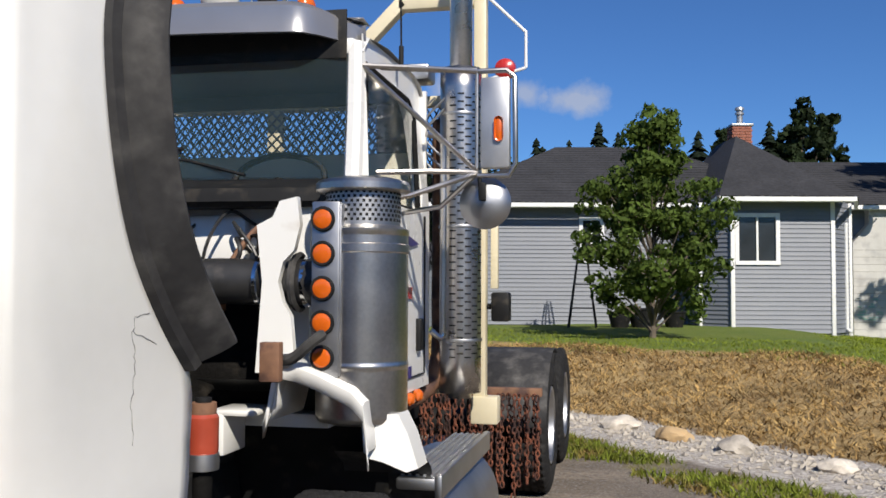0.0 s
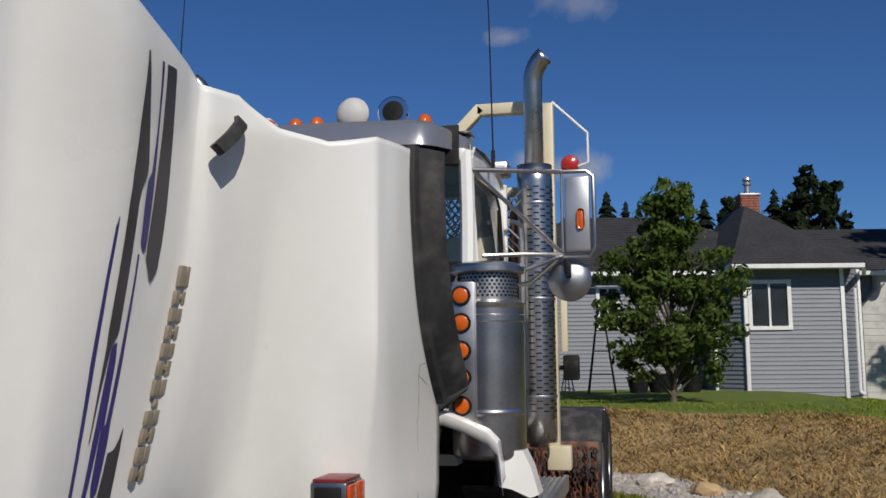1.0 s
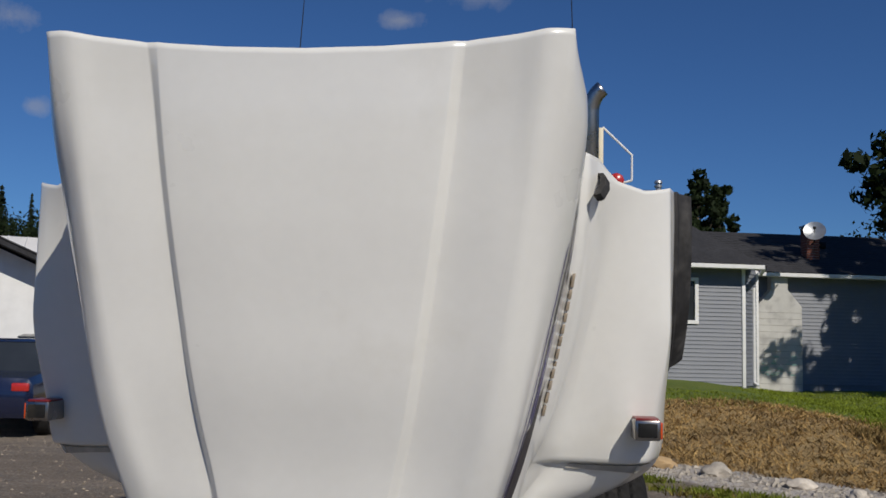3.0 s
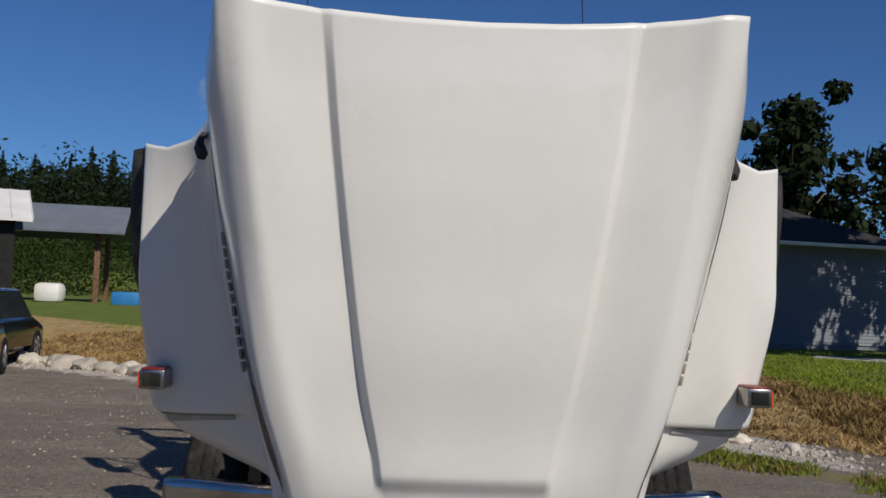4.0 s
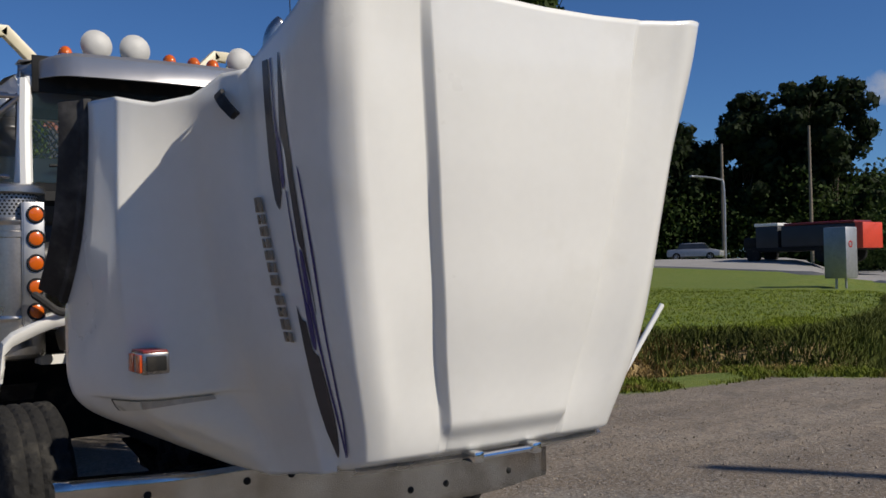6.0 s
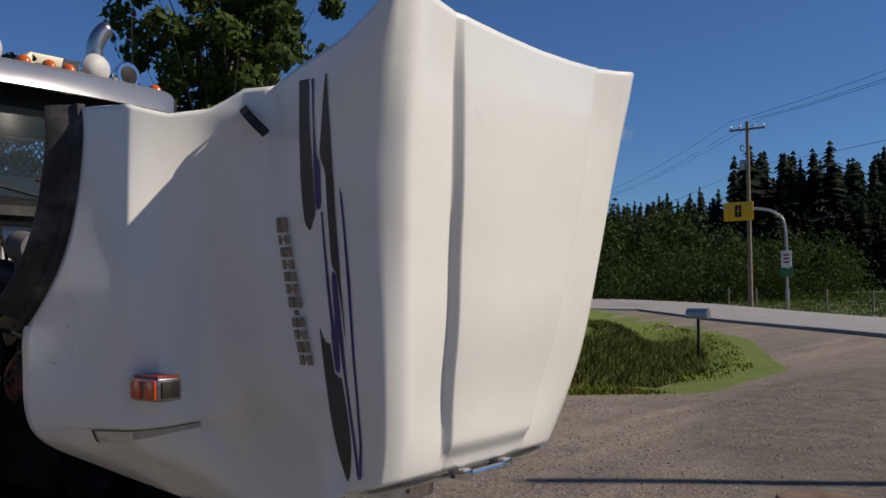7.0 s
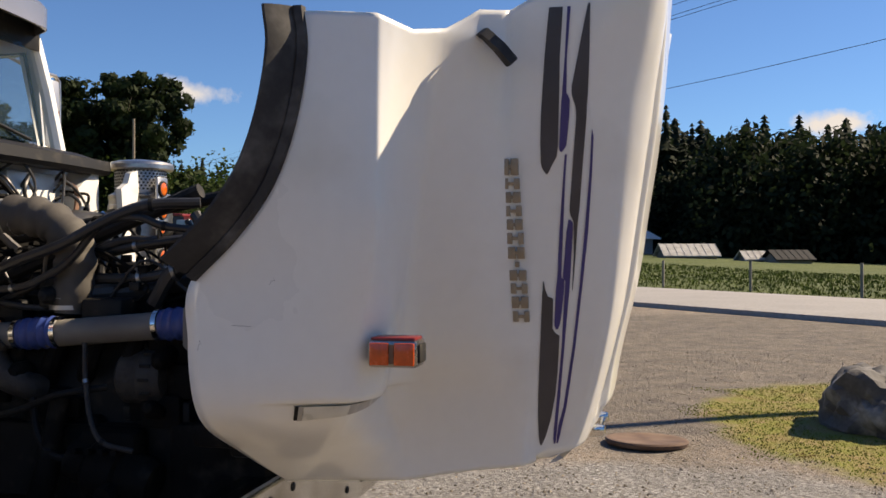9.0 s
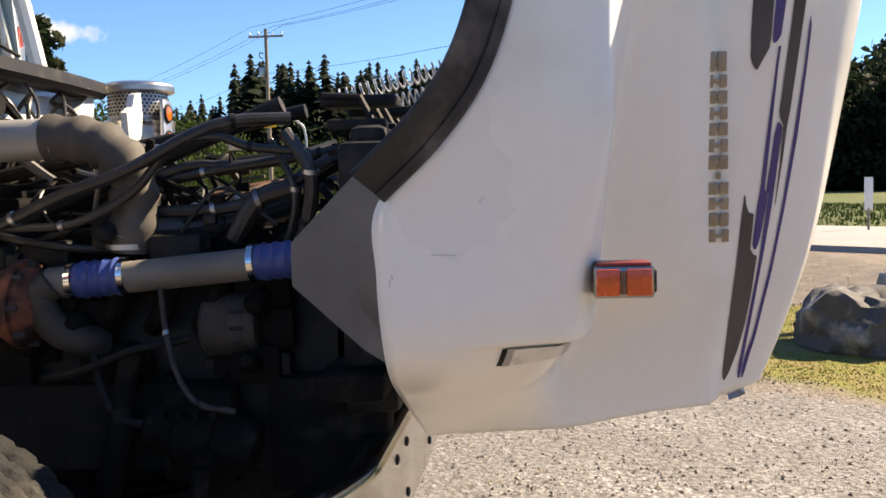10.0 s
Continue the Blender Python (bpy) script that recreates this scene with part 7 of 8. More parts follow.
def window_part(ob, a, way, s0, s1, z0, z1, panes=2):
    out = Vector((way.y, -way.x, 0))
    base = Vector((*a, 0))

    def bar(bm, p, q, lo, hi, d0, d1):
        c = [base + way * p + out * d0, base + way * q + out * d0, base + way * q + out * d1, base + way * p + out * d1]
        v = [bm.verts.new(k + Vector((0, 0, z))) for z in (lo, hi) for k in c]
        for f in ((0, 1, 2, 3), (7, 6, 5, 4), (0, 4, 5, 1), (1, 5, 6, 2), (2, 6, 7, 3), (3, 7, 4, 0)):
            bm.faces.new([v[i] for i in f])
        bmesh.ops.recalc_face_normals(bm, faces=bm.faces[:])
    bm = bmesh.new()
    w = .07
    bar(bm, s0 - .03, s1 + .03, z1 - w, z1 + .03, -.04, .05)
    bar(bm, s0 - .03, s1 + .03, z0 - .03, z0 + w, -.04, .06)
    bar(bm, s0 - .03, s0 + w, z0 + w, z1 - w, -.04, .05)
    bar(bm, s1 - w, s1 + .03, z0 + w, z1 - w, -.04, .05)
    for k in range(1, panes):
        m = s0 + (s1 - s0) * k / panes
        bar(bm, m - .025, m + .025, z0 + w, z1 - w, -.03, .03)
    win = part("window", bm, TRIM, ob, "white sliding window frame")
    for k in range(panes):
        bm = bmesh.new()
        p, q = s0 + (s1 - s0) * k / panes + .03, s0 + (s1 - s0) * (k + 1) / panes - .03
        bar(bm, p, q, z0 + w, z1 - w, -.02, -.014)
        part("pane", bm, WINGLASS, win)
    bm = bmesh.new()
    bar(bm, s0 + w, s0 + (s1 - s0) * .3, z0 + w, z1 - w, -.13, -.12)
    part("curtain", bm, CURTAIN, win)
    return win


def make_house():
    ob = thing("house", "grey-blue sided bungalow with a dark shingle roof", "house", "", (HX, HY, 0), HR)
    zb, zt = .45, 3.86
    # plan in the house's own axes: bay in front, main wall set back, chamfered corner, garage wing
    runs = [((0.0, 2.0), (7.04, 2.0), [(3.45, 4.07, 2.35, 3.55)]), ((6.42, 2.0), (6.42, .72), []), ((6.42, .72), (7.04, 0.0), []), ((7.04, 0.0), (9.56, 0.0), [(.09, 1.16, 2.25, 3.50)]),
            ((9.56, 0.0), (10.35, .9), []), ((10.35, .9), (10.35, 2.6), []), ((10.35, 2.6), (20.0, 2.6), [])]
    for a, b, holes in runs + [((0.0, 10.0), (0.0, 2.0), [])]:
        bm = bmesh.new()
        plate_wall(bm, a, b, zb - .4, zt, holes)
        bmesh.ops.recalc_face_normals(bm, faces=bm.faces[:])
        wall = part("wall", bm, SIDING, ob, "grey-blue vinyl siding")
        wall_boards(wall, a, b, zb + .05, zt - .02, holes)
    for a, way, s0, s1, z0, z1 in (((7.04, 0.0), Vector((1, 0, 0)), .09, 1.16, 2.25, 3.50), ((0.0, 2.0), Vector((1, 0, 0)), 3.45, 4.07, 2.35, 3.55)):
        window_part(ob, a, way, s0, s1, z0, z1)
    # corner boards
    for x, y in ((7.04, 0.0), (9.56, 0.0), (10.35, .9), (6.42, .72)):
        bm = bmesh.new()
        slab(bm, (x - .05, y - .05, zb - .2), (x + .05, y + .05, zt), .006)
        part("corner_board", bm, TRIM, ob)
    # roofs
    def roof(name, low, high):
        bm = bmesh.new()
        a = [bm.verts.new(p) for p in low]
        b = [bm.verts.new(p) for p in high]
        n = len(low)
        if len(high) == 2:
            for q in ((a[0], a[1], b[1], b[0]), (a[1], a[2], b[1]), (a[2], a[3], b[0], b[1]), (a[3], a[0], b[0])):
                bm.faces.new(q)
        bm.faces.new(a)
        bmesh.ops.recalc_face_normals(bm, faces=bm.faces[:])
        return part(name, bm, SHINGLE, ob, "black asphalt shingle roof", angle=10)
    e, z = .45, 3.95
    main = roof("roof", [(-.85, 1.55, z), (10.2, 1.55, z), (10.2, 11.0, z), (-.85, 11.0, z)], [(3.2, 6.2, 6.15), (6.4, 6.2, 6.15)])
    bay = roof("roof", [(6.60, -.45, 3.93), (9.95, -.45, 3.93), (11.0, 6.5, 3.93), (6.60, 6.5, 3.93)], [(8.15, 3.4, 6.05), (8.15, 5.6, 6.1)])
    wing = roof("roof", [(9.9, 2.2, 3.97), (20.4, 2.2, 3.97), (20.4, 9.5, 3.97), (9.9, 9.5, 3.97)], [(10.5, 5.8, 5.62), (17.0, 5.8, 5.62)])
    # shingle courses as raised lines
    for rf, (p, q, r, s) in ((main, ((-.85, 1.55, z), (10.2, 1.55, z), (6.4, 6.2, 6.15), (3.2, 6.2, 6.15))), (wing, ((9.9, 2.2, 3.97), (20.4, 2.2, 3.97), (17.0, 5.8, 5.62), (10.5, 5.8, 5.62)))):
        bm = bmesh.new()
        for k in range(1, 22):
            t = k / 22
            a, b = Vector(p).lerp(Vector(s), t), Vector(q).lerp(Vector(r), t)
            tube(bm, [a, b], .012, 4)
        part("shingle_course", bm, SHINGLE, rf)
    # gutters, soffit and downspouts
    for pts in ([(-.87, 1.48, z - .03), (6.7, 1.48, z - .03)], [(6.58, -.5, 3.90), (9.97, -.5, 3.90), (10.95, 1.9, 3.92)], [(10.6, 2.12, 3.93), (20.4, 2.12, 3.93)], [(6.58, -.5, 3.92), (6.3, 1.5, 3.55)]):
        bm = bmesh.new()
        for a, b in zip(pts, pts[1:]):
            a, b = Vector(a), Vector(b)
            w = (b - a).normalized()
            s = Vector((w.y, -w.x, 0)) * .05
            rows = [[p + s, p + s + Vector((0, 0, -.11)), p - s + Vector((0, 0, -.13)), p - s, p] for p in (a, b)]
            sheet(bm, rows, wrap=True)
        bmesh.ops.recalc_face_normals(bm, faces=bm.faces[:])
        part("gutter", bm, TRIM, ob, "white gutter")
    for lo, hi in (((-.8, 1.6, 3.87), (7.0, 2.0, 3.90)), ((6.65, -.42, 3.85), (9.9, .0, 3.88)), ((10.4, 2.2, 3.88), (20.2, 2.6, 3.91))):
        bm = bmesh.new()
        slab(bm, lo, hi)
        part("soffit", bm, TRIM, ob)
    for pts in ([(6.75, 1.5, 3.6), (6.75, 1.75, 3.3), (6.75, 1.92, 3.1), (6.75, 1.92, .6)], [(10.7, 1.9, 3.8), (10.55, 1.75, 3.65), (10.55, 1.6, 3.55), (10.15, .62, 3.3), (10.15, .62, .6), (10.2, .45, .5)]):
        bm = bmesh.new()
        tube(bm, pts, .045, 8)
        part("downspout", bm, TRIM, ob, "white downspout")
    # low lean-to at the end of the house, with a slanting end wall
    for a, b in (((-2.67, .3), (-.75, .4)), ((-.75, .4), (-.04, 1.96)), ((-2.67, 4.6), (-2.67, .3))):
        bm = bmesh.new()
        plate_wall(bm, a, b, .1, 2.12)
        bmesh.ops.recalc_face_normals(bm, faces=bm.faces[:])
        wall = part("wall", bm, SIDING, ob, "grey-blue siding of the lean-to")
        wall_boards(wall, a, b, .5, 2.10)
    for k in range(5):
        t0, t1 = .02 + k * .19, .98
        p, q = Vector((-.75, .4, 0)).lerp(Vector((-.04, 1.96, 0)), t0), Vector((-.75, .4, 0)).lerp(Vector((-.04, 1.96, 0)), t1)
        bm = bmesh.new()
        poly(bm, [(p.x, p.y, 2.11 + k * .115), (q.x, q.y, 2.11 + k * .115), (q.x, q.y, 2.223 + k * .115), (p.x + .1, p.y + .22, 2.223 + k * .115)], (-.03, .015, 0))
        part("siding_board", bm, SIDING, ob)
    bm = bmesh.new()
    poly(bm, [(-2.95, -.02, 2.16), (-.70, .06, 2.16), (.08, 1.98, 2.80), (-2.3, 2.5, 2.86)], (0, 0, .07))
    poly(bm, [(-2.3, 2.5, 2.86), (-.02, 2.03, 2.79), (-.02, 4.8, 2.1), (-2.9, 4.8, 2.1)], (0, 0, .07))
    lean = part("roof", bm, SHINGLE, ob, "low black shingle roof of the lean-to", angle=10)
    bm = bmesh.new()
    slab(bm, (-2.97, -.09, 2.08), (-.68, -.03, 2.20), .01)
    part("gutter", bm, TRIM, lean)
    bm = bmesh.new()
    tube(bm, [(-.68, .0, 2.15), (-.70, .15, 2.0), (-.70, .30, 1.85)], .035, 8)
    part("downspout", bm, TRIM, lean)
    # painted block chimney breast with sloped shoulders
    bm = bmesh.new()
    poly(bm, [(11.02, 2.30, .2), (12.45, 2.30, .2), (12.45, 2.30, 2.9), (12.0, 2.30, 3.42), (12.0, 2.30, 3.9), (11.47, 2.30, 3.9), (11.47, 2.30, 3.42), (11.02, 2.30, 2.9)], (0, .3, 0))
    breast = part("chimney_breast", bm, BLOCKWALL, ob, "white painted block chimney, flaking", angle=20)
    rnd = random.Random(4)
    for k in range(26):
        bm = bmesh.new()
        x, zz = rnd.uniform(11.08, 12.2), rnd.uniform(.7, 1.35)
        w, h = rnd.uniform(.05, .22), rnd.uniform(.02, .06)
        slab(bm, (x, 2.294, zz), (x + w, 2.2985, zz + h))
        part("paint_patch", bm, TEALPAINT, breast, "faded teal paint daub")
    for j in range(16):
        bm = bmesh.new()
        slab(bm, (11.022, 2.2965, .3 + j * .2), (12.448, 2.2995, .308 + j * .2))
        if .3 + j * .2 < 2.9:
            part("joint", bm, OLDWOOD, breast)
        else:
            bm.free()
    # chimneys
    for x, y, z0, z1, w in ((8.55, 4.4, 5.2, 6.5, .28), (13.42, 3.6, 4.2, 5.6, .21)):
        bm = bmesh.new()
        slab(bm, (x - w + .012, y - w + .012, z0), (x + w - .012, y + w - .012, z1 - .03))
        ch = part("chimney", bm, BLOCKWALL, ob, "red brick chimney")
        proto = None
        rows, wide = int((z1 - z0) / .085), round(w * 10)
        for j in range(rows):
            for side in range(2):
                for k in range(wide):
                    if proto is None:
                        bm = bmesh.new()
                        slab(bm, (-.10, -.02, 0), (.10, .02, .072), .004)
                        proto = mesh_of("brick", bm)
                        proto.materials.append(BRICK)
                    br = new("brick", proto)
                    br.parent = ch
                    off = (k / (wide - 1) - .5) * 2 * (w - .10) + (.012 if j % 2 else -.012)
                    br.matrix_basis = pose(x + off, y - w, z0 + j * .085) if side == 0 else pose(x - w, y + off, z0 + j * .085, 0, 0, 90)
        bm = bmesh.new()
        slab(bm, (x - w - .05, y - w - .05, z1 - .03), (x + w + .05, y + w + .05, z1 + .05), .02)
        if w > .25:
            lathe(bm, [(.09, z1), (.09, z1 + .35), (.13, z1 + .36), (.13, z1 + .42), (.09, z1 + .43), (.09, z1 + .5), (.14, z1 + .5), (.12, z1 + .58), (0, z1 + .62)], Matrix.Translation((x, y, 0)), 16)
        part("chimney_cap", bm, GALV, ch)
    # roof vents
    for x, y, zz in ((14.2, 4.6, 5.1), (5.4, 4.6, 5.45)):
        bm = bmesh.new()
        slab(bm, (x - .2, y - .2, zz - .1), (x + .2, y + .2, zz + .14), .03)
        part("roof_vent", bm, BLACK, ob)
    return ob


make_house()

dish = thing("satellite_dish", "grey satellite dish on the brick chimney", "satellite dish", "", (9.12, 25.0, 5.06), 0)
bm = bmesh.new()
lathe(bm, [(0, .07), (.12, .055), (.22, .02), (.31, -.03), (.315, -.035), (.22, .005), (.12, .04), (0, .055)], turned((0, 0, 0), (.25, .9, -.45)), 28)
part("reflector", bm, GALV, dish)
bm = bmesh.new()
tube(bm, [(0, 0, 0), (-.12, -.38, .05)], .012, 6)
tube(bm, [(0, .05, 0), (0.02, .12, -.3), (.05, .5, -.35)], .02, 6)
slab(bm, (-.16, -.44, .01), (-.08, -.36, .09), .01)
part("feed_arm", bm, BLACK, dish)

# things against the house wall
trellis = thing("garden_obelisk", "dark metal garden obelisk by the wall", "garden obelisk", "", (.62, 22.9, ground_z(.62, 22.9)))
for sx, sy in ((-1, -1), (1, -1), (1, 1), (-1, 1)):
    bm = bmesh.new()
    tube(bm, [(sx * .35, sy * .25, 0), (sx * .05, sy * .05, 2.3)], .02, 6)
    part("leg", bm, BLACK, trellis)
bm = bmesh.new()
for z in (.5, 1.1, 1.7):
    w = .35 - .3 * z / 2.3
    tube(bm, [(-w, -w * .75, z), (w, -w * .75, z), (w, w * .75, z), (-w, w * .75, z)], .014, 5, closed=True)
part("hoop", bm, BLACK, trellis)
for x, y, s in ((1.55, 23.0, .3), (2.1, 23.1, .36), (2.9, 23.3, .3)):
    bm = bmesh.new()
    lathe(bm, [(s * .7, 0), (s, s * 1.3), (s * 1.08, s * 1.32), (s * 1.08, s * 1.4), (s * .9, s * 1.4), (s * .85, s * 1.3), (0, s * 1.3)], Matrix.Translation((x, y, ground_z(x, y) - .02)), 20)
    tagged(part("planter_tub", bm, BLACK), "dark planter tub against the house wall", "planter", "planters by the wall")

# ---- roadside ----
def pole_thing(at, h):
    ob = thing("utility_pole", "weathered wooden utility pole with crossarm and transformer", "utility pole", "", (*at, ground_z(*at)))
    bm = bmesh.new()
    tube(bm, [(0, 0, -.3), (0, 0, h)], [.16, .11], 12)
    part("pole", bm, WOODPOLE, ob)
    bm = bmesh.new()
    slab(bm, (-.06, -1.15, h - .55), (.06, 1.15, h - .43), .01)
    part("crossarm", bm, WOODPOLE, ob)
    for y in (-1.05, -.45, .45, 1.05):
        bm = bmesh.new()
        lathe(bm, [(.03, 0), (.03, .08), (.06, .1), (.04, .14), (.06, .16), (.03, .22), (0, .23)], Matrix.Translation((0, y, h - .43)), 10)
        part("insulator", bm, GALV, ob)
    bm = bmesh.new()
    lathe(bm, [(.17, 0), (.19, .05), (.19, .55), (.15, .62), (0, .66)], Matrix.Translation((-.05, .33, h - 3.1)), 16)
    part("transformer", bm, GALV, ob)
    bm = bmesh.new()
    tube(bm, smooth_pts([(0, .2, h - 1.6), (0, .42, h - 1.5), (0, .45, h - 1.8), (0, .2, h - 1.9)], 4), .03, 6)
    part("cutout", bm, BLACK, ob)
    return ob


pole_thing((57.0, 17.3), 12.1)
for k, (off, z) in enumerate(((-1.05, 12.2), (-.45, 12.2), (1.05, 12.2), (0, 9.2))):
    bm = bmesh.new()
    a = Vector((57.0, 17.3 + off, z))
    w = Vector((ROAD_WAY[0], ROAD_WAY[1], 0))
    for s in (-1, 1):
        q = a + w * s * 70 + Vector((0, 0, .4))
        tube(bm, [a.lerp(q, t) + Vector((0, 0, -1.4 * 4 * t * (1 - t))) for t in np.linspace(0, 1, 14)], .011, 4)
    tagged(part("power_line", bm, BLACK), "thin dark overhead power line", "power line", "overhead lines")
for k, (x, y, h) in enumerate(((59.8, 44.6, 10.9), (65.2, 40.3, 12.2))):
    bm = bmesh.new()
    tube(bm, [(x, y, -.3), (x, y, h)], [.16, .1], 10)
    tagged(part("wooden_pole", bm, WOODPOLE), "bare wooden pole beside the road", "pole", "wooden poles")
lamp = thing("street_lamp", "thin grey street lamp with curved arm", "street lamp", "", (58.3, 43.3, ground_z(58.3, 43.3)))
bm = bmesh.new()
tube(bm, smooth_pts([(0, 0, 0), (0, 0, 5.5), (-.3, .3, 6.3), (-1.6, 1.6, 6.6)], 5), .07, 8)
part("mast", bm, GALV, lamp)
bm = bmesh.new()
slab(bm, (-1.95, 1.5, 6.5), (-1.55, 1.75, 6.65), .04)
part("luminaire", bm, GALV, lamp)

sign = thing("signal_ahead_sign", "yellow warning sign hung from a curved grey mast", "road sign", "", (53.8, 14.1, ground_z(53.8, 14.1)))
sign.scale = (1.33, 1.33, 1.33)
bm = bmesh.new()
tube(bm, smooth_pts([(0, 0, 0), (0, 0, 3.6), (-.08, .35, 4.4), (-.25, 1.0, 4.65), (-.5, 1.9, 4.7)], 5), .06, 8)
part("mast", bm, GALV, sign)
bm = bmesh.new()
slab(bm, (-.53, 1.25, 4.15), (-.49, 2.6, 5.0), .01)
panel = part("panel", bm, YELLOW, sign, "yellow panel")
bm = bmesh.new()
slab(bm, (-.545, 1.78, 4.32), (-.532, 2.08, 4.84), .004)
sig = part("symbol", bm, BLACK, panel)
for z, c in ((4.73, RED), (4.58, YELLOW), (4.43, SIGNGREEN)):
    bm = bmesh.new()
    lathe(bm, [(.055, 0), (.055, .006), (0, .008)], turned((-.546, 1.93, z), (-1, 0, 0)), 14)
    part("dot", bm, c, panel)
for lo, hi, c in (((-.1, -.25, 2.0), (-.07, .2, 2.75), SIGNWHITE), ((-.1, -.28, 1.6), (-.07, .23, 1.95), SIGNGREEN)):
    bm = bmesh.new()
    slab(bm, lo, hi, .01)
    part("plate", bm, c, sign)
bm = bmesh.new()
for k in range(3):
    slab(bm, (-.112, -.16, 2.2 + k * .16), (-.104, .1, 2.28 + k * .16))
part("plate_bars", bm, RED, sign)

mail = thing("mailbox", "grey metal mailbox on a dark post", "mailbox", "", (17.75, 5.6, ground_z(17.75, 5.6)))
bm = bmesh.new()
tube(bm, [(0, 0, -.1), (0, 0, 1.02)], .035, 8)
part("post", bm, BLACK, mail)
bm = bmesh.new()
rows = [[(x, .12 * math.cos(a), 1.12 + .13 * max(0, math.sin(a)) - (.1 if math.sin(a) < -.01 else 0)) for a in np.linspace(0, 2 * math.pi, 17)[:-1]] for x in (-.25, .25)]
rows = [[(y, x, z) for x, y, z in r] for r in rows]
sheet(bm, rows, wrap=True)
bm.verts.ensure_lookup_table()
bm.faces.new(bm.verts[:16])
bm.faces.new(bm.verts[16:])
bmesh.ops.recalc_face_normals(bm, faces=bm.faces[:])
part("box", bm, DULL, mail)

marker = thing("marker_post", "slim white roadside marker", "marker post", "", (20.6, -7.9, 0))
bm = bmesh.new()
tube(bm, [(0, 0, -.1), (0, 0, .7)], .03, 8)
part("stake", bm, OLDWOOD, marker)
bm = bmesh.new()
slab(bm, (-.02, -.1, .65), (.02, .1, 1.45), .008)
part("plate", bm, SIGNWHITE, marker)

post = thing("leaning_pipe", "white plastic pipe leaning out of the ditch", "pipe", "", (0, 0, 0))
bm = bmesh.new()
tube(bm, [(7.95, 6.7, -.3), (8.95, 6.65, .88)], .042, 14)
part("pipe", bm, TRIM, post)
stake = thing("yellow_stake", "thin leaning yellow stake in the grass", "stake", "", (30, 26, .2))
bm = bmesh.new()
tube(bm, [(0, 0, -.2), (.15, -.1, 1.5)], .04, 8)
part("rod", bm, YELLOW, stake)

cabinet = thing("utility_cabinet", "grey roadside utility cabinet on legs", "utility cabinet", "", (33.8, 18.8, ground_z(33.8, 18.8)))
bm = bmesh.new()
slab(bm, (-.42, -.5, .35), (.42, .5, 2.45), .04)
part("body", bm, GALV, cabinet)
for x in (-.35, .35):
    bm = bmesh.new()
    tube(bm, [(x, 0, -.2), (x, 0, .4)], .05, 8)
    part("leg", bm, GALV, cabinet)
bm = bmesh.new()
lathe(bm, [(.14, 0), (.14, .01), (.09, .012), (.09, .004)], turned((-.1, -.502, 1.75), (0, -1, 0)), 18, closed=True)
part("emblem", bm, RED, cabinet)


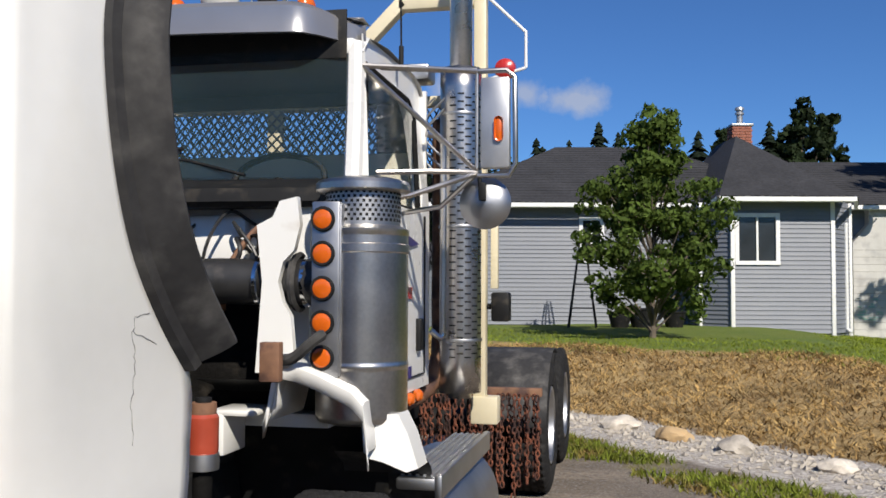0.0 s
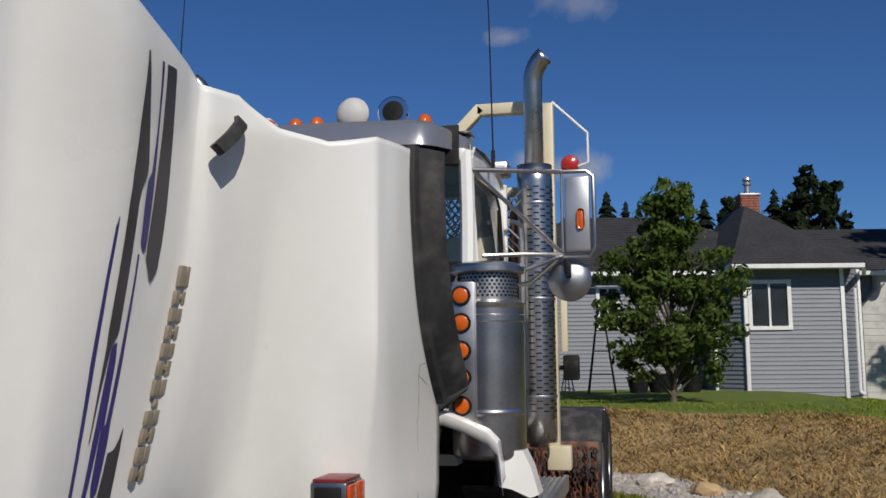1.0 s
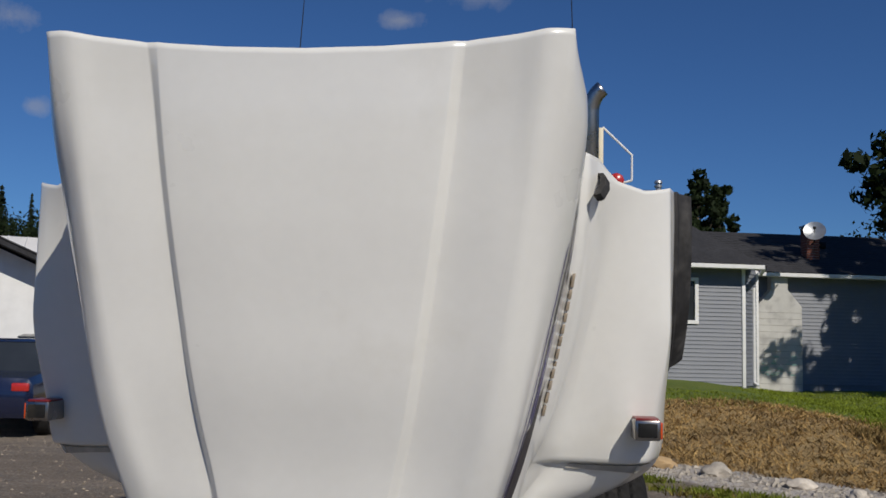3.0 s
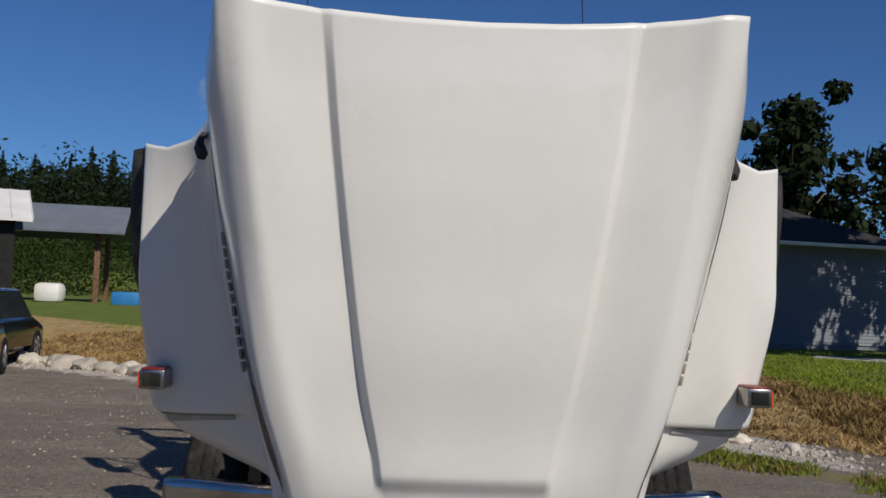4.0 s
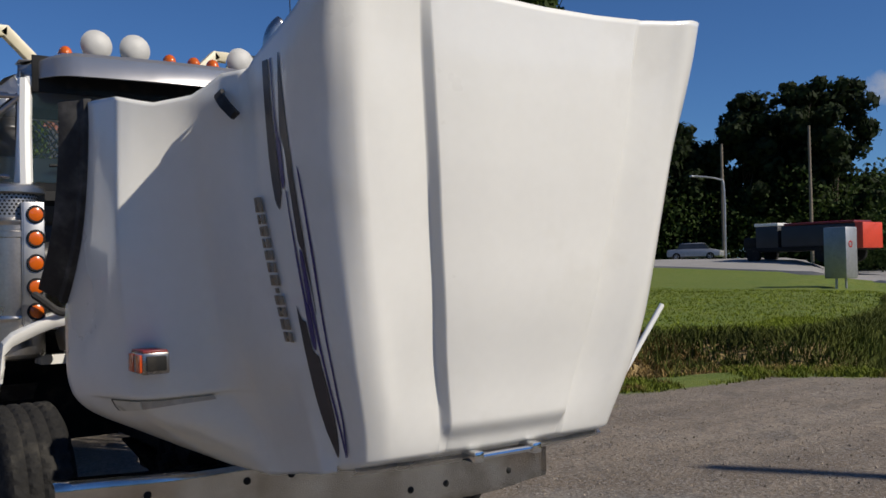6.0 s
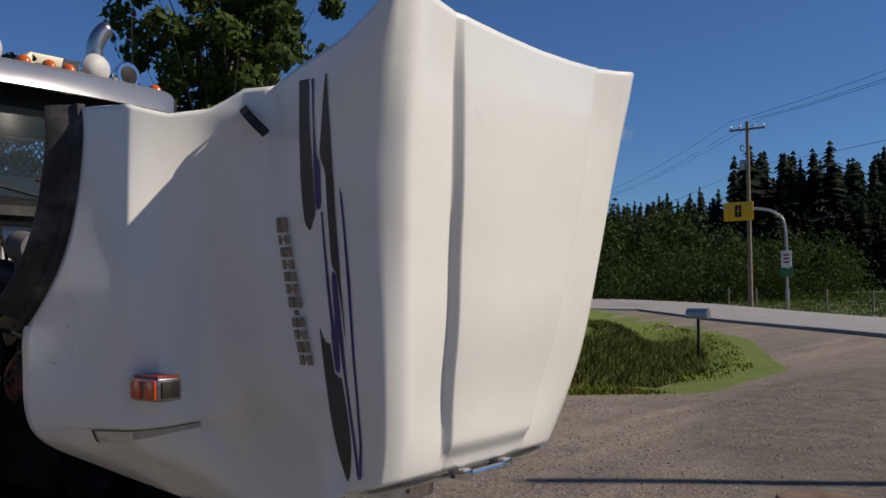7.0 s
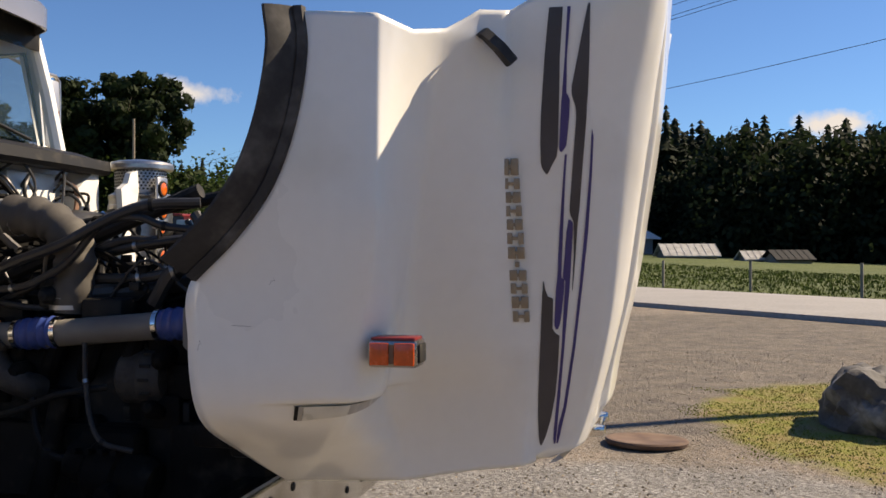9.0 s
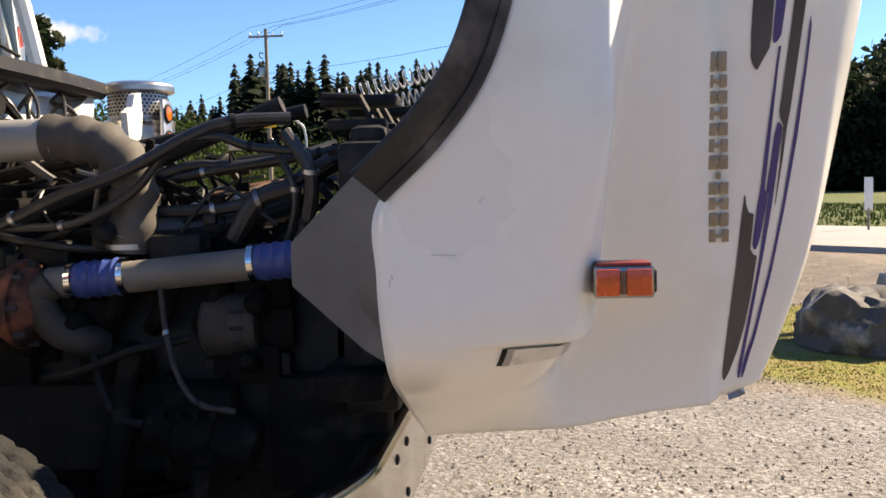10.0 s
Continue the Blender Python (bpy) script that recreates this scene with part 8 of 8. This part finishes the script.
def vehicle(name, label, category, at, rz, length, width, height, paint):
    """A parked car lofted from cross-sections, with glass, lamps and wheels."""
    ob = thing(name, label, category, "", (*at, ground_z(*at)), rz)
    L, W, Hh = length / 2, width / 2, height
    bm = bmesh.new()
    st = [(-L, .35, .62, .80), (-L * .96, .28, .78, .92), (-L * .6, .25, .92, 1.0), (-L * .2, .25, .95, 1.0), (L * .3, .25, .95, 1.0), (L * .75, .25, .92, .98), (L * .97, .3, .86, .9), (L, .4, .7, .8)]
    rows = []
    for x, lo, hi, w in st:
        rows.append([(x, W * w * a, lo + (hi - lo) * b) for a, b in ((-.85, 0), (-1, .15), (-1, .6), (-.97, .85), (-.88, 1), (0, 1.03), (.88, 1), (.97, .85), (1, .6), (1, .15), (.85, 0))])
    sheet(bm, rows, wrap=True)
    bm.verts.ensure_lookup_table()
    bm.faces.new(bm.verts[:11])
    bm.faces.new(bm.verts[-11:])
    bmesh.ops.recalc_face_normals(bm, faces=bm.faces[:])
    body = part("body", bm, paint, ob)
    c0, c1 = -L * .55, L * .62
    z0 = .93
    for mt, nm, k0 in ((WINGLASS, "glasshouse", 0), (paint, "roof", 1)):
        bm = bmesh.new()
        if k0 == 0:
            rows = [[(x, W * y, z) for x, y in ((c0, -.9), (c0, .9), (c1, .9), (c1, -.9))] for z in (z0,)] + [[(c0 + .42, -W * .72, Hh - .04), (c0 + .42, W * .72, Hh - .04), (c1 - .3, W * .72, Hh - .04), (c1 - .3, -W * .72, Hh - .04)]]
        else:
            rows = [[(c0 + .40, -W * .74, Hh - .05), (c0 + .40, W * .74, Hh - .05), (c1 - .28, W * .74, Hh - .05), (c1 - .28, -W * .74, Hh - .05)], [(c0 + .5, -W * .64, Hh), (c0 + .5, W * .64, Hh), (c1 - .4, W * .64, Hh), (c1 - .4, -W * .64, Hh)]]
        sheet(bm, rows, wrap=True)
        bm.verts.ensure_lookup_table()
        bm.faces.new(bm.verts[4:])
        bmesh.ops.recalc_face_normals(bm, faces=bm.faces[:])
        part(nm, bm, mt, ob)
    for x in (-L * .62, L * .62):
        for y in (-1, 1):
            bm = bmesh.new()
            r = .33
            lathe(bm, [(r * .6, -.11), (r * .95, -.11), (r, -.07), (r, .07), (r * .95, .11), (r * .6, .11)], turned((x, y * (W - .1), r), (0, y, 0)), 28)
            w = part("wheel", bm, TYRE, ob)
            bm = bmesh.new()
            lathe(bm, [(r * .62, .10), (r * .58, .115), (r * .5, .09), (r * .2, .1), (0, .105)], turned((x, y * (W - .1), r), (0, y, 0)), 20)
            for k in range(5):
                a = k * 1.2566
                slab(bm, (r * .1, -.03, .095), (r * .58, .03, .115), .004, turned((x, y * (W - .1), r), (0, y, 0)) @ Euler((0, 0, a)).to_matrix().to_4x4())
            part("rim", bm, GALV, w)
    for y in (-1, 1):
        bm = bmesh.new()
        slab(bm, (L - .06, y * W * .7 - .12, .68), (L + .01, y * W * .7 + .12, .80), .02)
        part("tail_lamp", bm, RED, ob)
        bm = bmesh.new()
        slab(bm, (-L - .01, y * W * .65 - .14, .62), (-L + .12, y * W * .65 + .14, .74), .02)
        part("headlamp", bm, CLEARLENS, ob)
    return ob


vehicle("parked_car", "dark blue sedan parked on the gravel, seen from behind", "car", (-7.60, 11.54), -75.9, 4.5, 1.72, 1.42, NAVY)
vehicle("parked_car", "dark hatchback parked on the gravel behind a sedan", "car", (-8.60, 15.14), -83.9, 4.2, 1.72, 1.5, BLACKCAR)
vehicle("distant_car", "pale car on the far road", "car", (57.5, 45.6), 118, 4.2, 1.7, 1.4, GALV)

dump = thing("dump_truck", "dark dump truck with red tail parked on the road", "truck", "", (53.4, 33.0, ground_z(53.4, 33.0) + .12), -88)
for nm, lo, hi, mt, bv in (("chassis", (-4, -1.1, .7), (4, 1.1, 1.0), BLACK, .02), ("dump_body", (-1.2, -1.2, 1.0), (3.9, 1.2, 2.35), DARKSLATE, .05), ("tarp", (-1.1, -1.1, 2.355), (3.8, 1.1, 2.55), TOPRED, .08), ("visor", (-3.3, -1.1, 2.42), (-1.5, 1.1, 2.62), TRIM, .05), ("cab", (-3.2, -1.1, .9), (-1.5, 1.1, 2.415), DARKSLATE, .12), ("hood", (-4.3, -.9, .9), (-3.2, .9, 1.7), BLACK, .1), ("tail_panel", (3.9, -1.2, .8), (4.4, 1.2, 2.4), REDPLASTIC, .04), ("cab_window", (-3.25, -1.0, 1.8), (-2.0, 1.13, 2.4), WINGLASS, .04)):
    bm = bmesh.new()
    slab(bm, lo, hi, bv)
    part(nm, bm, mt, dump)
for x in (-3.4, 1.6, 2.9):
    for y in (-1, 1):
        bm = bmesh.new()
        lathe(bm, [(.3, -.15), (.5, -.14), (.52, -.1), (.52, .1), (.5, .14), (.3, .15), (0, .12)], turned((x, y * 1.0, .5), (0, y, 0)), 20)
        part("wheel", bm, TYRE, dump)


def simple_building(name, label, at, rz, w, d, h, ridge, wall_mat, roof_mat, over=.5, category="building", door=True, base=None):
    ob = thing(name, label, category, "", (*at, ground_z(*at) if base is None else base), rz)
    bm = bmesh.new()
    poly(bm, [(-w / 2, -d / 2, -.5), (-w / 2, d / 2, -.5), (-w / 2, d / 2, h), (-w / 2, 0, ridge), (-w / 2, -d / 2, h)], (w, 0, 0))
    part("wall", bm, wall_mat, ob, angle=10)
    for s in (-1, 1):
        bm = bmesh.new()
        a, b = Vector((-w / 2 - over, 0, ridge + .06)), Vector((-w / 2 - over, s * (d / 2 + over), h - (ridge - h) * over / (d / 2) + .06))
        poly(bm, [a, b, b + Vector((w + 2 * over, 0, 0)), a + Vector((w + 2 * over, 0, 0))], (0, 0, .1))
        rf = part("roof", bm, roof_mat, ob, angle=10)
        bm = bmesh.new()
        n = max(4, int((w + 2 * over) / .6))
        for k in range(n + 1):
            o = Vector(((w + 2 * over) * k / n, 0, .11))
            tube(bm, [a + o, b + o], .025, 4)
        part("roof_rib", bm, roof_mat, rf)
    if door:
        bm = bmesh.new()
        slab(bm, (-.6, -d / 2 - .04, 0), (.6, -d / 2 + .02, 2.2), .01)
        part("door", bm, OLDWOOD, ob)
    return ob


simple_building("barn", "blue-grey barn with a pale metal roof across the field", (98.8, 4.6), -45, 8.0, 7.0, 1.7, 3.15, BARNWALL, TINROOF, .6)
simple_building("old_shed", "old weathered shed in the field", (84.5, -3.7), -75, 4.6, 3.0, .25, 1.15, OLDWOOD, SHAKES, .3, door=False)
simple_building("old_shed", "small weathered hut at the field's edge", (81, -9.0), -70, 1.7, 1.6, .2, .75, OLDWOOD, SHAKES, .3, door=False)
simple_building("old_shed", "low dark hut at the field's edge", (80, -11.8), -70, 3.0, 2.4, .3, .95, OLDWOOD, BLACK, .3, door=False)
simple_building("white_garage", "white sided garage with dark eaves", (-13.6, 16.4), 118, 7.5, 7, 2.7, 4.2, TRIM, SHINGLE, .6)
# no opening is modelled: black walls paint the shade inside the shed
simple_building("pole_shed", "open shed with a tin roof, its shaded inside a solid black body", (-17.0, 29.0), 25, 6.0, 5, 2.9, 3.9, BLACK, TINROOF, .5, door=False)
trailer = thing("travel_trailer", "small white travel trailer in the field", "trailer", "", (88, 9.4, ground_z(88, 9.4)), -80)
bm = bmesh.new()
slab(bm, (-1.3, -1.0, .4), (1.3, 1.0, 1.6), .2)
part("body", bm, TRIM, trailer)
bm = bmesh.new()
slab(bm, (-.9, -1.02, 1.0), (.7, -.98, 1.3), .02)
part("window", bm, WINGLASS, trailer)

# open shelter on the far lawn
sh = thing("shelter", "open timber shelter with a grey metal roof", "shelter", "", (-14.6, 33.5, ground_z(-14.6, 33.5)), 12)
for x in (-2.6, 2.4):
    for y in (-1.8, 1.8):
        bm = bmesh.new()
        slab(bm, (x - .1, y - .1, -.3), (x + .1, y + .1, 2.6), .01)
        part("post", bm, RUSTPIPE, sh)
for s in (-1, 1):
    bm = bmesh.new()
    poly(bm, [(-3.6, 0, 3.7), (3.4, 0, 3.7), (3.4, s * 2.6, 2.55), (-3.6, s * 2.6, 2.55)], (0, 0, .08))
    part("roof", bm, SLATE, sh, "weathered grey roof", angle=10)
for nm, lab, cat, mt, x, y, sx, sy, sz, bv in (("storage_tote", "bright blue plastic tote on the lawn", "tote", BLUETARP, -10.4, 31.3, 1.0, .7, .45, .05),
                                             ("kayak", "red kayak resting on the grass", "kayak", REDPLASTIC, -7.6, 31.9, .95, .5, .3, .12), ("white_tank", "white plastic tank by the shelter", "tank", TRIM, -13.4, 31.8, 1.0, .8, .7, .2),
                                             ):
    bm = bmesh.new()
    z = ground_z(x, y)
    slab(bm, (x - sx / 2, y - sy / 2, z - .03), (x + sx / 2, y + sy / 2, z + sz), bv)
    if nm == "kayak":
        for v in bm.verts:
            v.co.y = y + (v.co.y - y) * (1 - .8 * (abs(v.co.x - x) / (sx / 2)) ** 2)
            v.co.x = x + (v.co.x - x) * 1.4
    tagged(part(nm, bm, mt), lab, cat)

# ---- stones ----
rnd = random.Random(12)


def along_edge(s):
    """A place s metres along the drive's edge from its corner at (-14, 20)."""
    for a, b in zip(EDGE[1:], EDGE[2:]):
        d = math.dist(a, b)
        if s <= d:
            return a[0] + (b[0] - a[0]) * s / d, a[1] + (b[1] - a[1]) * s / d
        s -= d
    return EDGE[-1]


s, k, tan_done = 2.0, 0, False
while along_edge(s)[0] < 4.4:
    x, y = along_edge(s)
    left = x < 1.0
    size = rnd.uniform(.18, .27) if left else rnd.uniform(.10, .18)
    x, y = x + rnd.uniform(-.12, .12), y + rnd.uniform(-.05, .25)
    bm = bmesh.new()
    lump(bm, (0, 0, 0), (size * rnd.uniform(1.0, 1.4), size * rnd.uniform(.8, 1.1), size * rnd.uniform(.55, .75)), k * 3.7 + 1, .35)
    tan = 1.9 < x < 2.5 and not tan_done
    tan_done = tan_done or tan
    ob = part("edge_rock", bm, TANROCK if tan else ROCK)
    ob.matrix_basis = pose(x, y, ground_z(x, y) + size * .22, 0, 0, rnd.uniform(0, 360))
    tagged(ob, "rounded tan rock at the edge of the drive" if tan else "rounded pale grey rock at the edge of the drive", "rock", "rocks along the drive")
    s += rnd.uniform(.40, .58) if left else rnd.uniform(.6, 1.25)
    k += 1

for (x, y, a, b, c, sd) in ((5.12, -2.53, .60, .46, .36, 3.1), (6.5, -3.75, .55, .5, .38, 8.2)):
    bm = bmesh.new()
    lump(bm, (0, 0, 0), (a, b, c), sd, .42, 4)
    ob = part("boulder", bm, BOULDER)
    ob.matrix_basis = pose(x, y, c * .5, 0, 0, 0)
    tagged(ob, "large dark grey boulder with pale streaks", "boulder", "boulders on the weedy patch")

lid = part("rusty_lid", (lambda b: (lathe(b, [(.28, -.02), (.31, -.01), (.32, .018), (.31, .030), (.28, .034), (.25, .026), (0, .022)], None, 32), b)[1])(bmesh.new()), DUSTLID)
lid.matrix_basis = pose(4.02, -.60, .010, .6, 2.5, 0)
tagged(lid, "flat rusty metal lid lying on the gravel", "lid")

# pole kept out of view, added to cast the thin shadow line on the gravel
bm = bmesh.new()
tube(bm, [(0, 0, -.3), (0, 0, 10.2)], [.12, .09], 12)
mast = part("wooden_pole", bm, WOODPOLE)
mast.matrix_basis = pose(9.84, -8.9, 0)
tagged(mast, "bare wooden pole out of view, added for its thin shadow", "pole", "wooden poles")


def scatter_stones(count, seed, region, size):
    rng = np.random.default_rng(seed)
    base = np.array([(1, 0, 0), (-.6, .8, 0), (-.5, -.9, 0), (.1, 0, .75), (0, .1, -.5)])
    tri = [(0, 1, 3), (1, 2, 3), (2, 0, 3), (1, 0, 4), (2, 1, 4), (0, 2, 4)]
    v, f = [], []
    while len(v) < count * 5:
        x, y = region(rng)
        s = size * (0.35 + rng.random() ** 3 * 1.6)
        a = rng.random() * 6.283
        m = base * (s * (0.7 + .6 * rng.random(3)))
        m = np.stack([m[:, 0] * math.cos(a) - m[:, 1] * math.sin(a), m[:, 0] * math.sin(a) + m[:, 1] * math.cos(a), m[:, 2]], 1)
        n = len(v)
        v += (m + np.array((x, y, ground_z(x, y) + s * .15))).tolist()
        f += [tuple(i + n for i in q) for q in tri]
    return v, f


def crushed(rng):
    return 1.2 + rng.normal() * 1.1, -.8 + rng.normal() * 1.2


def yard(rng):
    while True:
        x, y = 1.0 + 10 * rng.random() ** 1.5, rng.uniform(-4.5, 3.6)
        if edge_distance(x, y) < -.6 and math.hypot((x - 5.6) / 2.4, (y + 2.9) / 1.9) > .9:
            return x, y


def yard_left(rng):
    while True:
        x, y = rng.uniform(-9, -1.4), rng.uniform(1, 12)
        if edge_distance(x, y) < -.6:
            return x, y


def strip(rng):
    while True:
        x, y = along_edge(rng.uniform(1, 25))
        x, y = x + rng.normal() * .3, y + rng.normal() * .4
        if -1.0 < edge_distance(x, y) < .6 and x < 4.6 + rng.normal() * .25:
            return x, y


for nm, lab, cnt, sd, reg, size in (("gravel", "loose grey gravel on the drive", 7500, 1, yard, .0080), ("gravel", "pale crushed stone strewn before the truck", 2600, 2, crushed, .0085), ("gravel", "loose gravel beside the truck", 4500, 2, yard_left, .012), ("gravel", "pale crushed stone along the drive's edge", 7000, 3, strip, .026)):
    v, f = scatter_stones(cnt, sd, reg, size)
    ob = new(nm, mesh_from(nm, v, f, GRAVELSTONE if sd < 3 else ROCK))
    tagged(ob, lab, "gravel", kind="stuff")


def blades(count, seed, region, height, width, lean=.5):
    rng = np.random.default_rng(seed)
    v, f = [], []
    for k in range(count):
        x, y = region(rng)
        z = ground_z(x, y) - .02
        for j in range(3):
            a, h = rng.random() * 6.283, height * (.5 + rng.random())
            dx, dy = math.cos(a), math.sin(a)
            px, py = x + rng.normal() * .05, y + rng.normal() * .05
            lx, ly = rng.normal() * lean * h, rng.normal() * lean * h
            w = width * (.6 + .8 * rng.random())
            n = len(v)
            v += [(px - dx * w, py - dy * w, z), (px + dx * w, py + dy * w, z), (px + lx * .4 + dx * w * .7, py + ly * .4 + dy * w * .7, z + h * .6), (px + lx, py + ly, z + h), (px + lx * .4 - dx * w * .7, py + ly * .4 - dy * w * .7, z + h * .6)]
            f += [(n, n + 1, n + 2, n + 4), (n + 4, n + 2, n + 3)]
    return v, f


def bank(rng):
    while True:
        x, y = rng.uniform(-9, 7.5), rng.uniform(4.5, 21)
        d = edge_distance(x, y)
        if .55 < d < 5.4 + .5 * math.sin(x * 1.7):
            return x, y


def lawn_edge(rng):
    while True:
        x, y = rng.uniform(-9, 12), rng.uniform(4, 23)
        if 4.8 < edge_distance(x, y) < 9 or (x > 6 and edge_distance(x, y) > 3.2):
            return x, y


def weedy(rng):
    while True:
        x, y = rng.uniform(2.2, 8.6), rng.uniform(-5.2, -.6)
        p = math.hypot((x - 5.4) / 2.9, (y + 2.9) / 2.1)
        if p < .85 + .25 * noise.noise(Vector((x * 1.5, y * 1.5, 4))) and math.hypot(x - 5.05, y + 2.38) > .5:
            return x, y


def ditch(rng):
    while True:
        x, y = rng.uniform(6, 16), rng.uniform(3, 13)
        if 3.7 < edge_distance(x, y) < 5.2:
            return x, y


def bank_face(rng):
    while True:
        x, y = rng.uniform(5.5, 10.2), rng.uniform(3, 13)
        if .7 < edge_distance(x, y) < 3.9:
            return x, y


def ditch_side(rng):
    while True:
        x, y = rng.uniform(9.2, 24), rng.uniform(3, 12)
        if .9 < edge_distance(x, y) < 3.5:
            return x, y


def verge(rng):
    while True:
        x = 7 + 23 * rng.random() ** 1.3
        y = rng.uniform(3.0, 26)
        d = edge_distance(x, y)
        if d > 3.3 or (x > 11.5 and d > .05):
            return x, y


def field(rng):
    s, o = rng.uniform(-40, 70), rng.uniform(5, 26)
    return ROAD_AT[0] + ROAD_WAY[0] * s + ROAD_SIDE[0] * o, ROAD_AT[1] + ROAD_WAY[1] * s + ROAD_SIDE[1] * o


def drive_fringe(rng):
    while True:
        x, y = rng.uniform(0, 10), rng.uniform(2, 11)
        d = edge_distance(x, y)
        if (-1.7 < d < -.8 if x < 4.8 else -.5 < d < .6) and noise.noise(Vector((x * .9, y * .9, 0))) > -.1:
            return x, y


for nm, lab, cat, cnt, sd, reg, h, w, mt in (("dry_grass", "matted straw-coloured dry grass on the bank", "dry grass", 15000, 21, bank, .075, .011, DRYGRASS), ("lawn_grass", "short green lawn blades", "grass", 9000, 22, lawn_edge, .05, .01, GRASS),
                                            ("weeds", "yellow-green weeds round the boulder", "weeds", 15000, 23, weedy, .024, .008, WEED), ("ditch_grass", "long grass in the ditch", "grass", 5000, 24, ditch, .10, .010, GRASS),
                                            ("bank_weeds", "dark brown weeds on the ditch bank", "weeds", 10000, 28, bank_face, .11, .012, BANKWEED), ("ditch_reeds", "dark green grass down the side of the ditch", "grass", 11000, 29, ditch_side, .20, .012, DITCHGRASS), ("verge_grass", "rough green grass on the verge", "grass", 20000, 27, verge, .055, .014, GRASS), ("field_grass", "tall green grass across the road", "grass", 26000, 25, field, .13, .022, FIELDGRASS), ("fringe_grass", "patchy grass at the drive's edge", "grass", 4200, 26, drive_fringe, .07, .009, WEED)):
    v, f = blades(cnt, sd, reg, h, w, 1.3 if nm == "dry_grass" else .5)
    tagged(new(nm, mesh_from(nm, v, f, mt)), lab, cat, kind="stuff")

# field fence
fence = thing("field_fence", "low wooden post fence along the field", "fence", "", (0, 0, 0))
for k in range(16):
    s = -30 + k * 5.2
    x, y = ROAD_AT[0] + ROAD_WAY[0] * s + ROAD_SIDE[0] * 9, ROAD_AT[1] + ROAD_WAY[1] * s + ROAD_SIDE[1] * 9
    bm = bmesh.new()
    z = ground_z(x, y)
    tube(bm, [(x, y, z - .2), (x + .02, y, z + 1.25)], .06, 7)
    part("post", bm, OLDWOOD, fence)
